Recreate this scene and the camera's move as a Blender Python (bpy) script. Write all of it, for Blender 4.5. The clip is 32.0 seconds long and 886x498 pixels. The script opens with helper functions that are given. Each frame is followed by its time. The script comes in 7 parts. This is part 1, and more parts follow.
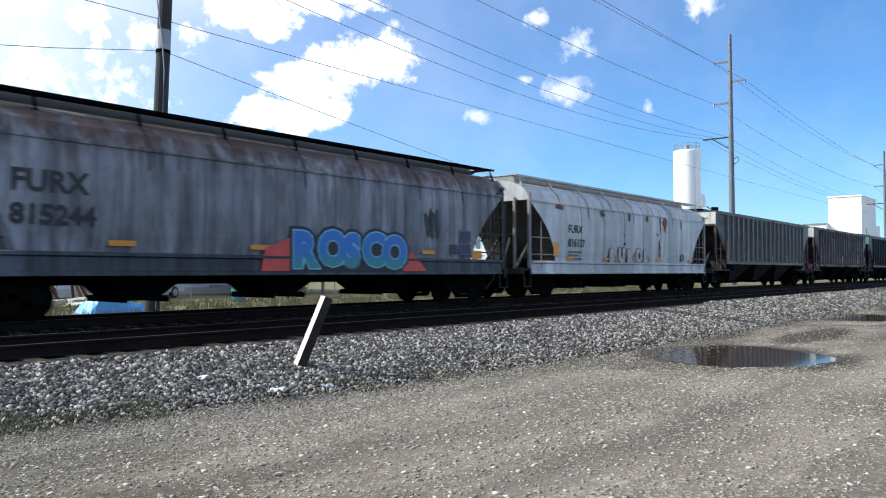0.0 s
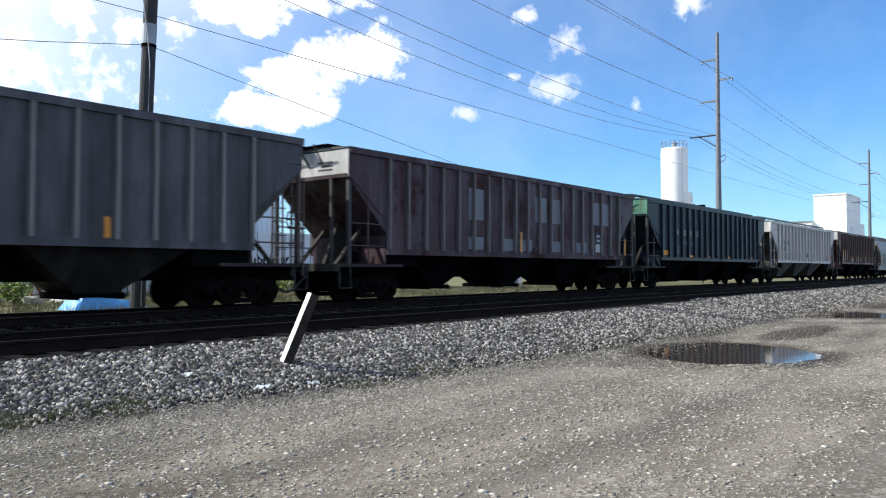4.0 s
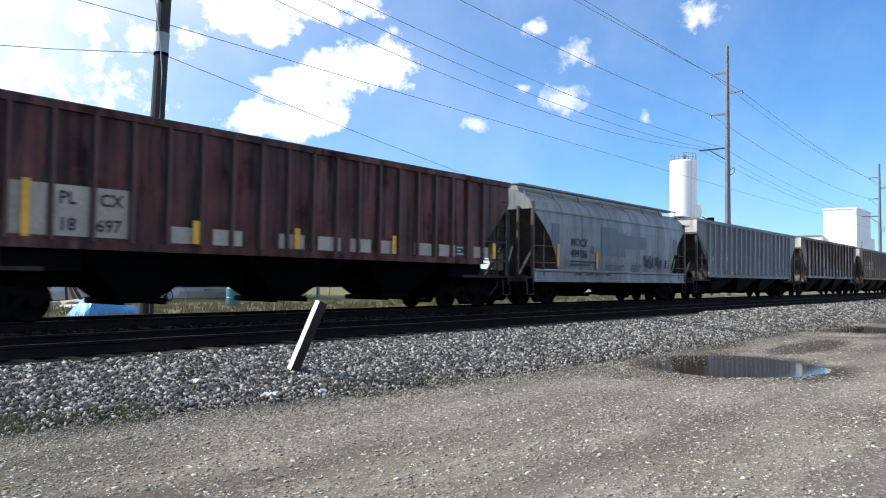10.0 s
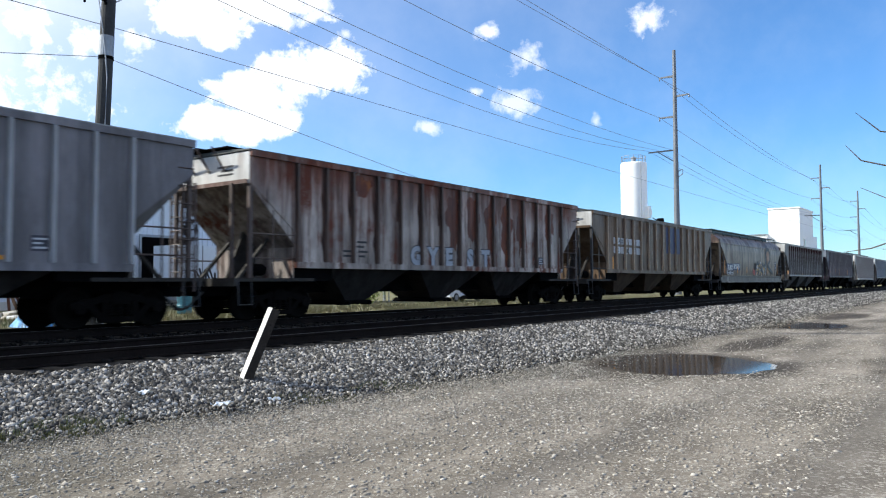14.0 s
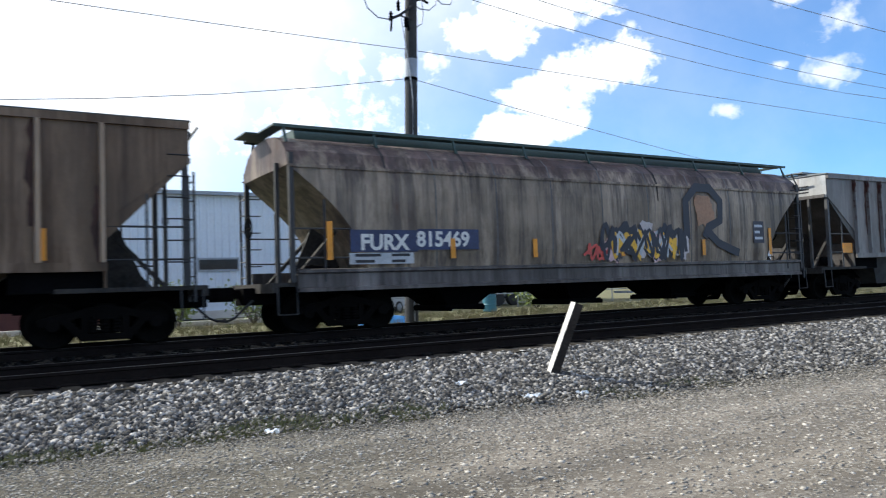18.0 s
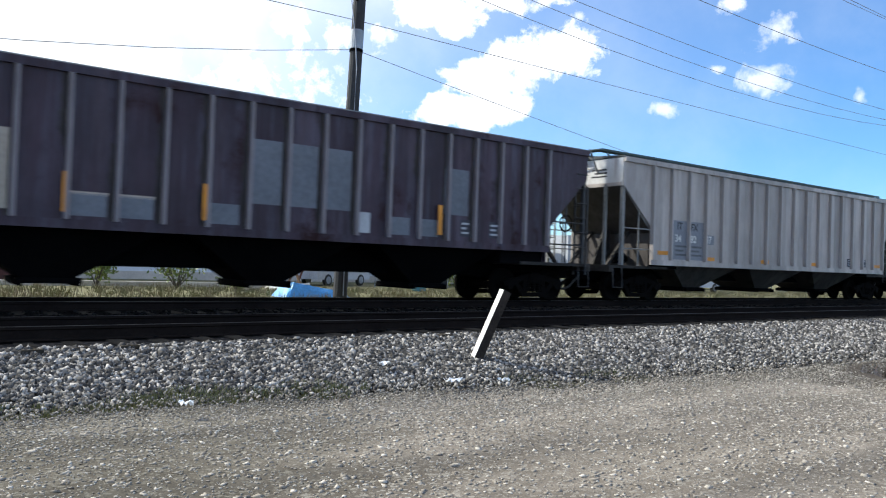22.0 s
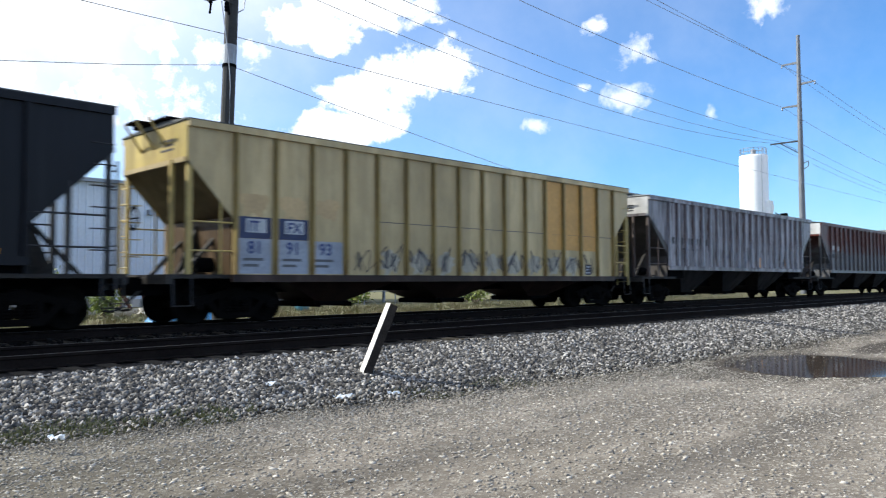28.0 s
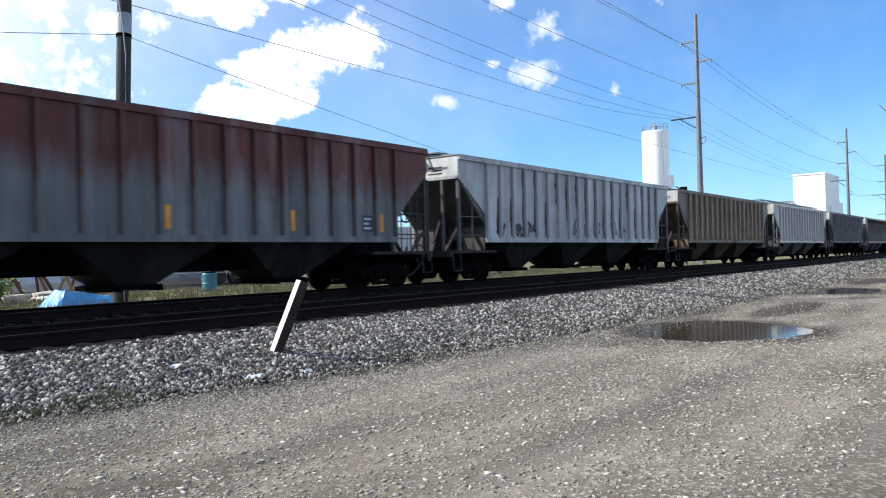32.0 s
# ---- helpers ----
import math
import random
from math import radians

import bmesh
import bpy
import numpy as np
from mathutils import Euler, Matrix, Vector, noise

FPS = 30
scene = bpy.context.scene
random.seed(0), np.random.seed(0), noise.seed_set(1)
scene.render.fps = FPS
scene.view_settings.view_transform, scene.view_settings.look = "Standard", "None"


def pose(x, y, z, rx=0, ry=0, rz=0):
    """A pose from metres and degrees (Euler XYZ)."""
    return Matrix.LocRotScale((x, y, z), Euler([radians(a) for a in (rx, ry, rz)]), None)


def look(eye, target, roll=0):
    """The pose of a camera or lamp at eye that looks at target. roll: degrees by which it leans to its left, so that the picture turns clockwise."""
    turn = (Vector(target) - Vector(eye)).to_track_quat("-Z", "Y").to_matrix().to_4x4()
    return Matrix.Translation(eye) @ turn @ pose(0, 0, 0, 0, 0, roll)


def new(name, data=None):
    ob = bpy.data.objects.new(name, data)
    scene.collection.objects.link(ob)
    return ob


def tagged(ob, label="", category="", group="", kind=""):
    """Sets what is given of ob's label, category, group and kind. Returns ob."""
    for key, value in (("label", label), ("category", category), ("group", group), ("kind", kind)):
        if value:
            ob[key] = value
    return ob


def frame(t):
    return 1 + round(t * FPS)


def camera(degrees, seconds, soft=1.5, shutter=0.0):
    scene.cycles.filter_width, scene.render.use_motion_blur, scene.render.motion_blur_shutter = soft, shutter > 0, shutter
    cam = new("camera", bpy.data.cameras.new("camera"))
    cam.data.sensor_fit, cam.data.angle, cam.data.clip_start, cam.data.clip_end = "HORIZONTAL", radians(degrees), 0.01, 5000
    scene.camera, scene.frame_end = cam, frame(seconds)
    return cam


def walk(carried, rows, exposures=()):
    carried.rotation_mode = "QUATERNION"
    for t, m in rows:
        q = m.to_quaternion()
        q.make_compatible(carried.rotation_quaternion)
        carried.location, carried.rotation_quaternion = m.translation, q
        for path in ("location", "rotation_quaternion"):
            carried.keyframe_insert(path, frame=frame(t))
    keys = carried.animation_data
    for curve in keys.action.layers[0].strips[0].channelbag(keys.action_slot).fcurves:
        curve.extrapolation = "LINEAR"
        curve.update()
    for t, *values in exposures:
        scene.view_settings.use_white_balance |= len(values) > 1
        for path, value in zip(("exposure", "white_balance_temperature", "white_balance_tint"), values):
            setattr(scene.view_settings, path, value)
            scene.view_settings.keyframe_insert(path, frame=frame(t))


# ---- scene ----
# The camera: held by a standing person at the roadside, panned by hand.
PATH = [
    (0.0, -0.026, -0.058, 1.566, 91.76, 0.05, -49.81),
    (0.5, -0.032, -0.045, 1.564, 91.57, 0.07, -49.94),
    (1.0, -0.009, -0.058, 1.546, 92.18, 1.16, -50.10),
    (1.5, -0.007, -0.047, 1.548, 91.64, 0.08, -50.54),
    (2.0, 0.004, -0.052, 1.552, 91.84, 0.12, -50.32),
    (2.5, 0.024, -0.053, 1.556, 92.03, 0.25, -52.19),
    (3.0, 0.028, -0.047, 1.561, 90.95, 0.08, -50.77),
    (3.5, 0.023, -0.038, 1.567, 91.31, -0.07, -50.90),
    (5.5, -0.003, -0.045, 1.554, 91.57, 0.77, -49.13),
    (6.0, 0.032, -0.031, 1.556, 90.32, 1.94, -47.49),
    (6.5, 0.009, -0.038, 1.560, 90.83, 0.99, -47.64),
    (7.0, -0.008, -0.045, 1.557, 91.51, 0.61, -48.83),
    (7.5, -0.030, -0.039, 1.564, 92.54, 0.03, -48.35),
    (8.0, -0.054, -0.045, 1.561, 92.86, -0.68, -48.53),
    (8.5, -0.057, -0.030, 1.582, 92.75, -0.41, -48.39),
    (9.0, -0.037, -0.038, 1.563, 92.04, -0.29, -48.26),
    (9.5, -0.017, -0.037, 1.554, 92.06, -1.09, -50.37),
    (10.0, 0.003, -0.036, 1.551, 92.30, -0.68, -50.15),
    (10.5, -0.002, -0.033, 1.556, 92.05, -0.56, -50.17),
    (11.0, 0.015, -0.052, 1.557, 92.39, -0.30, -51.96),
    (11.5, 0.015, -0.046, 1.561, 92.34, -0.45, -52.79),
    (12.0, 0.031, -0.048, 1.560, 92.05, 0.06, -54.16),
    (12.5, 0.025, -0.058, 1.558, 92.07, 0.47, -53.57),
    (13.0, 0.034, -0.058, 1.555, 91.28, 0.84, -54.20),
    (13.5, 0.027, -0.050, 1.560, 91.51, 0.34, -54.34),
    (14.0, 0.015, -0.055, 1.565, 92.57, 0.25, -53.52),
    (14.5, 0.011, -0.099, 1.559, 94.33, 1.67, -54.83),
    (16.5, 0.049, -0.013, 1.539, 93.73, 2.03, -49.78),
    (17.0, 0.024, -0.023, 1.535, 93.91, 2.13, -44.15),
    (17.5, 0.019, -0.014, 1.527, 93.49, 2.55, -38.34),
    (18.0, -0.002, 0.027, 1.509, 92.87, 2.04, -31.20),
    (18.5, -0.019, 0.053, 1.498, 93.15, 1.31, -26.56),
    (19.0, 0.000, 0.065, 1.534, 92.62, 1.52, -26.87),
    (19.5, -0.031, 0.038, 1.506, 93.51, 0.98, -27.92),
    (20.0, -0.033, 0.038, 1.502, 92.99, 0.38, -29.54),
    (20.5, -0.032, 0.015, 1.508, 93.41, -0.44, -32.51),
    (21.0, 0.007, 0.017, 1.545, 91.65, -2.63, -34.29),
    (21.5, 0.020, 0.066, 1.549, 91.88, -2.50, -37.07),
    (22.0, 0.046, 0.080, 1.558, 91.15, -1.92, -36.42),
    (22.5, 0.047, 0.069, 1.535, 91.03, -0.04, -36.36),
    (23.0, 0.013, 0.121, 1.539, 92.89, -0.93, -40.09),
    (23.5, 0.015, 0.147, 1.543, 92.49, -0.64, -41.75),
    (24.0, 0.030, 0.157, 1.556, 92.79, 0.07, -44.99),
    (24.5, 0.045, 0.190, 1.553, 91.78, -0.29, -44.25),
    (25.0, 0.038, 0.177, 1.546, 91.01, -0.19, -45.73),
    (25.5, 0.039, 0.188, 1.536, 91.18, -0.40, -44.60),
    (27.5, 0.002, 0.102, 1.503, 91.12, 0.95, -42.47),
    (28.0, 0.001, 0.102, 1.518, 92.53, 0.24, -45.35),
    (28.5, 0.074, 0.193, 1.480, 92.55, 0.15, -47.93),
    (29.0, 0.064, 0.189, 1.492, 92.19, -0.05, -47.94),
    (29.5, 0.053, 0.199, 1.485, 92.23, -1.97, -49.42),
    (30.0, 0.063, 0.187, 1.479, 92.75, -0.29, -50.25),
    (30.5, 0.070, 0.161, 1.476, 92.94, -0.04, -51.26),
    (31.0, 0.085, 0.165, 1.479, 91.70, 1.22, -52.28),
    (31.5, 0.090, 0.151, 1.490, 90.70, 1.92, -51.91),
    (32.0, 0.086, 0.156, 1.483, 90.67, 1.43, -51.96),
]
cam = camera(61.0, 32.0, soft=1.1, shutter=0.25)
walk(cam, [(t, pose(*row)) for t, *row in PATH], exposures=[(0.0, 0.37, 6250, 6), (14.0, 0.42, 6250, 6), (18.5, 0.48, 6250, 6), (28.0, 0.50, 6250, 6), (32.0, 0.43, 6250, 6)])

# ---- light: clear autumn sky with scattered cumulus, sun behind the train ----
SUN_AZ, SUN_EL = 36.0, 36.5          # degrees from +y towards -x, and above the horizon


def link(nt, a, b):
    nt.links.new(a, b)


def node(nt, kind, **values):
    """A node with its inputs set by name; a socket given as a value is linked."""
    n = nt.nodes.new(kind)
    for key, value in values.items():
        if key.startswith("p_"):
            setattr_plain(n, key[2:], value)
            continue
        sock = n.inputs[int(key[1:])] if key[0] == "i" and key[1:].isdigit() else n.inputs[key.replace("_", " ")]
        if isinstance(value, bpy.types.NodeSocket):
            link(nt, value, sock)
        else:
            sock.default_value = value
    return n


def setattr_plain(n, key, value):
    if key == "operation":
        n.operation = value
    elif key == "blend":
        n.blend_type = value
    elif key == "type":
        n.data_type = value
    elif key == "feature":
        n.feature = value
    elif key == "clamp":
        n.use_clamp = value


def math_node(nt, op, a, b=0.0, c=0.0, clamp=False):
    n = node(nt, "ShaderNodeMath", p_operation=op, i0=a, i1=b, i2=c)
    n.use_clamp = clamp
    return n.outputs[0]


def smooth(nt, value, lo, hi, a=0.0, b=1.0):
    n = nt.nodes.new("ShaderNodeMapRange")
    n.interpolation_type = "SMOOTHSTEP"
    link(nt, value, n.inputs[0])
    for k, v in zip((1, 2, 3, 4), (lo, hi, a, b)):
        n.inputs[k].default_value = v
    return n.outputs[0]


def mix(nt, fac, a, b, blend="MIX"):
    n = nt.nodes.new("ShaderNodeMix")
    n.data_type, n.blend_type = "RGBA", blend
    for sock, v in ((n.inputs[0], fac), (n.inputs[6], a), (n.inputs[7], b)):
        if isinstance(v, bpy.types.NodeSocket):
            link(nt, v, sock)
        else:
            sock.default_value = v if not isinstance(v, tuple) else (*v[:3], 1)
    return n.outputs[2]


world = bpy.data.worlds.new("sky")
scene.world = world
world.use_nodes = True
wt = world.node_tree
sky = wt.nodes.new("ShaderNodeTexSky")
sky.sky_type, sky.sun_disc = "NISHITA", False
sky.sun_elevation, sky.sun_rotation = radians(SUN_EL), radians(-SUN_AZ)
sky.air_density, sky.dust_density, sky.ozone_density = 1.0, 0.25, 6.0
ways = wt.nodes.new("ShaderNodeTexCoord").outputs["Generated"]
sep = node(wt, "ShaderNodeSeparateXYZ", Vector=ways)
azim = math_node(wt, "ARCTAN2", math_node(wt, "MULTIPLY", sep.outputs[0], -1.0), sep.outputs[1])
elev = math_node(wt, "ARCSINE", sep.outputs[2])
# cumulus by thickness: azimuth, elevation, half width, half height in degrees
CLOUDS = {
    1.0: [(-45.1, 16.1, 2.5, 1.7), (-42.2, 15.5, 2.5, 1.5), (-39.3, 13.8, 2.7, 1.4), (-37.3, 11.6, 3.7, 1.2), (-40.6, 11.8, 2.1, 1.0),
          (-35.2, 18.9, 3.4, 1.4), (-39.2, 20.2, 4.8, 1.3), (-36.6, 17.5, 1.2, 0.8), (-33.0, 24.5, 6.0, 2.4)],
    0.95: [(-43.8, 20.3, 1.7, 0.8), (-24.3, 16.9, 2.7, 1.7), (-27.4, 16.5, 2.1, 1.7), (-30.5, 17.1, 1.4, 0.7), (-57.0, 18.4, 0.8, 0.75),
           (-69.3, 18.7, 1.3, 1.1), (-22.0, 13.4, 8.0, 3.0), (-12.0, 13.0, 10.0, 3.4), (4.0, 14.0, 9.0, 5.0), (-10.0, 22.0, 9.0, 5.0)],
    0.7: [(-60.1, 16.6, 1.4, 1.0), (-58.8, 13.5, 1.6, 0.85), (-56.0, 14.4, 0.8, 0.3), (-52.5, 11.7, 1.0, 0.5), (-46.1, 18.4, 0.4, 0.4),
          (-47.5, 17.3, 0.6, 0.3), (-65.2, 12.0, 0.4, 0.5), (14.0, 26.0, 12.0, 6.0)],
}
puff = node(wt, "ShaderNodeTexNoise", Vector=ways, Scale=26.0, Detail=9.0, Roughness=0.62, Distortion=0.25)
fine = node(wt, "ShaderNodeTexNoise", Vector=ways, Scale=80.0, Detail=6.0, Roughness=0.6)
edge = math_node(wt, "MULTIPLY_ADD", puff.outputs[0], 2.4, math_node(wt, "MULTIPLY_ADD", fine.outputs[0], 0.7, -1.55))
cover = None
for thick, row in CLOUDS.items():
    field = None
    for az, el, wide, high in row:
        u = math_node(wt, "MULTIPLY", math_node(wt, "ADD", azim, -radians(az)), 1 / radians(wide))
        v = math_node(wt, "MULTIPLY", math_node(wt, "ADD", elev, -radians(el)), 1 / radians(high))
        r = math_node(wt, "SQRT", math_node(wt, "MULTIPLY_ADD", u, u, math_node(wt, "MULTIPLY", v, v)))
        field = r if field is None else math_node(wt, "MINIMUM", field, r)
    frayed = edge if thick == 1.0 else math_node(wt, "MULTIPLY", edge, 1.9)
    body = math_node(wt, "ADD", math_node(wt, "MAXIMUM", math_node(wt, "SUBTRACT", 1.62, field), -1.4), frayed)
    one = math_node(wt, "MULTIPLY", smooth(wt, body, 0.25, 0.85 if thick == 1.0 else 1.7), thick)
    cover = one if cover is None else math_node(wt, "MAXIMUM", cover, one)
wisp = node(wt, "ShaderNodeTexNoise", Vector=ways, Scale=6.0, Detail=8.0, Roughness=0.6)
thin_high = smooth(wt, wisp.outputs[0], 0.35, 0.75)
# thin high cloud, thicker towards the sun's side of the sky
side = node(wt, "ShaderNodeVectorMath", p_operation="DOT_PRODUCT", i0=ways, i1=(-0.178, 0.678, 0.713))
bank = smooth(wt, side.outputs["Value"], 0.57, 0.86)
haze = math_node(wt, "MULTIPLY", smooth(wt, side.outputs["Value"], 0.18, 0.75), 0.15)
veil = math_node(wt, "MULTIPLY_ADD", bank, math_node(wt, "MULTIPLY_ADD", thin_high, 0.30, 0.68), math_node(wt, "MULTIPLY_ADD", thin_high, 0.10, haze))
cover = math_node(wt, "MAXIMUM", cover, veil)
# unseen cumulus behind the camera, added to whiten and lift the fill light
heap = node(wt, "ShaderNodeTexNoise", Vector=ways, Scale=4.5, Detail=9.0, Roughness=0.58)
fill_clouds = math_node(wt, "MULTIPLY", smooth(wt, sep.outputs[1], 0.12, -0.15), smooth(wt, heap.outputs[0], 0.47, 0.61))
cover = math_node(wt, "MAXIMUM", cover, fill_clouds)
CLOUD_LIGHT = (7.9, 7.8, 8.1)
blue = mix(wt, 1.0, sky.outputs[0], (0.78, 1.0, 1.18), "MULTIPLY")
skyc = mix(wt, cover, blue, CLOUD_LIGHT)
bg = wt.nodes["Background"]
link(wt, skyc, bg.inputs[0])
bg.inputs[1].default_value = 0.125

sun = new("sun", bpy.data.lights.new("sun", "SUN"))
sun.data.energy, sun.data.angle, sun.data.color = 5.0, radians(0.53), (1.0, 0.94, 0.84)
sun_way = Vector((-math.sin(radians(SUN_AZ)) * math.cos(radians(SUN_EL)), math.cos(radians(SUN_AZ)) * math.cos(radians(SUN_EL)), math.sin(radians(SUN_EL))))
sun.matrix_world = look(sun_way * 200, (0, 0, 0))

# ---- materials ----
def rgb(r, g, b):
    """Linear colour from 0..255 display values."""
    f = lambda v: v / 255 / 12.92 if v < 10.3 else ((v / 255 + 0.055) / 1.055) ** 2.4
    return (f(r), f(g), f(b))


def start(name, rough=0.6, metal=0.0, spec=0.5):
    m = bpy.data.materials.new(name)
    m.use_nodes = True
    nt = m.node_tree
    b = nt.nodes["Principled BSDF"]
    b.inputs["Roughness"].default_value, b.inputs["Metallic"].default_value = rough, metal
    b.inputs["Specular IOR Level"].default_value = spec
    return m, nt, b


def stretched(nt, scale, coord="Object"):
    tc = nt.nodes.new("ShaderNodeTexCoord")
    return node(nt, "ShaderNodeMapping", Vector=tc.outputs[coord], Scale=scale).outputs[0]


def noise_of(nt, vec, scale, detail=5.0, rough=0.6):
    return node(nt, "ShaderNodeTexNoise", Vector=vec, Scale=scale, Detail=detail, Roughness=rough).outputs[0]


def bump(nt, b, height, strength, distance=0.02):
    n = node(nt, "ShaderNodeBump", Height=height, Strength=strength, Distance=distance)
    link(nt, n.outputs[0], b.inputs["Normal"])


def plain(name, col, rough=0.6, metal=0.0, vary=0.25, scale=6.0, relief=0.15, spec=0.5):
    """A surface of one colour with grain and stains at two scales."""
    m, nt, b = start(name, rough, metal, spec)
    vec = stretched(nt, (1, 1, 1))
    big, small = noise_of(nt, vec, scale * 0.25), noise_of(nt, vec, scale * 4)
    both = math_node(nt, "MULTIPLY_ADD", big, 0.6, math_node(nt, "MULTIPLY", small, 0.4))
    f = smooth(nt, both, 0.3, 0.7)
    dark, light = tuple(c * (1 - vary) for c in col), tuple(min(1, c * (1 + vary)) for c in col)
    link(nt, mix(nt, f, dark, light), b.inputs["Base Color"])
    bump(nt, b, small, relief, 0.01)
    return m


# colour multiplier for each paint; some posts kept lighter for their sunlit edges
DIM = {"slate_blue_grime": 0.77, "slate_sill": 0.42, "white_car_paint": 0.77, "warm_grey_paint": 0.27, "warm_grey_posts": 0.78, "mid_grey_paint": 0.56, "grey_posts": 0.94,
       "rust_stained_paint": 0.91, "stained_posts": 0.65, "tan_brown_paint": 0.54, "putty_grey_paint": 0.72, "putty_sill": 0.72, "light_grey_paint": 0.45, "grey_belly": 0.58,
       "rusty_posts": 0.55, "rust_brown_paint": 0.56, "rust_posts": 0.74, "faded_maroon_paint": 0.47, "maroon_posts": 0.81, "dark_blue_green_paint": 0.21, "black_car_paint": 0.15,
       "plum_grey_paint": 0.41, "plum_posts": 0.98, "blue_grey_paint": 0.56, "blue_grey_posts": 0.95, "red_oxide_over_grey": 0.65, "oxide_posts": 0.62, "pale_belly": 0.51, "off_white_belly": 0.30,
       "rust_streaked_white": 0.62, "streaked_posts": 0.86, "pale_blue_white_paint": 0.40, "pale_grey_paint": 0.84, "off_white_paint": 0.77, "chipped_white_paint": 0.78, "straw_yellow_paint": 0.86,
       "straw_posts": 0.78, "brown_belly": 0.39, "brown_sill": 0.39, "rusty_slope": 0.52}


def car_paint(name, base, streak=(0.25, 0.24, 0.23), streaks=0.4, rust=(0.10, 0.04, 0.02), rusty=0.2, blotch=0.7, upper=None, split=3.0, soft=0.5, rough=0.42):
    """Weathered freight-car paint: vertical run-off streaks, rust blotches, chalky grain; upper: a second colour above a ragged line."""
    m, nt, b = start(name, rough, 0.0, 0.22)
    dim = DIM.get(name, 1.0)
    base, streak, rust = (tuple(v * dim for v in q) for q in (base, streak, rust))
    upper = upper and tuple(v * dim for v in upper)
    vec = stretched(nt, (1, 1, 1))
    runs = noise_of(nt, stretched(nt, (3.2, 3.2, 0.16)), 1.0, 6.0, 0.7)
    thin = noise_of(nt, stretched(nt, (14.0, 14.0, 0.35)), 1.0, 4.0, 0.6)
    blot = noise_of(nt, vec, blotch, 7.0, 0.65)
    grain = noise_of(nt, vec, 28.0, 5.0, 0.7)
    pale_runs = noise_of(nt, stretched(nt, (1.7, 1.7, 0.10)), 1.0, 5.0, 0.65)
    col = base
    if upper:
        z = node(nt, "ShaderNodeSeparateXYZ", Vector=vec).outputs[2]
        line = math_node(nt, "ADD", z, math_node(nt, "MULTIPLY_ADD", runs, 1.6, math_node(nt, "MULTIPLY_ADD", blot, 1.4, -1.5)))
        col = mix(nt, smooth(nt, line, split - soft, split + soft), base, upper)
    pale = tuple(min(0.85, v * 1.5 + 0.03) for v in base)
    col = mix(nt, math_node(nt, "MULTIPLY", smooth(nt, pale_runs, 0.50, 0.68), min(0.6, streaks * 0.9)), col, pale)
    # sheet by sheet the paint has faded unevenly
    xs = node(nt, "ShaderNodeSeparateXYZ", Vector=vec).outputs[0]
    sheet = nt.nodes.new("ShaderNodeTexWhiteNoise")
    sheet.noise_dimensions = "1D"
    link(nt, math_node(nt, "FLOOR", math_node(nt, "MULTIPLY", xs, 1.15)), sheet.inputs["W"])
    col = mix(nt, 1.0, col, mix(nt, sheet.outputs["Value"], (0.78, 0.78, 0.78), (1.14, 1.14, 1.14)), "MULTIPLY")
    col = mix(nt, math_node(nt, "MULTIPLY", smooth(nt, runs, 0.45, 0.62), streaks), col, streak)
    col = mix(nt, math_node(nt, "MULTIPLY", smooth(nt, thin, 0.5, 0.75), streaks * 0.7), col, streak)
    worn = noise_of(nt, stretched(nt, (1.1, 1.1, 0.42)), 1.3, 7.0, 0.68)
    col = mix(nt, 1.0, col, mix(nt, smooth(nt, worn, 0.36, 0.64), (1 - 0.5 * streaks, 1 - 0.51 * streaks, 1 - 0.52 * streaks), (1 + 0.28 * streaks,) * 3), "MULTIPLY")
    # rust that runs down from the eaves
    zz = node(nt, "ShaderNodeSeparateXYZ", Vector=vec).outputs[2]
    drip = noise_of(nt, stretched(nt, (5.5, 5.5, 0.12)), 1.0, 5.0, 0.7)
    reach = smooth(nt, math_node(nt, "MULTIPLY_ADD", worn, 1.6, zz), 3.9, 5.0)
    col = mix(nt, math_node(nt, "MULTIPLY", math_node(nt, "MULTIPLY", smooth(nt, drip, 0.53, 0.68), reach), min(0.85, 0.35 + rusty)), col, rust)
    mask = math_node(nt, "MULTIPLY_ADD", blot, 0.55, math_node(nt, "MULTIPLY_ADD", runs, 0.35, math_node(nt, "MULTIPLY", grain, 0.14)))
    lim = 0.72 - 0.30 * rusty
    col = mix(nt, smooth(nt, mask, lim - 0.03, lim + 0.05), col, rust)
    col = mix(nt, 1.0, col, mix(nt, grain, (0.78, 0.78, 0.78), (1.18, 1.18, 1.18)), "MULTIPLY")
    link(nt, col, b.inputs["Base Color"])
    link(nt, smooth(nt, mask, lim - 0.1, lim + 0.1, rough, 0.9), b.inputs["Roughness"])
    bump(nt, b, math_node(nt, "ADD", blot, math_node(nt, "MULTIPLY", grain, 0.3)), 0.25, 0.02)
    return m


M = {}
# near black with hardly any sheen: shade under the cars put into the colour
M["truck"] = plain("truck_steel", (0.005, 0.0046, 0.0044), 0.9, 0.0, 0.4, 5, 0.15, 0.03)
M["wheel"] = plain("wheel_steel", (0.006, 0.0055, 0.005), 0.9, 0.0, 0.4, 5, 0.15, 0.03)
# underframe shade, and plain black for roof walks and small fittings
M["black"] = plain("shade_and_plain_black", (0.004, 0.004, 0.0045), 0.9, 0.0, 0.4, 4, 0.15, 0.02)
M["grating"] = plain("galvanized_grating", (0.16, 0.17, 0.17), 0.55, 0.4, 0.3, 8)
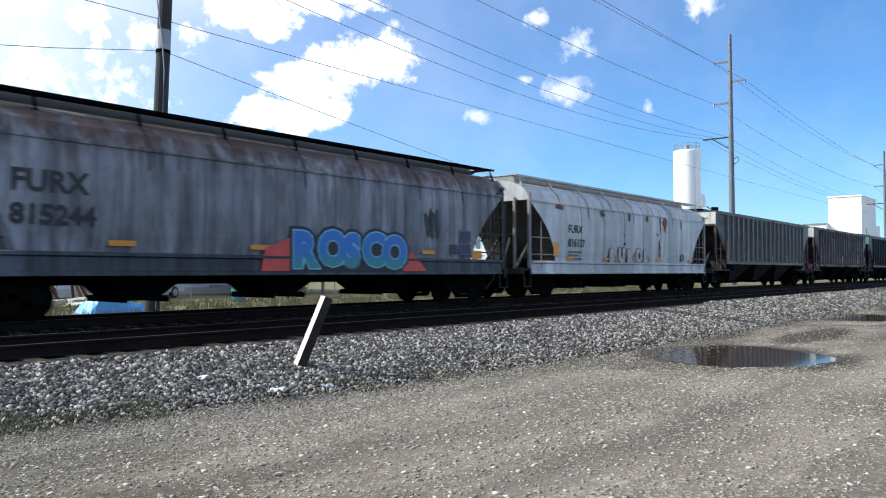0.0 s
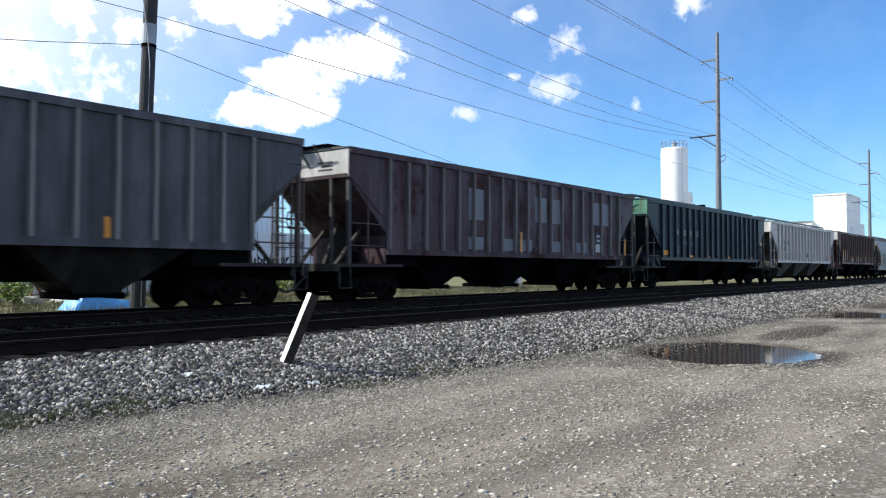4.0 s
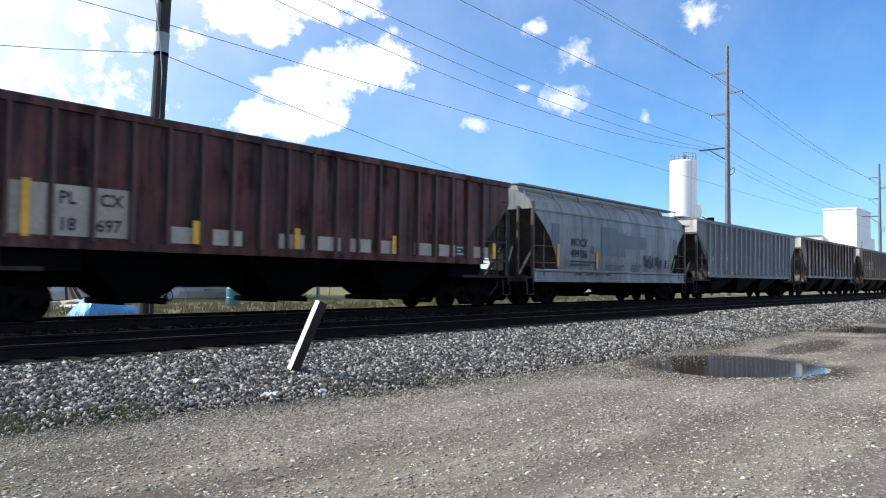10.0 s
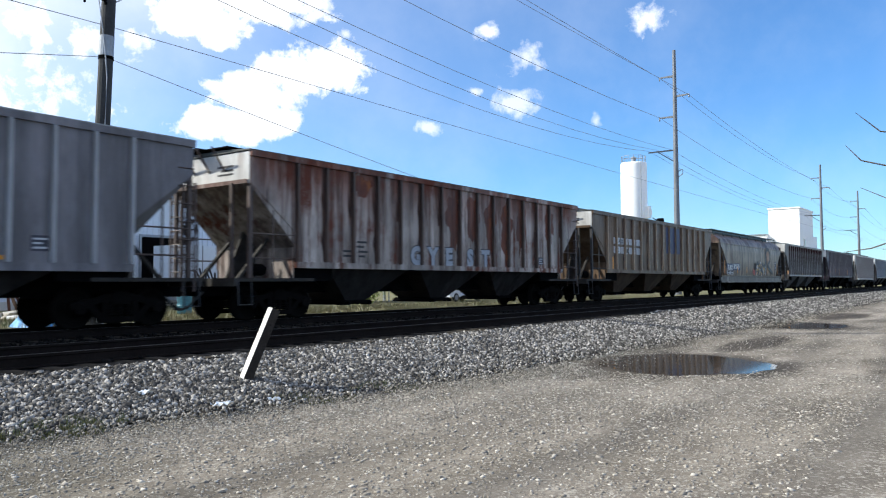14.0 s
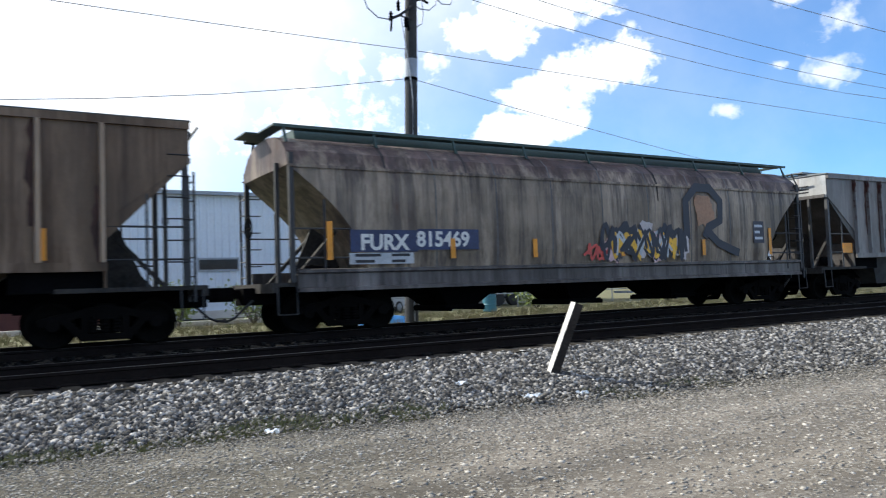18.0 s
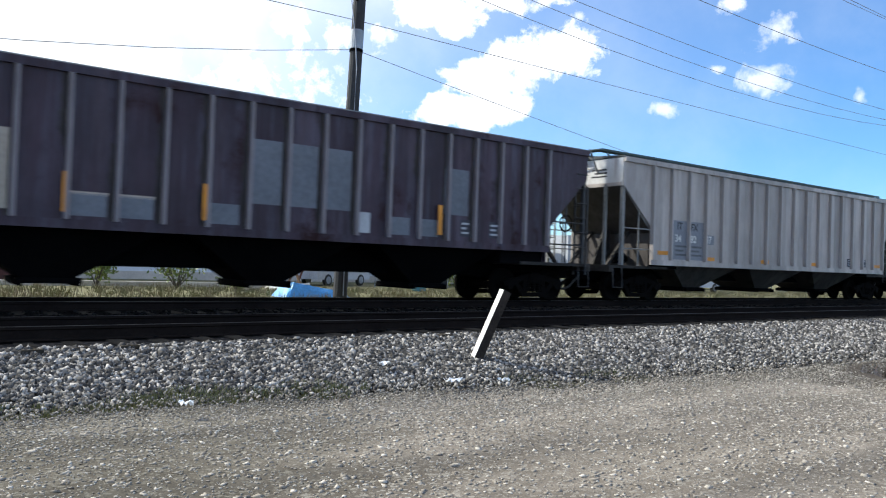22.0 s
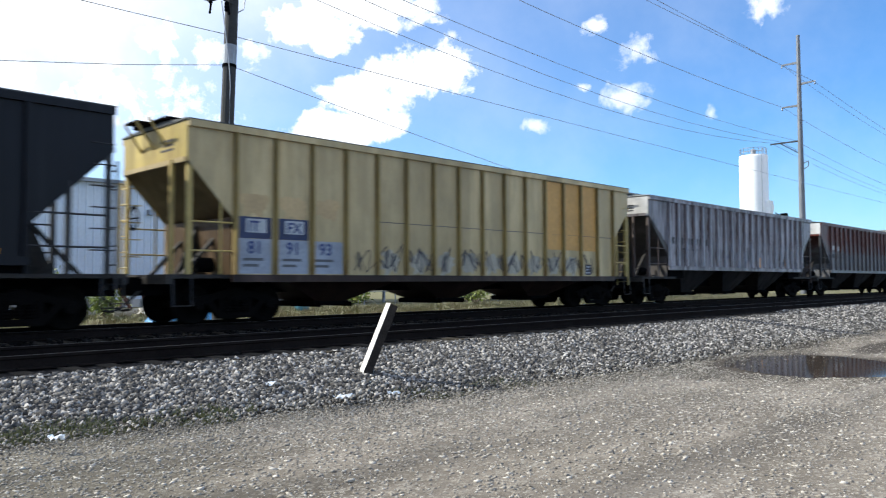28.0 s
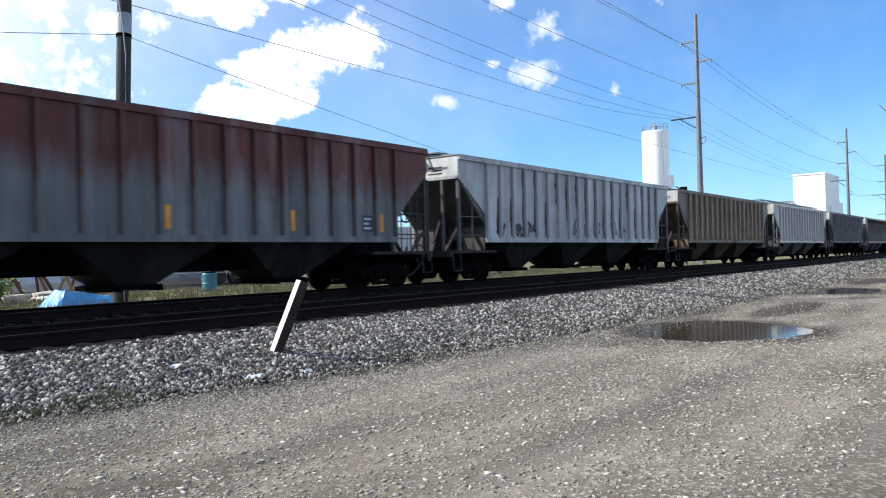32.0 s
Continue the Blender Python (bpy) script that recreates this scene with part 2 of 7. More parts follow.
M["dark_green"] = plain("dark_green_roof", (0.03, 0.06, 0.055), 0.6, 0.0, 0.3, 4)
M["hose"] = plain("hose_rubber", (0.012, 0.012, 0.012), 0.6)
M["orange"] = plain("orange_reflector", rgb(214, 140, 30), 0.45, 0.0, 0.2, 6)
M["yellow"] = plain("yellow_stripe", rgb(222, 170, 50), 0.5, 0.0, 0.2, 6)
M["white_letter"] = plain("white_lettering", (0.62, 0.62, 0.6), 0.6, 0.0, 0.15, 12)
M["black_letter"] = plain("black_lettering", (0.016, 0.016, 0.02), 0.6, 0.0, 0.3, 12)
M["blue_letter"] = plain("blue_lettering", (0.03, 0.05, 0.16), 0.6, 0.0, 0.2, 12)
M["grey_letter"] = plain("faded_lettering", (0.09, 0.095, 0.105), 0.6, 0.0, 0.3, 12)
M["navy"] = plain("navy_panel", (0.016, 0.026, 0.085), 0.5, 0.0, 0.4, 5)
M["white_panel"] = plain("white_panel", (0.42, 0.44, 0.47), 0.55, 0.0, 0.2, 3)
M["cream_panel"] = plain("cream_panel", rgb(168, 158, 146), 0.6, 0.0, 0.25, 3)
M["pale_patch"] = plain("pale_blue_patch_paint", (0.30, 0.33, 0.39), 0.55, 0.0, 0.25, 3)
M["grey_tag"] = plain("smeared_grey_tag", (0.36, 0.33, 0.26), 0.6, 0.0, 0.35, 6)
M["grey_patch"] = plain("blue_grey_patch_paint", (0.19, 0.20, 0.23), 0.55, 0.0, 0.2, 3)
M["grey_panel"] = plain("grey_patch_paint", (0.13, 0.145, 0.175), 0.6, 0.0, 0.25, 2.5)
M["scuff"] = plain("dull_blue_scuff", (0.06, 0.062, 0.085), 0.6, 0.0, 0.4, 2.5)
M["dark_panel"] = plain("dark_patch_paint", (0.035, 0.035, 0.05), 0.6, 0.0, 0.3, 3)
def faded_spray(name, low, high, rough=0.4):
    """Sprayed fill that fades from one colour at the letters' feet to another above."""
    m, nt, b = start(name, rough)
    vec = stretched(nt, (1, 1, 1))
    up = math_node(nt, "MULTIPLY_ADD", noise_of(nt, vec, 5.0), 0.3, node(nt, "ShaderNodeSeparateXYZ", Vector=vec).outputs[1])
    col = mix(nt, smooth(nt, up, 0.12, 0.55), low, high)
    link(nt, mix(nt, 1.0, col, mix(nt, noise_of(nt, vec, 14.0), (0.7, 0.7, 0.7), (1.25, 1.25, 1.25)), "MULTIPLY"), b.inputs["Base Color"])
    return m


M["graf_blue"] = faded_spray("blue_spray_paint", rgb(48, 132, 140), rgb(34, 108, 190))
M["graf_red"] = plain("red_spray_paint", rgb(190, 70, 60), 0.45, 0.0, 0.3, 3)
M["graf_cyan"] = plain("pale_cyan_spray_paint", rgb(120, 190, 215), 0.5, 0.0, 0.2, 4)
M["graf_dark"] = plain("dark_spray_paint", (0.012, 0.012, 0.024), 0.5, 0.0, 0.3, 4)
M["graf_tan"] = plain("tan_spray_paint", rgb(140, 118, 104), 0.6, 0.0, 0.3, 4)
M["graf_ochre"] = plain("dull_orange_spray_paint", rgb(150, 112, 84), 0.5, 0.0, 0.3, 3)
M["graf_pale"] = plain("pale_silver_spray_paint", rgb(178, 170, 170), 0.5, 0.0, 0.25, 5)
M["graf_pink"] = plain("pale_pink_spray_paint", rgb(190, 160, 160), 0.5, 0.0, 0.3, 4)
# one timber in two copies: pale for its sunlit face, dark for shade
M["wood_post"] = plain("sunlit_timber", rgb(222, 218, 210), 0.85, 0.0, 0.2, 9, 0.4)
M["timber_shade"] = plain("shaded_timber", (0.032, 0.027, 0.024), 0.9, 0.0, 0.4, 9, 0.4, 0.1)
M["pole_wood"] = plain("creosoted_pole", (0.030, 0.031, 0.034), 0.85, 0.0, 0.4, 5, 0.4)
M["galv"] = plain("galvanized_steel", (0.28, 0.30, 0.33), 0.5, 0.5, 0.15, 3)
M["pole_steel"] = plain("weathered_steel_pole", (0.16, 0.17, 0.19), 0.55, 0.3, 0.25, 2)
M["wire"] = plain("conductor_wire", (0.30, 0.32, 0.36), 0.5, 0.4)
M["tarp"] = plain("blue_tarpaulin", rgb(70, 150, 215), 0.4, 0.0, 0.3, 3, 0.3)
M["teal"] = plain("teal_plastic", rgb(62, 116, 132), 0.5, 0.0, 0.25, 3)
M["white_metal"] = plain("white_metal_siding", rgb(205, 212, 222), 0.5, 0.0, 0.08, 1.5)
M["white_wall"] = plain("white_concrete", rgb(246, 246, 246), 0.7, 0.0, 0.05, 0.6)
M["brick_red"] = plain("dark_red_brickwork", rgb(78, 46, 44), 0.85, 0.0, 0.3, 5)
M["concrete"] = plain("pale_concrete", rgb(190, 186, 178), 0.85, 0.0, 0.15, 3)
# rails and ties: colours cut low, standing for the train's shadow
M["rail_brown"] = plain("rusty_rail", (0.014, 0.011, 0.010), 0.9, 0.0, 0.3, 6, 0.15, 0.05)
M["rail_head"] = plain("polished_rail_head", (0.035, 0.033, 0.032), 0.6, 0.5, 0.15, 6)
M["tie"] = plain("weathered_tie_wood", rgb(62, 58, 52), 0.95, 0.0, 0.5, 8, 0.5, 0.04)
M["paper"] = plain("crumpled_paper", rgb(225, 228, 230), 0.8, 0.0, 0.1, 6)
M["rubble"] = plain("pale_rubble", rgb(180, 175, 165), 0.9, 0.0, 0.25, 4)
M["wood_raw"] = plain("raw_lumber", rgb(120, 94, 72), 0.8, 0.0, 0.3, 6)
M["rust_iron"] = plain("rusted_iron", rgb(88, 56, 44), 0.85, 0.1, 0.35, 5)
M["tyre"] = plain("tyre_rubber", (0.02, 0.02, 0.02), 0.8)
M["car_glass"] = plain("dark_window_glass", (0.02, 0.025, 0.03), 0.1)
M["bark"] = plain("grey_bark", (0.10, 0.085, 0.07), 0.9, 0.0, 0.4, 8, 0.4)


def leaf_material(name, a, b_col):
    m, nt, b = start(name, 0.55)
    info = nt.nodes.new("ShaderNodeNewGeometry")
    link(nt, mix(nt, info.outputs["Random Per Island"], a, b_col), b.inputs["Base Color"])
    b.inputs["Transmission Weight"].default_value = 0.0
    b.inputs["Subsurface Weight"].default_value = 0.0
    return m


M["leaf"] = leaf_material("fresh_leaves", (0.07, 0.12, 0.015), (0.22, 0.26, 0.04))
M["grass_green"] = leaf_material("green_grass", (0.07, 0.08, 0.022), (0.19, 0.18, 0.075))
M["grass_dry"] = leaf_material("dry_grass", (0.15, 0.12, 0.065), (0.30, 0.26, 0.16))


def stone_material(name, dark, light, scale=1.0):
    m, nt, b = start(name, 0.9, 0.0, 0.08)
    r = nt.nodes.new("ShaderNodeNewGeometry").outputs["Random Per Island"]
    g = noise_of(nt, stretched(nt, (1, 1, 1)), 30.0 * scale, 5.0, 0.7)
    f = math_node(nt, "MULTIPLY_ADD", math_node(nt, "POWER", r, 3.3), 1.05, math_node(nt, "MULTIPLY", g, 0.25))
    link(nt, mix(nt, f, dark, light), b.inputs["Base Color"])
    bump(nt, b, g, 0.4, 0.01)
    return m


M["stone"] = stone_material("crushed_stone", (0.010, 0.0095, 0.010), (0.45, 0.43, 0.405))
# near-black copy of the ballast, the train's shade put into its colour
M["stone_dark"] = stone_material("shaded_ballast", (0.003, 0.003, 0.003), (0.024, 0.023, 0.022))
M["grit"] = stone_material("fine_grey_grit", (0.15, 0.138, 0.12), (0.56, 0.53, 0.47))
M["spill"] = stone_material("dusty_spilled_stone", (0.095, 0.087, 0.075), (0.40, 0.375, 0.335))
M["pebble"] = stone_material("road_pebbles", (0.20, 0.18, 0.153), (0.52, 0.485, 0.43))


def bed_material(name, shade):
    """Fine stone between the ballast stones; low shade values paint in the train's shadow."""
    m, nt, b = start(name, 0.95, 0.0, 0.04)
    vec = stretched(nt, (1, 1, 1))
    cell = node(nt, "ShaderNodeTexVoronoi", Vector=vec, Scale=16.0, Randomness=1.0)
    tone = node(nt, "ShaderNodeSeparateColor", Color=cell.outputs["Color"]).outputs[0]
    g = noise_of(nt, vec, 1.2)
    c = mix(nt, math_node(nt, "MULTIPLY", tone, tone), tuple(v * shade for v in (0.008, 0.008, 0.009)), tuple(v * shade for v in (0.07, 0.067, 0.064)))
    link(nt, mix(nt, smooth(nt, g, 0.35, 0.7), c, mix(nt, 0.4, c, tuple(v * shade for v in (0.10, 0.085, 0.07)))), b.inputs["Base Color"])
    bump(nt, b, cell.outputs["Distance"], -0.9, 0.05)
    return m


# dark for the gaps between stones; the track bed far darker, as train shade
M["bed"] = bed_material("ballast_bed", 1.0)
M["bed_dark"] = bed_material("shaded_track_bed", 0.10)
PUDDLES = [(14.3, 4.95, 1.85, 1.55), (28.9, 5.85, 2.1, 1.75)]


def road_material():
    """Packed dirt and gravel with wheel ruts, wet round the puddles, grass past the tracks."""
    m, nt, b = start("gravel_road", 0.9, 0.0, 0.15)
    vec = stretched(nt, (1, 1, 1))
    xyz = node(nt, "ShaderNodeSeparateXYZ", Vector=vec)
    big = noise_of(nt, stretched(nt, (0.35, 1.0, 1.0)), 0.8, 6.0, 0.6)
    mid = noise_of(nt, vec, 5.0, 6.0, 0.65)
    fine = noise_of(nt, vec, 60.0, 4.0, 0.7)
    cell = node(nt, "ShaderNodeTexVoronoi", Vector=vec, Scale=34.0, Randomness=1.0)
    tone = node(nt, "ShaderNodeSeparateColor", Color=cell.outputs["Color"]).outputs[0]
    c = mix(nt, smooth(nt, big, 0.36, 0.66), (0.138, 0.123, 0.106), (0.290, 0.261, 0.228))
    c = mix(nt, smooth(nt, mid, 0.35, 0.7), mix(nt, 0.35, c, (0.068, 0.057, 0.047)), c)
    c = mix(nt, math_node(nt, "MULTIPLY", smooth(nt, tone, 0.62, 1.0), 0.6), c, (0.40, 0.385, 0.35))
    c = mix(nt, math_node(nt, "MULTIPLY", smooth(nt, tone, 0.0, 0.3, 1.0, 0.0), 0.15), c, (0.08, 0.07, 0.06))
    c = mix(nt, 1.0, c, mix(nt, smooth(nt, fine, 0.3, 0.7), (0.70, 0.70, 0.70), (1.25, 1.25, 1.25)), "MULTIPLY")
    wide = noise_of(nt, stretched(nt, (0.5, 0.8, 1.0)), 0.45, 4.0, 0.55)
    c = mix(nt, smooth(nt, wide, 0.35, 0.65), mix(nt, 1.0, c, (0.76, 0.74, 0.70), "MULTIPLY"), mix(nt, 1.0, c, (1.12, 1.10, 1.07), "MULTIPLY"))
    # wheel ruts that curve along the road
    bow = math_node(nt, "MULTIPLY_ADD", math_node(nt, "SINE", math_node(nt, "MULTIPLY", xyz.outputs[0], 0.16)), 0.7, xyz.outputs[1])
    bow = math_node(nt, "MULTIPLY_ADD", big, 1.1, bow)
    rut = smooth(nt, math_node(nt, "ABSOLUTE", math_node(nt, "SINE", math_node(nt, "MULTIPLY", bow, 1.9))), 0.80, 0.98)
    rut = math_node(nt, "MULTIPLY", rut, smooth(nt, mid, 0.3, 0.6))
    c = mix(nt, math_node(nt, "MULTIPLY", rut, 0.42), c, (0.085, 0.076, 0.066))
    # greyer, weedier dirt to the left, darkened further to imitate lens falloff
    lane = math_node(nt, "MULTIPLY_ADD", xyz.outputs[1], -0.75, xyz.outputs[0])
    dirt_falloff = smooth(nt, math_node(nt, "MULTIPLY_ADD", big, 2.4, lane), -1.6, 1.6, 1.0, 0.0)
    c = mix(nt, math_node(nt, "MULTIPLY", dirt_falloff, 0.75), c, mix(nt, 1.0, c, (0.55, 0.57, 0.54), "MULTIPLY"))
    # grassy dirt beyond the tracks, thin weeds at the toe of the ballast
    far = smooth(nt, math_node(nt, "ADD", xyz.outputs[1], math_node(nt, "MULTIPLY", mid, 2.0)), 19.0, 21.0)
    grass = mix(nt, smooth(nt, mid, 0.35, 0.65), (0.10, 0.11, 0.045), (0.19, 0.165, 0.105))
    c = mix(nt, far, c, grass)
    wet = None
    for px, py, ra, rb in PUDDLES + [(12.6, 5.6, 1.3, 0.8), (18.6, 6.75, 1.3, 0.45), (20.2, 4.95, 2.3, 0.45), (37.6, 5.6, 3.0, 0.8), (54.0, 7.8, 5.0, 0.7)]:
        u = math_node(nt, "MULTIPLY", math_node(nt, "ADD", xyz.outputs[0], -px), 1 / ra)
        v = math_node(nt, "MULTIPLY", math_node(nt, "ADD", xyz.outputs[1], -py), 1 / rb)
        r = math_node(nt, "SQRT", math_node(nt, "MULTIPLY_ADD", u, u, math_node(nt, "MULTIPLY", v, v)))
        r = math_node(nt, "MULTIPLY_ADD", mid, 0.8, math_node(nt, "MULTIPLY_ADD", big, 0.9, r))
        one = smooth(nt, r, 1.85, 2.45, 1.0, 0.0)
        wet = one if wet is None else math_node(nt, "MAXIMUM", wet, one)
    c = mix(nt, wet, c, mix(nt, 1.0, c, (0.34, 0.32, 0.30), "MULTIPLY"))
    link(nt, c, b.inputs["Base Color"])
    link(nt, math_node(nt, "MULTIPLY_ADD", wet, -0.12, 0.95), b.inputs["Roughness"])
    bump(nt, b, math_node(nt, "ADD", math_node(nt, "MULTIPLY", mid, 1.2), math_node(nt, "MULTIPLY_ADD", cell.outputs["Distance"], -0.15, math_node(nt, "MULTIPLY", fine, 0.4))), 0.50, 0.025)
    return m


M["road"] = road_material()
M["water"], _nt, _b = start("puddle_water", 0.06)
_b.inputs["Base Color"].default_value, _b.inputs["IOR"].default_value = (0.045, 0.034, 0.025, 1), 1.33
_rip = noise_of(_nt, stretched(_nt, (1, 1, 1)), 7.0, 3.0, 0.5)
bump(_nt, _b, _rip, 0.02, 0.01)

# ---- mesh building ----
class Shape:
    """Vertices and faces of one mesh."""
    def __init__(self):
        self.v, self.f = [], []

    def add(self, verts, faces):
        k = len(self.v)
        self.v += [tuple(p) for p in verts]
        self.f += [tuple(k + i for i in face) for face in faces]
        return self

    def box(self, x0, x1, y0, y1, z0, z1):
        p = [(x, y, z) for x in (x0, x1) for y in (y0, y1) for z in (z0, z1)]
        return self.add(p, [(0, 1, 3, 2), (4, 6, 7, 5), (0, 4, 5, 1), (2, 3, 7, 6), (0, 2, 6, 4), (1, 5, 7, 3)])

    def prism(self, poly, axis, d0, d1):
        """A polygon (two coordinates, in the order of the other axes) drawn out along an axis."""
        put = {"x": lambda a, b, d: (d, a, b), "y": lambda a, b, d: (a, d, b), "z": lambda a, b, d: (a, b, d)}[axis]
        n = len(poly)
        v = [put(a, b, d0) for a, b in poly] + [put(a, b, d1) for a, b in poly]
        f = [tuple(range(n)), tuple(range(2 * n - 1, n - 1, -1))] + [(i, i + n, (i + 1) % n + n, (i + 1) % n) for i in range(n)]
        return self.add(v, f)

    def tube(self, p, q, r, n=6, r2=None):
        p, q = Vector(p), Vector(q)
        m = (q - p).to_track_quat("Z", "Y").to_matrix()
        r2 = r if r2 is None else r2
        ring = [(math.cos(2 * math.pi * i / n), math.sin(2 * math.pi * i / n)) for i in range(n)]
        v = [p + m @ Vector((a * r, b * r, 0)) for a, b in ring] + [q + m @ Vector((a * r2, b * r2, 0)) for a, b in ring]
        return self.add(v, [(i, (i + 1) % n, (i + 1) % n + n, i + n) for i in range(n)] + [tuple(range(n - 1, -1, -1)), tuple(range(n, 2 * n))])

    def path(self, pts, r, n=5):
        """One unbroken round bar through points."""
        pts = [Vector(p) for p in pts]
        v = []
        for i, p in enumerate(pts):
            d = (pts[min(i + 1, len(pts) - 1)] - pts[max(i - 1, 0)]).normalized()
            m = d.to_track_quat("Z", "Y").to_matrix()
            v += [p + m @ Vector((r * math.cos(2 * math.pi * k / n), r * math.sin(2 * math.pi * k / n), 0)) for k in range(n)]
        f = [(j * n + i, j * n + (i + 1) % n, (j + 1) * n + (i + 1) % n, (j + 1) * n + i) for j in range(len(pts) - 1) for i in range(n)]
        return self.add(v, f + [tuple(range(n - 1, -1, -1)), tuple((len(pts) - 1) * n + i for i in range(n))])

    def lathe(self, prof, axis="y", n=24, centre=(0, 0, 0)):
        """Profile rows (radius, along) turned about an axis."""
        v = []
        for r, d in prof:
            for i in range(n):
                a = 2 * math.pi * i / n
                c, s = r * math.cos(a), r * math.sin(a)
                p = {"y": (c, d, s), "z": (c, s, d), "x": (d, c, s)}[axis]
                v.append(tuple(k + o for k, o in zip(p, centre)))
        f = []
        for j in range(len(prof) - 1):
            for i in range(n):
                f.append((j * n + i, j * n + (i + 1) % n, (j + 1) * n + (i + 1) % n, (j + 1) * n + i))
        return self.add(v, f)

    def mesh(self, name, material):
        me = bpy.data.meshes.new(name)
        me.from_pydata(self.v, [], self.f)
        bm = bmesh.new()
        bm.from_mesh(me)
        bmesh.ops.recalc_face_normals(bm, faces=bm.faces)
        bm.to_mesh(me)
        bm.free()
        if material:
            me.materials.append(material)
        return me


def part(name, shape, material, parent, label="", at=None):
    """One mesh object under a thing or a part; shape may be a mesh that is shared."""
    me = shape.mesh(name, material) if isinstance(shape, Shape) else shape
    ob = new(name, me)
    ob.parent = parent
    if at:
        ob.location = at
    if label:
        ob["label"] = label
    return ob


def thing(name, label, category, at=(0, 0, 0), group="", kind=""):
    return tagged(place(new(name), at), label, category, group, kind)


def place(ob, at):
    ob.location = at
    return ob


def solid(name, shape, material, label, category, at=(0, 0, 0), group="", kind=""):
    ob = new(name, shape.mesh(name, material) if isinstance(shape, Shape) else shape)
    return tagged(place(ob, at), label, category, group, kind)


def smooth_faces(me):
    for p in me.polygons:
        p.use_smooth = True
    return me


GLYPHS = {}


def letters(body, size, bold=0.0):
    key = (body, size, bold)
    if key not in GLYPHS:
        cu = bpy.data.curves.new("letters", "FONT")
        cu.body, cu.size, cu.resolution_u, cu.offset, cu.extrude = body, size, 3, bold, 0.0015
        ob = bpy.data.objects.new("letters", cu)
        GLYPHS[key] = bpy.data.meshes.new_from_object(ob)
        bpy.data.objects.remove(ob)
        bpy.data.curves.remove(cu)
    return GLYPHS[key].copy()


TRACK_Y, NEAR_Y, RAIL_Z = 16.0, 11.05, 0.64
rng = np.random.default_rng(7)

# ---- ground ----
PROFILE = [(-1500, 0.0), (-60, 0.0), (-8, 0.0), (0, 0.0), (3, 0.0), (6.6, 0.0), (8.6, 0.0), (9.4, 0.30), (10.0, 0.40), (18.2, 0.40), (19.4, 0.26), (24, 0.22), (60, 0.2), (200, 0.2), (1500, 0.2)]
gx = [-1500, -300, -60, -20, 0, 20, 40, 70, 120, 250, 600, 1500, 2500]
ground = Shape()
ground.v = [(x, y, z) for x in gx for y, z in PROFILE]
k = len(PROFILE)
ground.f = [(i * k + j, (i + 1) * k + j, (i + 1) * k + j + 1, i * k + j + 1) for i in range(len(gx) - 1) for j in range(k - 1)]
solid("ground", ground, M["road"], "packed dirt and gravel road beside the tracks", "ground", kind="structure")

# ballast bed, one long crowned sheet a little above the ground
bp = [(7.0, 0.03), (7.6, 0.09), (8.6, 0.27), (9.6, 0.43), (10.1, 0.455), (18.0, 0.455), (19.3, 0.29)]
bx = [-60 + 2.0 * i for i in range(81)] + [130, 180, 260, 400, 700]


def narrowed(x):
    """How far the foot of the ballast is drawn in towards the track at a place along it."""
    return np.interp(x, [-6, 2.5, 4.5, 7.0, 10.0, 14.0, 26.0, 60.0], [1.25, 1.15, 0.80, 0.35, 0.05, -0.25, -0.35, 0.0])


def drawn_in(x, y):
    """A place across the even ballast profile moved to where it lies on the real, uneven shoulder."""
    return np.where(np.asarray(y) < 9.6, 9.6 - (9.6 - y) * (2.6 - narrowed(x)) / 2.6, y)


for cols, mat, label in ((bp[:5], "bed", "sloping shoulder of dark crushed stone"), (bp[4:6], "bed_dark", "stone bed under both tracks, coloured dark for the train's shade"), (bp[5:], "bed", "far shoulder of crushed stone")):
    bed = Shape()
    for x in bx:
        for j, (y, z) in enumerate(cols):
            wob = 0.16 * noise.noise((x * 0.5, j * 1.7, 0)) if len(cols) == 5 and j < 3 else 0
            bed.v.append((x, float(drawn_in(x, y)) + wob * (2.0 if j == 0 else 1), z))
    k = len(cols)
    bed.f = [(i * k + j, (i + 1) * k + j, (i + 1) * k + j + 1, i * k + j + 1) for i in range(len(bx) - 1) for j in range(k - 1)]
    solid("ballast_bed", bed, M[mat], label, "ballast", kind="structure")


def bed_height(y):
    return float(np.interp(y, [p[0] for p in bp], [p[1] for p in bp]))


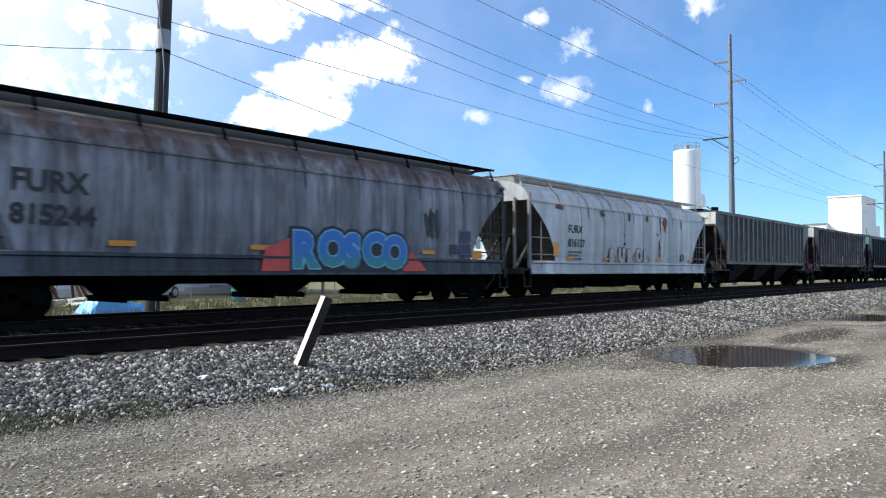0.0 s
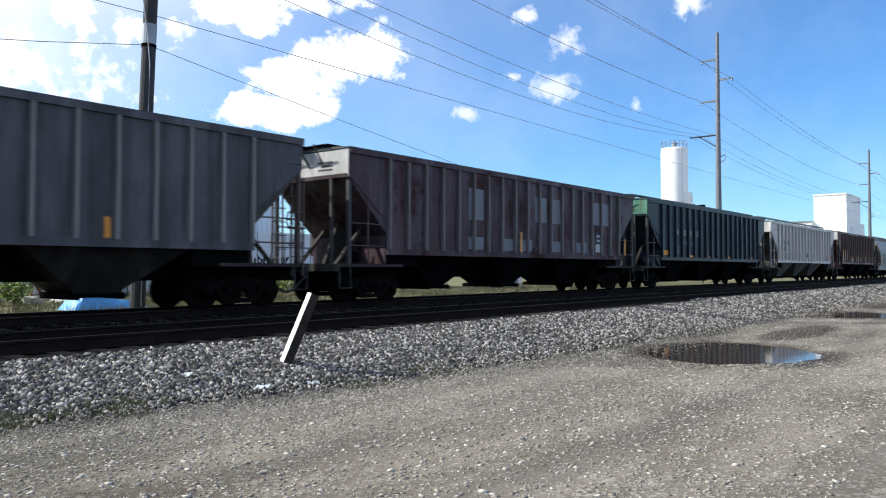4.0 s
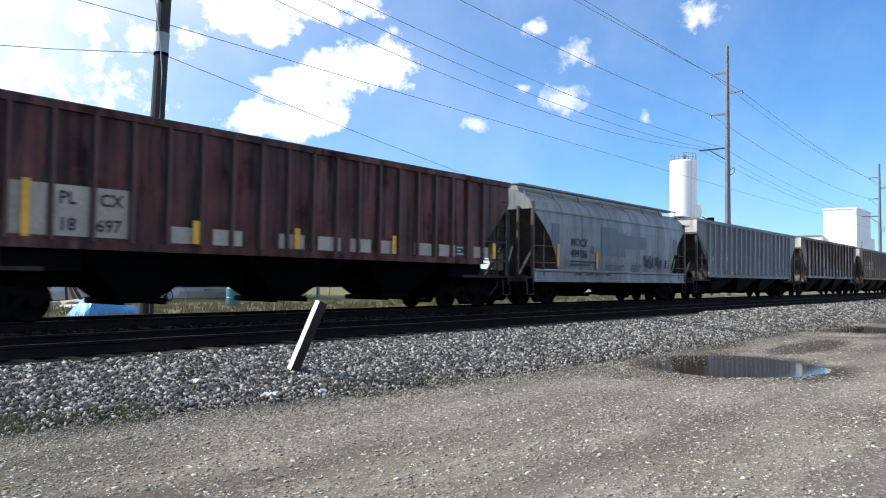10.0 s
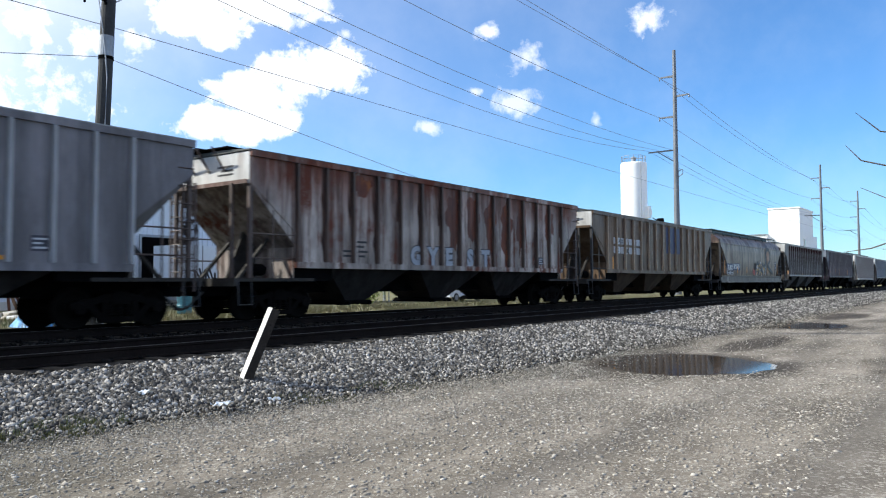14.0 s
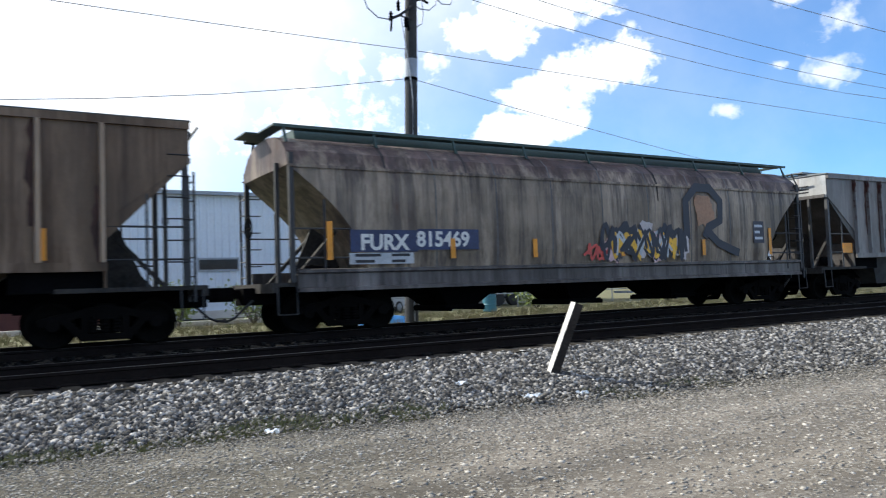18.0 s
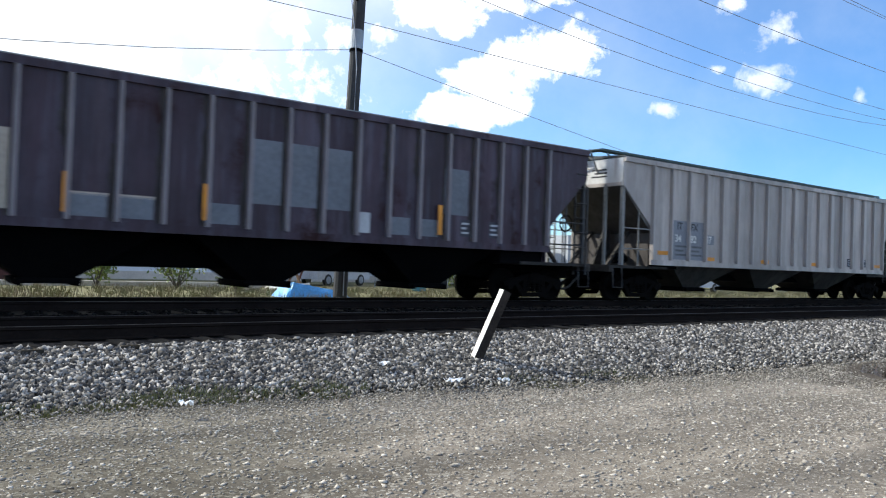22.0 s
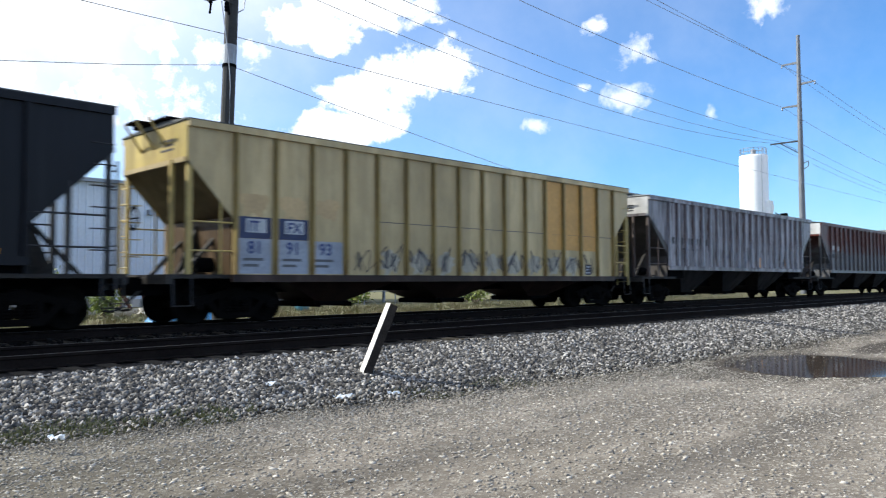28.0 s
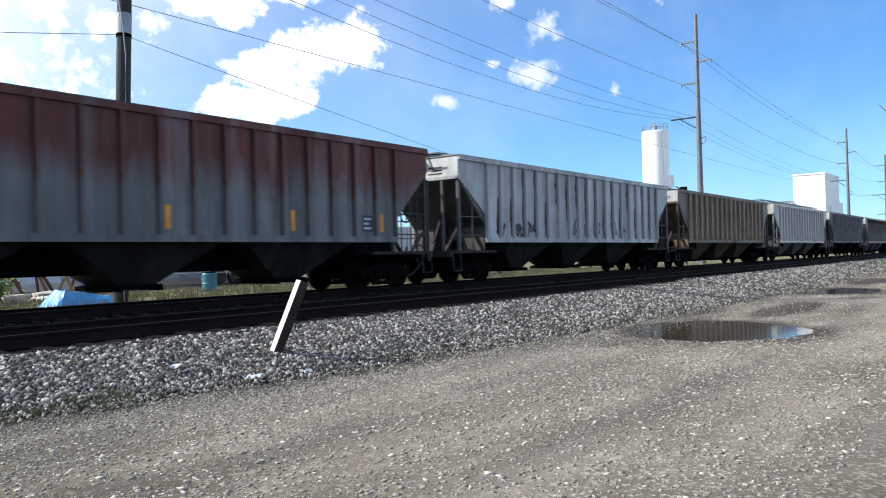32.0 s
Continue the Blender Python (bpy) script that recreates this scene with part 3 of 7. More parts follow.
def scatter(name, spots, sizes, material, label, category, flat=0.7, facets=8):
    """Many loose stones, joined: irregular low solids, each turned and sized on its own."""
    base = np.array([(1, 0, 0), (-1, 0, 0), (0, 1, 0), (0, -1, 0), (0, 0, 1), (0, 0, -1)], float)
    tri = np.array([(0, 2, 4), (2, 1, 4), (1, 3, 4), (3, 0, 4), (2, 0, 5), (1, 2, 5), (3, 1, 5), (0, 3, 5)])
    if facets > 8:
        base = np.array([(x, y, z) for x in (-1, 1) for y in (-1, 1) for z in (-1, 1)], float) * 0.72
        tri = np.array([(0, 1, 3), (0, 3, 2), (4, 6, 7), (4, 7, 5), (0, 4, 5), (0, 5, 1), (2, 3, 7), (2, 7, 6), (0, 2, 6), (0, 6, 4), (1, 5, 7), (1, 7, 3)])
    n, nb = len(spots), len(base)
    v = base[None] * (1 + rng.uniform(-0.52, 0.52, (n, nb, 3)))
    v = v * (sizes[:, None, None] * rng.uniform(0.7, 1.3, (n, 1, 3)))
    q = rng.normal(size=(n, 4))
    q /= np.linalg.norm(q, axis=1)[:, None]
    w, x, y, z = q.T
    rot = np.stack([np.stack([1 - 2 * (y * y + z * z), 2 * (x * y - z * w), 2 * (x * z + y * w)], 1),
                    np.stack([2 * (x * y + z * w), 1 - 2 * (x * x + z * z), 2 * (y * z - x * w)], 1),
                    np.stack([2 * (x * z - y * w), 2 * (y * z + x * w), 1 - 2 * (x * x + y * y)], 1)], 1)
    v = np.einsum("nij,nkj->nki", rot, v)
    v[:, :, 2] *= flat
    v += np.asarray(spots)[:, None, :]
    f = (tri[None] + (np.arange(n) * nb)[:, None, None]).reshape(-1, 3)
    me = bpy.data.meshes.new(name)
    me.vertices.add(n * nb)
    me.vertices.foreach_set("co", v.ravel())
    me.loops.add(f.size)
    me.loops.foreach_set("vertex_index", f.ravel().astype(np.int32))
    me.polygons.add(len(f))
    me.polygons.foreach_set("loop_start", np.arange(0, f.size, 3, dtype=np.int32))
    me.update(calc_edges=True)
    me.materials.append(material)
    return solid(name, me, material, label, category, kind="stuff")


def stones_on(x0, x1, y0, y1, n):
    """Stones over the even profile: x, y, height and the place across that profile."""
    xs, ys = rng.uniform(x0, x1, n), rng.uniform(y0, y1, n)
    thin = rng.uniform(0, 1, n) < np.clip((ys - 4.9) / 2.9, 0.0, 1) ** 2.4
    xs, ys = xs[thin], ys[thin]
    return np.stack([xs, drawn_in(xs, ys), np.interp(ys, [p[0] for p in bp], [p[1] for p in bp]), ys], 1)


near = np.concatenate([stones_on(-6, 12, 4.9, 9.62, 80000), stones_on(12, 26, 5.2, 9.62, 36000), stones_on(26, 50, 6.3, 10.0, 18000), stones_on(50, 100, 6.6, 10.2, 9000)])
size = rng.uniform(0.014, 0.034, len(near)) * np.interp(near[:, 3], [4.9, 6.6, 7.8], [0.3, 0.55, 1.05]) * np.where(near[:, 0] > 26, 1.5, 1.0)
near[:, 2] += size * 0.60
foot = near[:, 3] < 7.15 + 0.5 * rng.uniform(-1, 1, len(near))
scatter("spilled_stones", near[foot][:, :3], size[foot] * 0.8, M["spill"], "dusty spilled stones at the edge of the dirt road", "gravel", 0.9, 12)
near, size = near[~foot][:, :3], size[~foot]
scatter("ballast_stones", near, size, M["stone"], "loose angular crushed grey ballast stones", "ballast", 1.05, 12)
# fine gravel between the ballast's foot and the wheel lanes
n = 52000
gxs = rng.uniform(-2.0, 16.0, n)
gys = drawn_in(gxs, 7.4) - rng.exponential(0.9, n)
ok = gys > 3.2
for px, py, ra, rb in PUDDLES:
    ok &= ((gxs - px) / ra) ** 2 + ((gys - py) / rb) ** 2 > 1.25
fine_gravel = np.stack([gxs, gys, np.full(n, 0.003)], 1)[ok]
scatter("fine_gravel", fine_gravel, rng.uniform(0.006, 0.015, len(fine_gravel)), M["grit"], "fine grey gravel beside the ballast's foot", "gravel", 0.42)
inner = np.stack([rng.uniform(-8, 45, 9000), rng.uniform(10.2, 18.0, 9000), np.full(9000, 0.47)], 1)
scatter("track_stones", inner, rng.uniform(0.03, 0.055, 9000), M["stone_dark"], "ballast stones between the wooden ties, coloured dark for shade", "ballast", 0.8, 8)


def pebble_spots(n, x0, x1, y0, y1):
    xs, ys = rng.uniform(x0, x1, n), rng.uniform(y0, y1, n)
    keep = np.ones(n, bool)
    for px, py, ra, rb in PUDDLES:
        keep &= ((xs - px) / ra) ** 2 + ((ys - py) / rb) ** 2 > 1.05
    return np.stack([xs, ys, np.full(n, 0.001)], 1)[keep]


peb = np.concatenate([pebble_spots(36000, 0.0, 14, 1.2, 7.4), pebble_spots(14000, 14, 32, -2, 7.2)])
scatter("road_pebbles", peb, rng.uniform(0.004, 0.013, len(peb)) * rng.choice([1, 1, 1, 1.4, 1.8, 2.6], len(peb)), M["pebble"], "small loose pebbles strewn over the dirt road", "gravel", 0.45)

# puddles
for px, py, ra, rb in PUDDLES:
    rim = []
    for i in range(64):
        a = 2 * math.pi * i / 64
        w = 1 + 0.22 * noise.noise((px + 1.3 * math.cos(a), py + 1.3 * math.sin(a), 0)) + 0.08 * noise.noise((px + 4 * math.cos(a), 4 * math.sin(a), 3))
        rim.append((px + ra * w * math.cos(a), py + rb * w * math.sin(a)))
    pud = Shape().add([(x, y, 0.005) for x, y in rim], [tuple(range(64))])
    solid("puddle", pud, M["water"], "shallow muddy rain puddle on the dirt road", "puddle", group="rain puddles")

# ---- tracks: two parallel lines, the near one empty ----
RAIL = [(-0.07, 0), (0.07, 0), (0.07, 0.012), (0.012, 0.03), (0.012, 0.125), (0.036, 0.14), (0.036, 0.168), (0.03, 0.172), (-0.03, 0.172), (-0.036, 0.168), (-0.036, 0.14), (-0.012, 0.125), (-0.012, 0.03), (-0.07, 0.012)]
tie_mesh = Shape().prism([(-0.115, -0.18), (0.115, -0.18), (0.115, -0.01), (0.10, 0), (-0.10, 0), (-0.115, -0.01)], "y", -1.52, 1.3)
tie_me = tie_mesh.mesh("tie", M["tie"])
for nm, yc in (("near", NEAR_Y), ("far", TRACK_Y)):
    track = thing("railway_track", "straight railway track on wooden ties, " + ("empty and in the train's shade" if nm == "near" else "with the freight train on it"), "railway track", (0, yc, RAIL_Z), kind="structure")
    for s in (-1, 1):
        part("rail", Shape().prism([(s * 0.753 + a, b - 0.172) for a, b in RAIL], "x", -120, 700), M["rail_brown"], track)
        part("rail_head", Shape().box(-120, 700, s * 0.753 - 0.027, s * 0.753 + 0.027, 0.0005, 0.003), M["rail_head"], track, "worn shiny running surface")
    for i in range(150):
        t = part("tie", tie_me, None, track, at=(-8 + 0.52 * i + rng.uniform(-0.03, 0.03), rng.uniform(-0.09, 0.09), -0.172 + rng.uniform(-0.012, 0.008)))
        t.rotation_euler = (0, 0, rng.uniform(-0.02, 0.02))
    far_ties = Shape()
    for i in range(260):
        x = -8 + 0.52 * (150 + i)
        far_ties.box(x - 0.115, x + 0.115, -1.3, 1.3, -0.35, -0.172)
    tagged(part("far_ties", far_ties, M["tie"], track), kind="stuff")

# ---- the freight train: covered hopper cars, all coupled ----
SIDE = 1.575                       # half width over the side sheets


def wheel_shape():
    s = Shape()
    for y in (-1, 1):
        prof = [(0.06, y * 0.66), (0.13, y * 0.665), (0.15, y * 0.70), (0.33, y * 0.715), (0.36, y * 0.685), (0.455, y * 0.685), (0.452, y * 0.712), (0.425, y * 0.722), (0.418, y * 0.82), (0.36, y * 0.825), (0.33, y * 0.755), (0.15, y * 0.76), (0.13, y * 0.84), (0.08, y * 0.845), (0.08, y * 1.05), (0.0, y * 1.05)]
        s.lathe(prof, "y", 28)
    s.lathe([(0.085, -0.67), (0.085, 0.67)], "y", 12)
    return s


def side_frame_shape():
    """Cast truck side frame: arched top chord, spring window, pedestal ends, journal boxes."""
    s = Shape()
    for y0, y1 in ((-1.08, -0.94), (0.94, 1.08)):
        s.prism([(-1.10, 0.52), (-0.86, 0.60), (-0.55, 0.64), (-0.30, 0.72), (0.30, 0.72), (0.55, 0.64), (0.86, 0.60), (1.10, 0.52), (1.06, 0.40), (0.72, 0.44), (0.40, 0.56), (-0.40, 0.56), (-0.72, 0.44), (-1.06, 0.40)], "y", y0, y1)
        s.prism([(-0.72, 0.46), (-0.58, 0.50), (-0.34, 0.24), (0.34, 0.24), (0.58, 0.50), (0.72, 0.46), (0.42, 0.12), (-0.42, 0.12)], "y", y0, y1)
        for x in (-0.34, 0.34):
            s.box(x - 0.06, x + 0.06, y0, y1, 0.2, 0.6)
        for x in (-0.865, 0.865):
            s.lathe([(0.0, y0 - 0.03), (0.11, y0 - 0.03), (0.13, y0), (0.13, y1)] if y0 < 0 else [(0.0, y1 + 0.03), (0.11, y1 + 0.03), (0.13, y1), (0.13, y0)], "y", 12, (x, 0, 0.42))
    return s


def spring_shape():
    return Shape().lathe([(0.07 + 0.018 * (j % 2), 0.25 + j * 0.03) for j in range(11)], "z", 10)


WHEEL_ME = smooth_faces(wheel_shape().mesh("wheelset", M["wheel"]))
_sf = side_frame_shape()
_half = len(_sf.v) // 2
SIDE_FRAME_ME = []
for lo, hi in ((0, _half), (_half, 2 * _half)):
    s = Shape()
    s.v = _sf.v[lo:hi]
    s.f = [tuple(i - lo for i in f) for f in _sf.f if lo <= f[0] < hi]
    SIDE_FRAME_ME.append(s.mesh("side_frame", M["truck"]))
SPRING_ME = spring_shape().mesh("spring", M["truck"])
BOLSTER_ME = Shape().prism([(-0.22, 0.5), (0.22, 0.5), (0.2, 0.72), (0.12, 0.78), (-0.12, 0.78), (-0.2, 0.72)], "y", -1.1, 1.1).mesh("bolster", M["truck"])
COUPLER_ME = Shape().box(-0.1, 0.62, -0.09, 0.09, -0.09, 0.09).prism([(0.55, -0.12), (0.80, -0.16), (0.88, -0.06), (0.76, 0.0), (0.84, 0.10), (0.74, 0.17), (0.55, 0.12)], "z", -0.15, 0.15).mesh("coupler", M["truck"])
HOSE = Shape().path([(0.05, 0.3, 0.72), (0.25, 0.3, 0.55), (0.42, 0.28, 0.38), (0.6, 0.24, 0.30), (0.78, 0.2, 0.33)], 0.03, 6)
HOSE_ME = HOSE.mesh("air_hose", M["hose"])
BRAKE_ME = Shape().lathe([(0.25, -0.02), (0.28, 0.0), (0.25, 0.02), (0.22, 0.0), (0.25, -0.02)], "x", 18).box(-0.012, 0.012, -0.24, 0.24, -0.015, 0.015).box(-0.012, 0.012, -0.015, 0.015, -0.24, 0.24).mesh("brake_wheel", M["black"])
FRONT_AXLES, REAR_AXLES = [], []


def add_trucks(car, half):
    """Two two-axle trucks; the wheelsets turn."""
    for s in (-1, 1):
        truck = part("truck", BOLSTER_ME, None, car, "black cast-steel two-axle truck", (s * half, 0, 0))
        for k in (0, 1):
            part("side_frame", SIDE_FRAME_ME[k], None, truck)
            for x in (-0.2, 0.0, 0.2):
                part("spring", SPRING_ME, None, truck, "", (x, (-1.01, 1.01)[k], 0))
        for x, keep in ((-0.865, FRONT_AXLES), (0.865, REAR_AXLES)):
            keep.append(part("wheelset", WHEEL_ME, None, truck, "", (x, 0, 0.418)))


def ladder_shape(x, y, z0, z1, wide, across):
    """Ladder of two stiles and round rungs; across: the axis along which its rungs run."""
    s = Shape()
    step = (wide, 0) if across == "x" else (0, wide)
    for k in (0, 1):
        px, py = x + k * step[0], y + k * step[1]
        s.box(px - 0.022, px + 0.022, py - 0.022, py + 0.022, z0, z1)
    n = int((z1 - z0) / 0.36)
    for i in range(n + 1):
        z = z0 + 0.12 + i * 0.36
        if z < z1:
            s.tube((x, y, z), (x + step[0], y + step[1], z), 0.014, 5)
    return s


def add_ends(car, a, zt, zs, paint, fit):
    """Platforms, corner posts, ladders, rails, couplers, hoses and the hand brake; alike on every car."""
    for s in (-1, 1):
        e = a + 0.35                                           # the end sill
        part("end_platform", Shape().box(min(s * (e - 2.6), s * e), max(s * (e - 2.6), s * e), -1.45, 1.45, 0.98, 1.06).box(min(s * (e - 0.12), s * e), max(s * (e - 0.12), s * e), -1.45, 1.45, 0.86, 0.98), platform_dark, car)
        part("centre_sill", Shape().box(min(s * (e - 3.2), s * (e + 0.25)), max(s * (e - 3.2), s * (e + 0.25)), -0.3, 0.3, 0.62, 0.98), M["black"], car)
        for y in (-1, 1):
            part("corner_post", Shape().box(s * (a - 0.06) - 0.05, s * (a - 0.06) + 0.05, y * 1.5 - 0.05, y * 1.5 + 0.05, 1.06, zt - 0.6), fit, car)
            if s * y < 0:
                part("end_ladder", ladder_shape(s * (a + 0.1), 1.05 if y > 0 else -1.5, 0.75, 3.2, 0.45, "y"), fit, car)
                for i in range(6):
                    z = 1.5 + 0.4 * i
                    part("grab_iron", Shape().path([(s * (a + 0.02), y * 1.5, z), (s * (a + 0.02), y * 1.58, z), (s * (a - 0.38), y * 1.58, z), (s * (a - 0.38), y * 1.5, z)], 0.014, 4), fit, car)
            else:
                part("end_upright", Shape().box(s * (a + 0.05) - 0.04, s * (a + 0.05) + 0.04, y * 0.95 - 0.04, y * 0.95 + 0.04, 1.06, zt - 0.75), fit, car)
            part("handrail", Shape().path([(s * (a - 0.06), y * 1.54, 2.15), (s * (a - 1.5), y * 1.54, 2.15)], 0.02).path([(s * (a - 0.06), y * 1.54, 1.55), (s * (a - 1.5), y * 1.54, 1.55)], 0.02).path([(s * (a - 0.75), y * 1.54, 1.06), (s * (a - 0.75), y * 1.54, 2.75)], 0.025), fit, car)
            part("step", Shape().path([(s * (e - 0.1), y * 1.47, 0.98), (s * (e - 0.1), y * 1.5, 0.42), (s * (e - 0.5), y * 1.5, 0.42), (s * (e - 0.5), y * 1.47, 0.98)], 0.022), black_fit, car)
            part("slope_brace", Shape().prism([(s * (a - 0.25), 1.06), (s * (a - 0.35), 1.06), (s * (a - 1.55), 2.35), (s * (a - 1.45), 2.35)], "y", y * 0.75 - 0.05, y * 0.75 + 0.05), platform_dark, car)
        part("end_web", Shape().prism([(s * (a - 0.5), 1.06), (s * (a - 2.2), 1.06), (s * (a - 2.2), 1.5), (s * (a - 1.05), 2.3)], "y", -0.04, 0.04), platform_dark, car)
        cp = part("coupler", COUPLER_ME, None, car, "", (s * (e + 0.0), 0, 0.86))
        cp.rotation_euler = (0, 0, 0 if s > 0 else math.pi)
        h = part("air_hose", HOSE_ME, None, car, "", (s * e, 0, 0))
        h.rotation_euler = (0, 0, 0 if s > 0 else math.pi)
    part("brake_wheel", BRAKE_ME, None, car, "", (-(a + 0.24), 0.45, 2.3))
    part("brake_cylinder", Shape().lathe([(0.0, -0.3), (0.16, -0.3), (0.16, 0.2), (0.1, 0.3), (0.0, 0.3)], "x", 14, (-(a - 0.9), -0.7, 1.28)), M["black"], car)


def add_roof_walk(car, a, z, half, fit, posts):
    """Grating walk along the roof with its brackets."""
    s = Shape()
    for y in (-1, 1):
        s.box(-a - 0.12, a + 0.12, y * half - 0.2, y * half + 0.2, z, z + 0.035)
        s.box(-a - 0.12, a + 0.12, y * (half + 0.2) - 0.012, y * (half + 0.2) + 0.012, z - 0.03, z + 0.035)
    for k in (-1, 1):
        s.box(min(k * (a - 0.2), k * (a + 0.12)), max(k * (a - 0.2), k * (a + 0.12)), -half, half, z + 0.003, z + 0.033)
        s.box(min(k * (a + 0.12), k * (a + 0.40)), max(k * (a + 0.12), k * (a + 0.40)), 0.0, half, z + 0.003, z + 0.033)
    part("running_board", s, fit, car, "steel grating walkway along the roof")
    n = max(3, int(2 * a / 1.9))
    for i in range(n + 1):
        x = -a + 0.1 + i * (2 * a - 0.2) / n
        for y in (-1, 1):
            part("walk_bracket", Shape().prism([(y * (half + 0.17), z), (y * (half + 0.19), z - 0.02), (y * (half + 0.34), posts), (y * (half + 0.28), posts)], "x", x - 0.03, x + 0.03), fit, car)


def bay_shape(x, half, zs, lo, wide):
    """One hopper bay: four sheets that slope to its outlet."""
    v = [(x - half, -wide, zs), (x + half, -wide, zs), (x + half, wide, zs), (x - half, wide, zs), (x - 0.42, -0.7, lo), (x + 0.42, -0.7, lo), (x + 0.42, 0.7, lo), (x - 0.42, 0.7, lo)]
    return Shape().add(v, [(0, 1, 5, 4), (1, 2, 6, 5), (2, 3, 7, 6), (3, 0, 4, 7), (0, 3, 2, 1), (4, 5, 6, 7)])


GATE_ME = Shape().box(-0.55, 0.55, -0.78, 0.78, -0.05, 0.05).box(-0.5, -0.44, -0.9, 0.9, -0.09, 0.02).box(0.44, 0.5, -0.9, 0.9, -0.09, 0.02).mesh("outlet_gate", M["black"])


def ribbed_hopper(car, a, p):
    """Straight-sided covered hopper with outside posts."""
    zt, zs, paint, fit = p["top"], p["sill"], p["paint"], p["fit"]
    b = a - p.get("inset", 1.45)
    zc = max(zs + 0.75, 2.25)
    hull = Shape().prism([(-a, zt), (-a, 3.35), (-a + 3.35 - zs, zs), (a - 3.35 + zs, zs), (a, 3.35), (a, zt)], "y", -SIDE + 0.02, SIDE - 0.02)
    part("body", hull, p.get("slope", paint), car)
    for s in (-1, 1):
        part("end_sheet", Shape().box(min(s * (a - 0.01), s * (a + 0.012)), max(s * (a - 0.01), s * (a + 0.012)), -SIDE + 0.02, SIDE - 0.02, 3.36, zt), p.get("endsheet", pale_lit_end), car, "pale end sheet")
        for i in range(3):
            part("end_stencil", Shape().box(min(s * (a + 0.012), s * (a + 0.016)), max(s * (a + 0.012), s * (a + 0.016)), -0.95, -0.35 - 0.12 * (i % 2), zt - 0.34 - 0.1 * i, zt - 0.29 - 0.1 * i), M["black_letter"], car)
    for y in (-1, 1):
        part("side_sheet", Shape().prism([(-a, zt), (-a, 3.38), (-b, zc), (-b, zs), (b, zs), (b, zc), (a, 3.38), (a, zt)], "y", y * (SIDE - 0.017), y * SIDE), paint, car)
        part("side_sill", Shape().box(-b - 0.02, b + 0.02, y * SIDE - (0.05 if y < 0 else 0.0), y * SIDE + (0.05 if y > 0 else 0.0), zs - 0.1, zs + 0.06), p.get("sillpaint", paint), car)
        part("top_chord", Shape().box(-a - 0.01, a + 0.01, y * SIDE - (0.07 if y < 0 else 0.0), y * SIDE + (0.07 if y > 0 else 0.0), zt - 0.12, zt + 0.02), p.get("chord", paint), car)
    n = p["ribs"]
    rib = Shape().prism([(-0.05, -SIDE - 0.001), (0.05, -SIDE - 0.001), (0.034, -SIDE - 0.10), (-0.034, -SIDE - 0.10)], "z", zs + 0.06, zt - 0.12).mesh("side_post", p.get("ribpaint", paint))
    for i in range(n + 1):
        part("side_post", rib, None, car, "", (-b + 0.05 + i * (2 * b - 0.1) / n, 0, 0))
    # dark strips left of the posts: rust on some cars, painted shadow on others
    post_mat = p.get("post_rust_shade")
    r = random.Random(int(a * 1000) + n)
    runs = []
    for lo, hi in () if post_mat is None else ((0.0, 1.0), (0.25, 1.0), (0.0, 0.55), (0.5, 1.0)):
        z0, z1, k = zs + 0.07 + (zt - zs - 0.2) * lo, zs + 0.07 + (zt - zs - 0.2) * hi, 9
        edge = [(-0.02 - r.uniform(0.02, 0.13) * math.sin(math.pi * (0.12 + 0.76 * q / k)) ** 0.5, z0 + (z1 - z0) * q / k) for q in range(k + 1)]
        run = Shape()
        run.v = [(x, -SIDE - 0.003, z) for x, z in edge] + [(0.0, -SIDE - 0.003, z) for _, z in edge]
        run.f = [(q, q + 1, k + 2 + q, k + 1 + q) for q in range(k)]
        runs.append(run.mesh("rust_shade_strip", post_mat))
    for i in range(1, n + 1) if post_mat else ():
        x = -b + i * (2 * b - 0.1) / n
        part("rust_shade_strip", runs[r.choice((0, 0, 1, 2, 3))], None, car, "", (x + 0.002, 0, 0))
    back = Shape().box(-0.045, 0.045, SIDE, SIDE + 0.075, zs + 0.06, zt - 0.12).mesh("rear_post", p.get("ribpaint", paint))
    for i in range(n + 1):
        part("rear_post", back, None, car, "", (-b + 0.05 + i * (2 * b - 0.1) / n, 0, 0))
    part("roof", Shape().prism([(-1.62, zt + 0.021), (1.62, zt + 0.021), (1.62, zt + 0.05), (0.5, zt + 0.11), (-0.5, zt + 0.11), (-1.62, zt + 0.05)], "x", -a - 0.04, a + 0.04), p["roof"], car)
    part("hatch", Shape().prism([(-0.32, zt + 0.11), (0.32, zt + 0.11), (0.28, zt + 0.2), (-0.28, zt + 0.2)], "x", -a + 0.6, a - 0.6), p["roof"], car, "long trough hatch on the roof")
    add_roof_walk(car, a, zt + p.get("lift", 0.15), 0.62, p.get("walk", M["grating"]), zt + 0.06)
    for s in (-1, 1):
        part("end_panel_rib", Shape().box(min(s * a, s * (a + 0.05)), max(s * a, s * (a + 0.05)), -1.5, 1.5, 3.36, 3.46), paint, car)
        for y in (-0.6, 0.0, 0.6):
            part("roof_end_bracket", Shape().path([(s * a, y, zt - 0.42), (s * (a + 0.4), y, zt + p.get("lift", 0.15))], 0.028), fit, car)
    for s in (-1, 1):
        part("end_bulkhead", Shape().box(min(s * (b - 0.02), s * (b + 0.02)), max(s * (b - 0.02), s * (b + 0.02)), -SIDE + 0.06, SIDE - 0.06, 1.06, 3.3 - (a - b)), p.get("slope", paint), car)
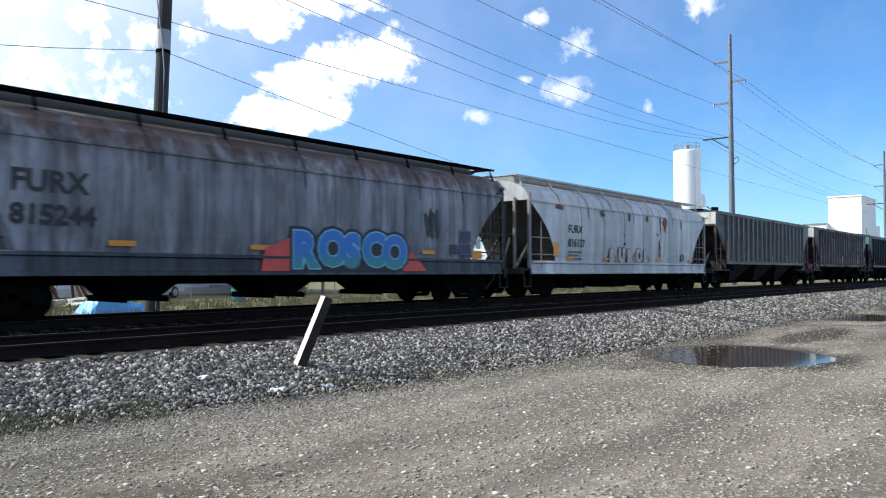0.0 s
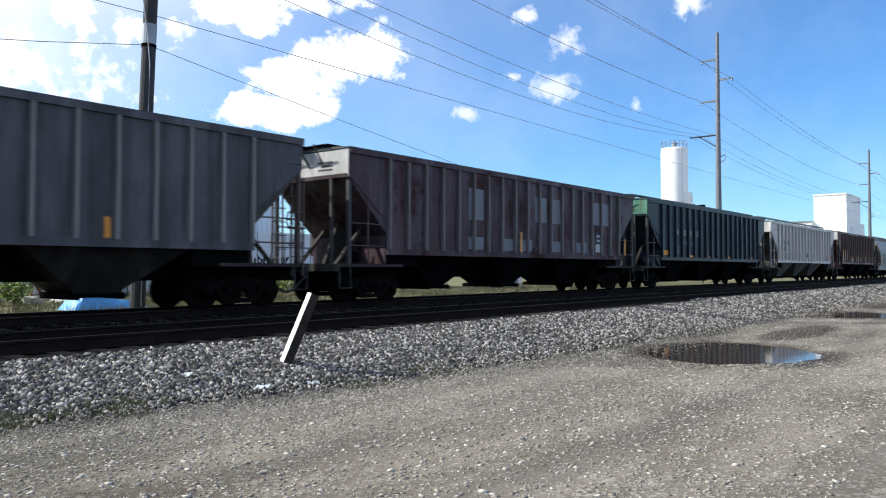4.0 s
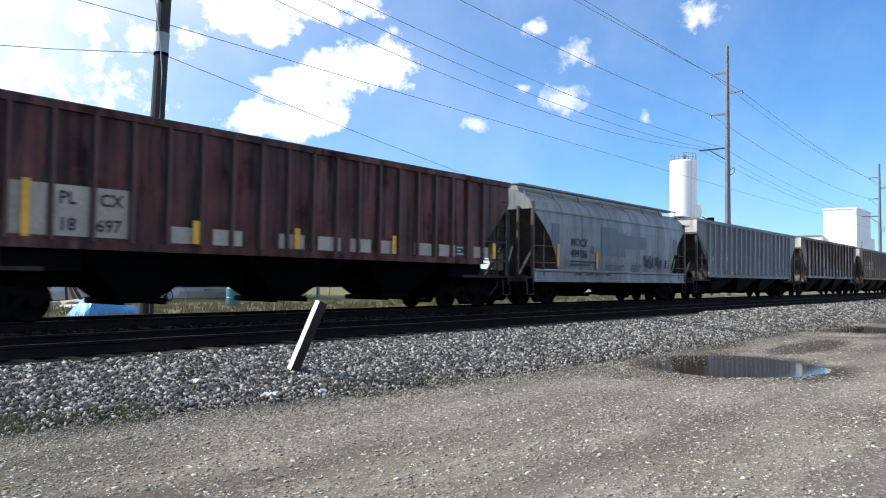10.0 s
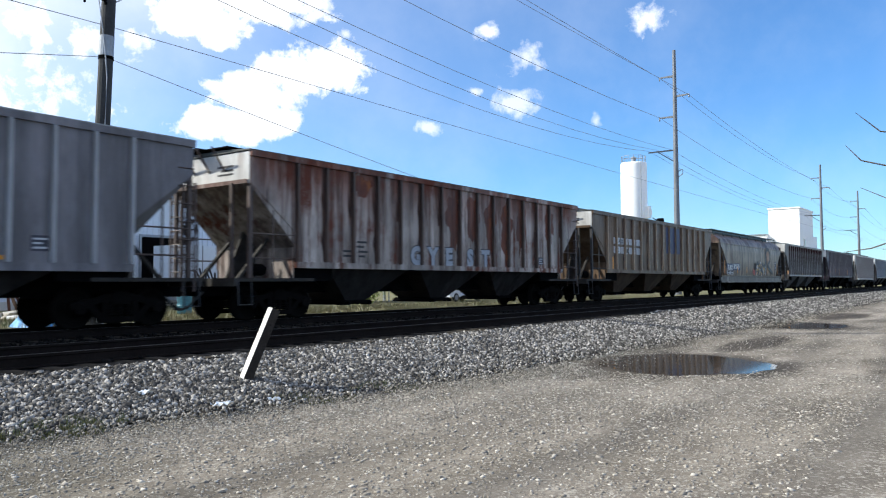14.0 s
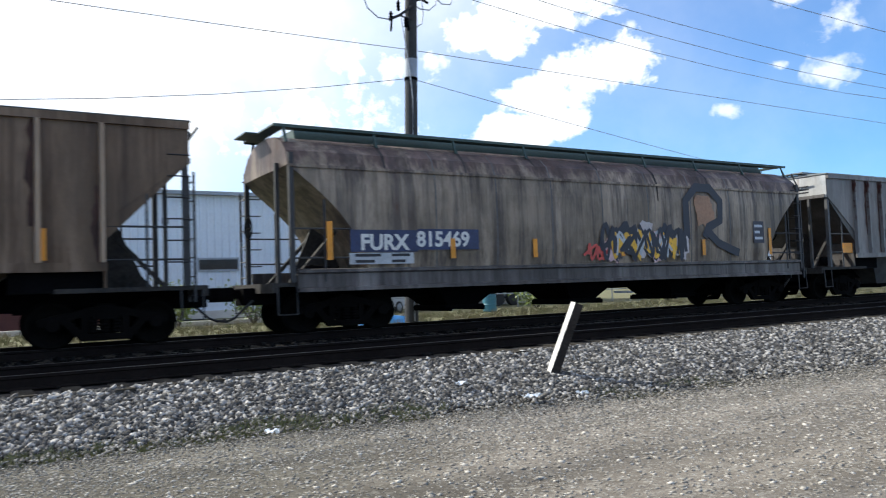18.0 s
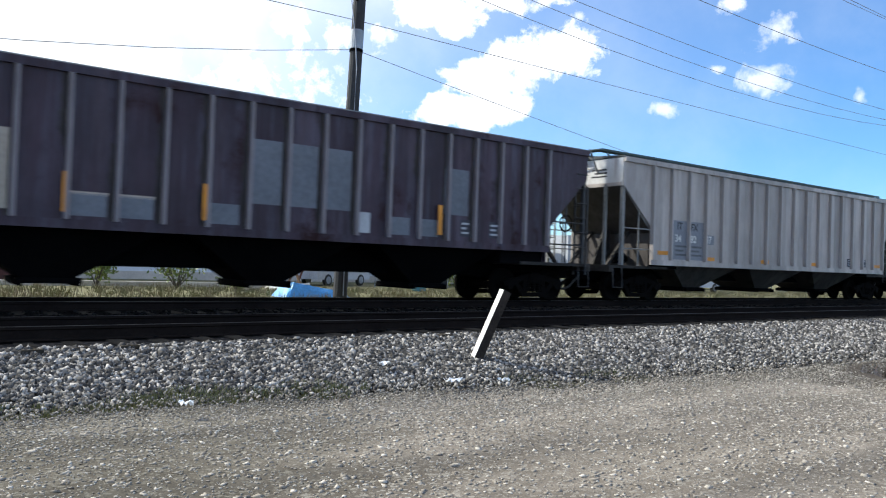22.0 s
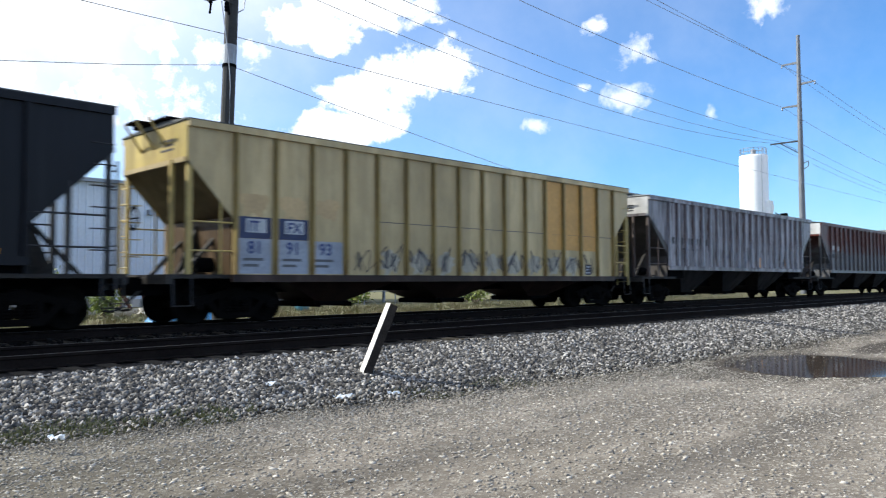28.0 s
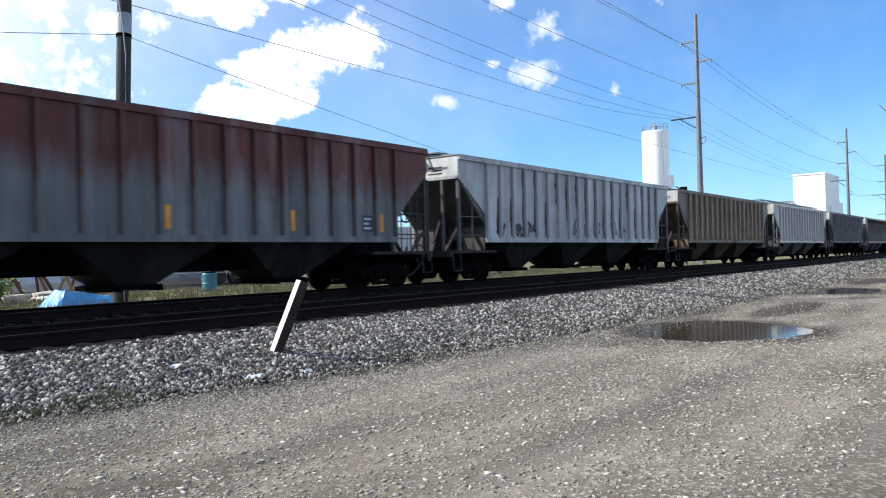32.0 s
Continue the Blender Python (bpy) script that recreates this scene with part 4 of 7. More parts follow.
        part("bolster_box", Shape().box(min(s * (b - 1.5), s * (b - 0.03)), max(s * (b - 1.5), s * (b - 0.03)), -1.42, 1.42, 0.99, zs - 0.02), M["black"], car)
    bays = p.get("bays", 3)
    span = 2 * (b - 1.15)
    for i in range(bays):
        x = -span / 2 + span * (i + 0.5) / bays
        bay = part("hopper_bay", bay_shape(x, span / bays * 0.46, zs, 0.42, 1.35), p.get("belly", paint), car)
        part("outlet_gate", GATE_ME, None, bay, "", (x, 0, 0.38))
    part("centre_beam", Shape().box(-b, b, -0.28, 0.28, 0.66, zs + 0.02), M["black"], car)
    add_ends(car, a, zt, zs, p.get("endpaint", paint), fit)
    add_trucks(car, a + 0.35 - 1.75)


def curved_hopper(car, a, p):
    """Rounded-side centre-flow covered hopper with a deep side sill."""
    paint, fit = p["paint"], p["fit"]
    half = [(1.50, 1.30), (1.545, 1.7), (1.57, 2.3), (1.57, 3.0), (1.53, 3.45), (1.40, 3.76), (1.15, 3.98), (0.75, 4.14), (0.35, 4.20)]
    ring = [(-y, z) for y, z in half] + [(y, z) for y, z in reversed(half)]
    n = len(ring)
    s = Shape()
    # rings of the shell: full section between the slope cuts, its lower edge lifted towards the ends
    stations = []
    for k in range(9):
        u = k / 8
        x = a - u * 1.75
        low = 3.45 - 1.45 * u - 0.7 * u ** 5
        stations.append((x, low))
    cuts = [(-x, low) for x, low in stations] + [(x, low) for x, low in reversed(stations)]
    for x, low in cuts:
        for y, z in ring:
            zz = max(z, low)
            yy = y if z >= low else math.copysign(float(np.interp(low, [q[1] for q in half], [q[0] for q in half])), y)
            s.v.append((x, yy, zz))
    m = len(cuts)
    s.f = [(j * n + i, j * n + i + 1, (j + 1) * n + i + 1, (j + 1) * n + i) for j in range(m - 1) for i in range(n - 1)]
    s.f += [(j * n, (j + 1) * n, (j + 1) * n + n - 1, j * n + n - 1) for j in range(m - 1)] + [tuple(range(n)), tuple((m - 1) * n + i for i in range(n))]
    body = s.mesh("body", paint)
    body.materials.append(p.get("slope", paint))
    # down-facing and low end faces take the slope material with shade painted in
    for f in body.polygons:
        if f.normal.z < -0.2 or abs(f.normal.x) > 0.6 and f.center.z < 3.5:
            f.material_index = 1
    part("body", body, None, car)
    k = max(5, int(2 * a / 2.1))
    for i in range(1, k):
        x = -a + 1.75 + i * (2 * a - 3.5) / k
        seam = Shape()
        for (y0, z0), (y1, z1) in zip(half, half[1:-2]):
            seam.add([(x - 0.02, -y0 - 0.004, z0), (x + 0.02, -y0 - 0.004, z0), (x + 0.02, -y1 - 0.004, z1 + 0.003), (x - 0.02, -y1 - 0.004, z1 + 0.003)], [(0, 1, 2, 3)])
        part("weld_seam", seam, p.get("seam", seam_dirt), car)
    # grime that has run down from the brackets of the roof walk
    k = max(3, int(2 * a / 1.9))
    r = random.Random(int(a * 977))
    for i in range(k + 1):
        x = -a + 0.1 + i * (2 * a - 0.2) / k + r.uniform(-0.05, 0.05)
        if abs(x) > a - 0.4:
            continue
        drip = Shape()
        low = r.choice((3, 4, 4, 5))
        rows = half[low:8]
        for q, (y0, z0) in enumerate(rows):
            w = 0.012 + 0.05 * (q + 1) / len(rows)
            drip.v += [(x - w, -y0 - 0.006, z0 + 0.004), (x + w * r.uniform(0.3, 1.2), -y0 - 0.006, z0 + 0.004)]
        drip.f = [(2 * q, 2 * q + 1, 2 * q + 3, 2 * q + 2) for q in range(len(rows) - 1)]
        part("grime_run", drip, p.get("drip", post_shade_grime), car)
    for y in (-1, 1):
        part("side_sill", Shape().prism([(y * 1.50, 0.86), (y * 1.60, 0.86), (y * 1.60, 0.93), (y * 1.54, 0.95), (y * 1.54, 1.22), (y * 1.60, 1.25), (y * 1.60, 1.31), (y * 1.48, 1.33)], "x", -a + 0.15, a - 0.15), p.get("sillpaint", paint), car)
        part("roof_band", Shape().box(-a + 0.02, a - 0.02, y * 1.555 - 0.015, y * 1.555 + 0.015, 3.40, 3.46), paint, car)
    part("hatch", Shape().prism([(-0.62, 4.15), (0.62, 4.15), (0.5, 4.39), (-0.5, 4.39)], "x", -a + 0.5, a - 0.5), p["roof"], car, "long trough hatch on the roof")
    add_roof_walk(car, a, 4.34, 0.85, p.get("walk", M["grating"]), 3.98)
    part("centre_beam", Shape().box(-a + 1.9, a - 1.9, -0.28, 0.28, 0.66, 1.34), M["black"], car)
    bays = p.get("bays", 3)
    span = 2 * (a - 2.7)
    for i in range(bays):
        x = -span / 2 + span * (i + 0.5) / bays
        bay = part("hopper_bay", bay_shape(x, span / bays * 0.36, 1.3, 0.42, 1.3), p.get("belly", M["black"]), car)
        part("outlet_gate", GATE_ME, None, bay, "", (x, 0, 0.38))
    add_ends(car, a, 4.3, 1.3, p.get("endpaint", paint), fit)
    add_trucks(car, a + 0.35 - 1.75)


def sign(car, body, x, z, size, material, y=-SIDE - 0.004, name="lettering", bold=0.008):
    me = letters(body, size * 1.4, bold)
    me.materials.clear()
    me.materials.append(material)
    ob = part(name, me, None, car, "", (x, y, z))
    ob.rotation_euler = (radians(90), 0, 0)
    return ob


def patch(car, x0, x1, z0, z1, material, y=-SIDE - 0.003, name="painted_panel", label=""):
    return part(name, Shape().box(x0, x1, y - 0.002, y + 0.002, z0, z1), material, car, label)


def stroke(car, pts, wide, material, y, name="graffiti_stroke"):
    """A flat sprayed line through points (x, z), one unbroken strip."""
    s = Shape()
    n = len(pts)
    for i, (x, z) in enumerate(pts):
        (x0, z0), (x1, z1) = pts[max(0, i - 1)], pts[min(n - 1, i + 1)]
        d = math.hypot(x1 - x0, z1 - z0) or 1
        nx, nz = -(z1 - z0) / d * wide / 2, (x1 - x0) / d * wide / 2
        s.v += [(x + nx, y - 0.0001 * i, z + nz), (x - nx, y - 0.0001 * i, z - nz)]
    s.f = [(2 * i, 2 * i + 1, 2 * i + 3, 2 * i + 2) for i in range(n - 1)]
    return part(name, s, material, car)


def scribble(car, x0, x1, z0, z1, n, wide, material, y, seed):
    """Sprayed tags that cannot be read: loops and zigzags."""
    r = random.Random(seed)
    for i in range(n):
        xc = x0 + (i + 0.5) * (x1 - x0) / n
        w, h = (x1 - x0) / n * 0.55, (z1 - z0) / 2
        zc = (z0 + z1) / 2
        knots = [(xc + w * r.uniform(-1, 1), zc + h * (r.uniform(0.35, 1) if k % 2 else r.uniform(-1, -0.3))) for k in range(r.randint(5, 8))]
        pts = []
        for k in range(len(knots) - 1):
            p0, p1, p2, p3 = knots[max(0, k - 1)], knots[k], knots[k + 1], knots[min(len(knots) - 1, k + 2)]
            for t in (0, 0.2, 0.4, 0.6, 0.8):
                pts.append(tuple(0.5 * (2 * b + (c - a) * t + (2 * a - 5 * b + 4 * c - d) * t * t + (3 * b - a - 3 * c + d) * t ** 3) for a, b, c, d in zip(p0, p1, p2, p3)))
        stroke(car, pts, wide, material, y)


def blot(car, x0, x1, z0, z1, material, y, seed, name="rust_patch"):
    """A ragged flat patch of stain, longer below where it has run down."""
    r = random.Random(seed)
    xc, zc, n = (x0 + x1) / 2, z0 + (z1 - z0) * 0.6, 22
    pts = []
    for i in range(n):
        a = 2 * math.pi * i / n
        k = r.uniform(0.62, 1.08) * (1.0 if math.sin(a) > -0.3 or i % 3 else 1.25)
        pts.append((xc + (x1 - x0) / 2 * k * math.cos(a), zc + (z1 - zc if math.sin(a) > 0 else zc - z0) * k * math.sin(a)))
    return part(name, Shape().add([(px, y, pz) for px, pz in pts], [tuple(range(n))]), material, car)


def placard(car, x, z, w=0.45, h=0.4, y=-SIDE - 0.006):
    """Consolidated data stencil: a dark square with pale bars."""
    board = part("data_stencil", Shape().box(x, x + w, y - 0.002, y + 0.002, z, z + h), M["dark_panel"], car)
    for i in range(3):
        part("stencil_bar", Shape().box(x + w * 0.12, x + w * (0.86 if i != 1 else 0.6), y - 0.004, y - 0.003, z + h * (0.16 + 0.28 * i), z + h * (0.28 + 0.28 * i)), M["white_panel"], board)


def small_print(car, x, z, w, rows, material, y=-SIDE - 0.004):
    for i in range(rows):
        part("stencil_line", Shape().box(x, x + w * (1 if i % 2 == 0 else 0.75), y - 0.001, y + 0.001, z - i * 0.13, z - i * 0.13 + 0.06), material, car)


platform_dark = plain("dark_end_platform", (0.035, 0.032, 0.030), 0.75, 0.0, 0.5, 4, 0.3, 0.2)
# dirt and the shade of the down-facing slopes mixed into one dark colour
slope_dirt_shade = car_paint("dirty_shaded_slope_sheet", rgb(84, 80, 78), rgb(56, 51, 48), 0.4, rgb(84, 66, 56), 0.15)
# darker copy for the slope that lies in the next car's shade
dark_slope = car_paint("shaded_slope_sheet", rgb(58, 54, 52), rgb(38, 34, 32), 0.4, rgb(60, 46, 40), 0.15)
dark_belly = car_paint("dark_hopper_bays", (0.030, 0.027, 0.027), (0.012, 0.011, 0.011), 0.6, (0.03, 0.018, 0.014), 0.4)
# pale end paint, set near white to stand for sunlight on the ends
pale_lit_end = car_paint("pale_sunlit_end_sheet", rgb(206, 206, 204), rgb(170, 166, 160), 0.35, rgb(120, 84, 60), 0.22, 1.6)
green_end = car_paint("pale_green_end_sheet", rgb(92, 136, 116), rgb(70, 96, 84), 0.5)
rust_grime = plain("rust_beside_posts", (0.050, 0.024, 0.018), 0.85, 0.0, 0.5, 5)
# painted shadow beside posts; also the colour of grime drips on round cars
post_shade_grime = plain("shade_and_grime_dark", (0.030, 0.025, 0.025), 0.8, 0.0, 0.5, 5)
seam_dirt = plain("seam_dirt", (0.10, 0.095, 0.095), 0.7, 0.0, 0.4, 4)
CP = car_paint


def fitmat(name, col):
    return plain(name, col, 0.6, 0.0, 0.35, 5)


black_fit = fitmat("black_fittings", (0.025, 0.025, 0.028))
# grey and white ladders set darker, the shade put into their colour
grey_fit = fitmat("grey_fittings", (0.06, 0.06, 0.062))
white_fit = fitmat("white_fittings", (0.20, 0.20, 0.195))
yellow_fit = fitmat("yellow_fittings", rgb(170, 150, 90))
brown_fit = fitmat("brown_fittings", (0.06, 0.04, 0.035))
roof_grey = plain("grey_roof", (0.22, 0.23, 0.23), 0.6, 0.0, 0.3, 3)
roof_dark = plain("dark_roof", (0.04, 0.045, 0.045), 0.6, 0.0, 0.3, 3)

KINDS = {
    "slate": dict(paint=CP("slate_blue_grime", rgb(146, 150, 160), (0.06, 0.06, 0.07), 0.62, rgb(120, 100, 92), 0.3, 0.4, upper=rgb(104, 84, 76), split=3.45, soft=0.35), fit=black_fit, roof=roof_dark, walk=M["black"], sillpaint=CP("slate_sill", rgb(105, 112, 125), (0.05, 0.05, 0.06), 0.5)),
    "white": dict(slope=slope_dirt_shade, paint=CP("white_car_paint", rgb(214, 218, 222), rgb(160, 160, 158), 0.3, rgb(120, 72, 44), 0.22, 0.9), fit=white_fit, roof=roof_grey, walk=plain("pale_walk", (0.4, 0.4, 0.38), 0.6)),
    "warm_grey": dict(slope=dark_slope, paint=CP("warm_grey_paint", rgb(138, 136, 146), rgb(92, 88, 94), 0.5, rgb(96, 84, 78), 0.3, 0.8), fit=brown_fit, roof=roof_dark, walk=M["black"], belly=dark_belly, ribpaint=CP("warm_grey_posts", rgb(146, 144, 142), rgb(90, 86, 84), 0.4)),
    "maroon": dict(post_rust_shade=post_shade_grime, paint=CP("faded_maroon_paint", rgb(92, 62, 74), rgb(128, 128, 142), 0.5, rgb(68, 38, 40), 0.55, 0.7), fit=black_fit, roof=roof_dark, walk=M["black"], belly=M["black"], ribpaint=CP("maroon_posts", rgb(126, 118, 118), rgb(80, 72, 74), 0.5)),
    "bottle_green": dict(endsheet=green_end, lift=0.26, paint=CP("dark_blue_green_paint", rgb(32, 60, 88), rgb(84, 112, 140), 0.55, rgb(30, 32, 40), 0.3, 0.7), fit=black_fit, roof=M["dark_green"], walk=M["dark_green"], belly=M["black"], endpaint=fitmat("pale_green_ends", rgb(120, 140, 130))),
    "pale": dict(slope=slope_dirt_shade, lift=0.34, paint=CP("pale_grey_paint", rgb(210, 202, 199), rgb(160, 158, 152), 0.35, rgb(150, 140, 126), 0.2, 0.8), fit=white_fit, roof=roof_grey, belly=CP("pale_belly", rgb(150, 148, 144), rgb(90, 84, 80), 0.6)),
    "rust_brown": dict(post_rust_shade=post_shade_grime, paint=CP("rust_brown_paint", rgb(120, 70, 62), rgb(44, 28, 32), 0.85, rgb(56, 30, 32), 0.5, 0.8), fit=black_fit, roof=roof_dark, walk=M["black"], belly=M["black"], endpaint=CP("cream_ends", rgb(190, 182, 170), rgb(110, 96, 86), 0.6), ribpaint=CP("rust_posts", rgb(112, 84, 78), rgb(70, 50, 50), 0.5)),
    "pale_blue": dict(paint=CP("pale_blue_white_paint", rgb(200, 205, 210), rgb(156, 160, 166), 0.45, rgb(140, 130, 124), 0.15, 0.5), fit=brown_fit, roof=roof_grey, slope=slope_dirt_shade),
    "mid_grey": dict(slope=slope_dirt_shade, paint=CP("mid_grey_paint", rgb(144, 141, 148), rgb(104, 104, 108), 0.45, rgb(112, 106, 102), 0.2, 0.8), fit=brown_fit, roof=roof_grey, belly=dark_belly, ribpaint=CP("grey_posts", rgb(168, 170, 174), rgb(110, 110, 112), 0.4)),
    "rust_stain": dict(post_rust_shade=rust_grime, paint=CP("rust_stained_paint", rgb(168, 158, 152), rgb(72, 54, 48), 0.75, rgb(96, 50, 36), 0.55, 0.45, upper=rgb(112, 66, 50), split=3.2, soft=0.9), fit=brown_fit, roof=roof_dark, walk=M["black"], belly=dark_belly, ribpaint=CP("stained_posts", rgb(112, 94, 86), rgb(58, 44, 40), 0.6)),
    "tan": dict(post_rust_shade=rust_grime, paint=CP("tan_brown_paint", rgb(142, 118, 96), rgb(86, 66, 54), 0.55, rgb(104, 78, 58), 0.4, 0.7), fit=black_fit, roof=roof_dark, walk=M["dark_green"], belly=CP("tan_belly", rgb(92, 78, 66), rgb(56, 46, 40), 0.6), ribpaint=CP("tan_posts", rgb(168, 146, 124), rgb(110, 90, 74), 0.5, rgb(120, 92, 70), 0.3)),
    "putty": dict(paint=CP("putty_grey_paint", rgb(164, 148, 130), rgb(84, 76, 74), 0.75, rgb(106, 84, 76), 0.35, 0.5, upper=rgb(112, 92, 88), split=3.5, soft=0.25), fit=black_fit, roof=M["dark_green"], walk=M["dark_green"], endpaint=fitmat("dull_green_ends", rgb(104, 116, 112)), sillpaint=CP("putty_sill", rgb(112, 106, 104), rgb(70, 62, 62), 0.6)),
    "light_grey": dict(post_rust_shade=rust_grime, slope=slope_dirt_shade, paint=CP("light_grey_paint", rgb(178, 171, 168), rgb(128, 128, 126), 0.4, rgb(104, 70, 64), 0.25, 1.2), fit=grey_fit, roof=roof_grey, belly=CP("grey_belly", rgb(128, 128, 128), rgb(84, 82, 82), 0.5), ribpaint=CP("rusty_posts", rgb(168, 166, 164), rgb(124, 104, 98), 0.5, rgb(88, 52, 46), 0.5, 2.2)),
    "plum": dict(post_rust_shade=post_shade_grime, paint=CP("plum_grey_paint", rgb(100, 82, 98), rgb(128, 126, 146), 0.55, rgb(72, 46, 48), 0.5, 0.7), fit=black_fit, roof=roof_grey, belly=M["black"], ribpaint=CP("plum_posts", rgb(140, 134, 138), rgb(92, 84, 88), 0.5)),
    "off_white": dict(inset=1.26, slope=slope_dirt_shade, lift=0.28, paint=CP("off_white_paint", rgb(198, 189, 184), rgb(150, 146, 138), 0.3, rgb(140, 130, 118), 0.15, 1.0), fit=white_fit, roof=roof_dark, walk=M["dark_green"], belly=CP("off_white_belly", rgb(140, 136, 130), rgb(80, 74, 72), 0.6)),
    "blue_grey": dict(slope=slope_dirt_shade, paint=CP("blue_grey_paint", rgb(136, 142, 156), rgb(104, 106, 116), 0.4, rgb(110, 108, 112), 0.2, 0.8), fit=brown_fit, roof=roof_dark, belly=dark_belly, ribpaint=CP("blue_grey_posts", rgb(160, 166, 178), rgb(110, 112, 120), 0.4)),
    "coal": dict(paint=CP("black_car_paint", rgb(36, 37, 58), rgb(62, 64, 84), 0.45, rgb(34, 32, 38), 0.3, 0.8), fit=black_fit, roof=roof_dark, walk=M["black"], belly=M["black"]),
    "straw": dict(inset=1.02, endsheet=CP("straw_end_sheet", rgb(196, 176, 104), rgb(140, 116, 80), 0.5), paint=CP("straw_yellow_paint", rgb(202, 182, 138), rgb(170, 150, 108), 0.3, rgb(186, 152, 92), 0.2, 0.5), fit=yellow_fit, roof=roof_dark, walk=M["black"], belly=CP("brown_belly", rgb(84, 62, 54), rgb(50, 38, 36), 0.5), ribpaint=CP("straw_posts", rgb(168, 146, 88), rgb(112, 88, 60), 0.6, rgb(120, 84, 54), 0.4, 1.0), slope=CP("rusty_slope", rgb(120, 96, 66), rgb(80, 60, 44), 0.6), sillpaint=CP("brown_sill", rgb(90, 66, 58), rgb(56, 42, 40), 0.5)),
    "streaked": dict(post_rust_shade=rust_grime, slope=slope_dirt_shade, paint=CP("rust_streaked_white", rgb(184, 180, 186), rgb(80, 66, 68), 0.8, rgb(84, 62, 62), 0.3, 0.8), fit=brown_fit, roof=roof_grey, belly=dark_belly, ribpaint=CP("streaked_posts", rgb(190, 190, 196), rgb(120, 104, 106), 0.7)),
    "red_oxide": dict(paint=CP("red_oxide_over_grey", rgb(134, 136, 140), rgb(100, 92, 92), 0.4, rgb(112, 62, 52), 0.3, 0.6, upper=rgb(118, 60, 50), split=2.75, soft=0.55), fit=black_fit, roof=roof_dark, belly=dark_belly, ribpaint=CP("oxide_posts", rgb(126, 120, 120), rgb(96, 80, 78), 0.5, rgb(110, 62, 52), 0.4, 0.8, upper=rgb(120, 66, 56), split=2.75, soft=0.4)),
    "mottled": dict(post_rust_shade=rust_grime, slope=slope_dirt_shade, paint=CP("chipped_white_paint", rgb(196, 198, 200), rgb(150, 146, 142), 0.4, rgb(92, 66, 58), 0.3, 1.3), fit=grey_fit, roof=roof_grey, belly=dark_belly),
}
# kind, shape, left and right roof end at the start, eaves, sill, posts, label
TRAIN = [
    ("slate", "c", 3.60, 20.28, 0, 0, 0, "grimy slate-blue round-sided covered hopper car with blue graffiti"),
    ("white", "c", 21.80, 37.82, 0, 0, 0, "white round-sided covered hopper car with rust streaks"),
    ("warm_grey", "r", 39.33, 56.90, 4.10, 1.45, 18, "warm grey ribbed covered hopper car"),
    ("maroon", "r", 58.50, 75.63, 4.12, 1.42, 18, "faded maroon ribbed hopper car with pale patches"),
    ("bottle_green", "r", 77.17, 94.72, 4.12, 1.45, 18, "dark blue-green ribbed covered hopper car"),
    ("pale", "r", 96.25, 113.83, 4.05, 1.48, 17, "pale grey ribbed covered hopper car with small tags"),
    ("rust_brown", "r", 115.37, 132.39, 4.12, 1.50, 18, "rust-brown ribbed hopper car with cream panels"),
    ("pale_blue", "c", 133.93, 147.47, 0, 0, 0, "short pale blue-white round-sided hopper car"),
    ("mid_grey", "r", 148.99, 166.50, 4.10, 1.28, 18, "mid grey ribbed covered hopper car"),
    ("rust_stain", "r", 168.09, 185.55, 4.14, 1.42, 14, "rust-stained ribbed hopper car with faded tags"),
    ("tan", "r", 187.07, 204.20, 4.10, 1.45, 14, "tan-brown ribbed hopper car with white number panels"),
    ("putty", "c", 206.15, 223.00, 0, 0, 0, "putty-grey round-sided hopper car with large dark graffiti"),
    ("light_grey", "r", 224.50, 241.65, 4.10, 1.45, 18, "light grey ribbed hopper car with rusty posts"),
    ("plum", "r", 243.30, 261.07, 4.14, 1.42, 18, "plum-grey ribbed hopper car with cream number panel"),
    ("off_white", "r", 262.59, 280.13, 4.18, 1.20, 17, "off-white ribbed covered hopper car"),
    ("blue_grey", "r", 281.67, 299.19, 4.12, 1.42, 19, "blue-grey ribbed covered hopper car"),
    ("coal", "r", 300.75, 318.10, 4.18, 1.30, 16, "black ribbed covered hopper car with white lettering panels"),
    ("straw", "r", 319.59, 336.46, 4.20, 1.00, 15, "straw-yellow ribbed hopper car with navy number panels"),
    ("streaked", "r", 337.96, 355.10, 4.10, 1.42, 20, "white ribbed hopper car with dark rust streaks"),
    ("red_oxide", "r", 356.70, 374.40, 4.08, 1.42, 18, "grey ribbed hopper car with red oxide rust"),
    ("mottled", "r", 376.0, 393.4, 4.08, 1.42, 18, "chipped white ribbed covered hopper car"),
    ("tan", "r", 394.9, 411.6, 4.05, 1.42, 16, "tan-brown ribbed covered hopper car"),
    ("pale", "r", 413.2, 430.4, 4.08, 1.42, 17, "pale grey ribbed covered hopper car"),
    ("plum", "r", 431.9, 449.2, 4.08, 1.42, 18, "plum-grey ribbed covered hopper car"),
    ("light_grey", "r", 450.7, 468.0, 4.08, 1.42, 17, "light grey ribbed covered hopper car"),
    ("warm_grey", "r", 469.5, 486.8, 4.08, 1.42, 18, "warm grey ribbed covered hopper car"),
    ("mid_grey", "r", 488.3, 505.6, 4.08, 1.42, 18, "mid grey ribbed covered hopper car"),
    ("rust_brown", "r", 507.1, 524.4, 4.08, 1.42, 18, "rust-brown ribbed covered hopper car"),
    ("white", "c", 525.9, 542.2, 0, 0, 0, "white round-sided covered hopper car"),
    ("blue_grey", "r", 543.7, 561.0, 4.08, 1.42, 18, "blue-grey ribbed covered hopper car"),
]
cars = []
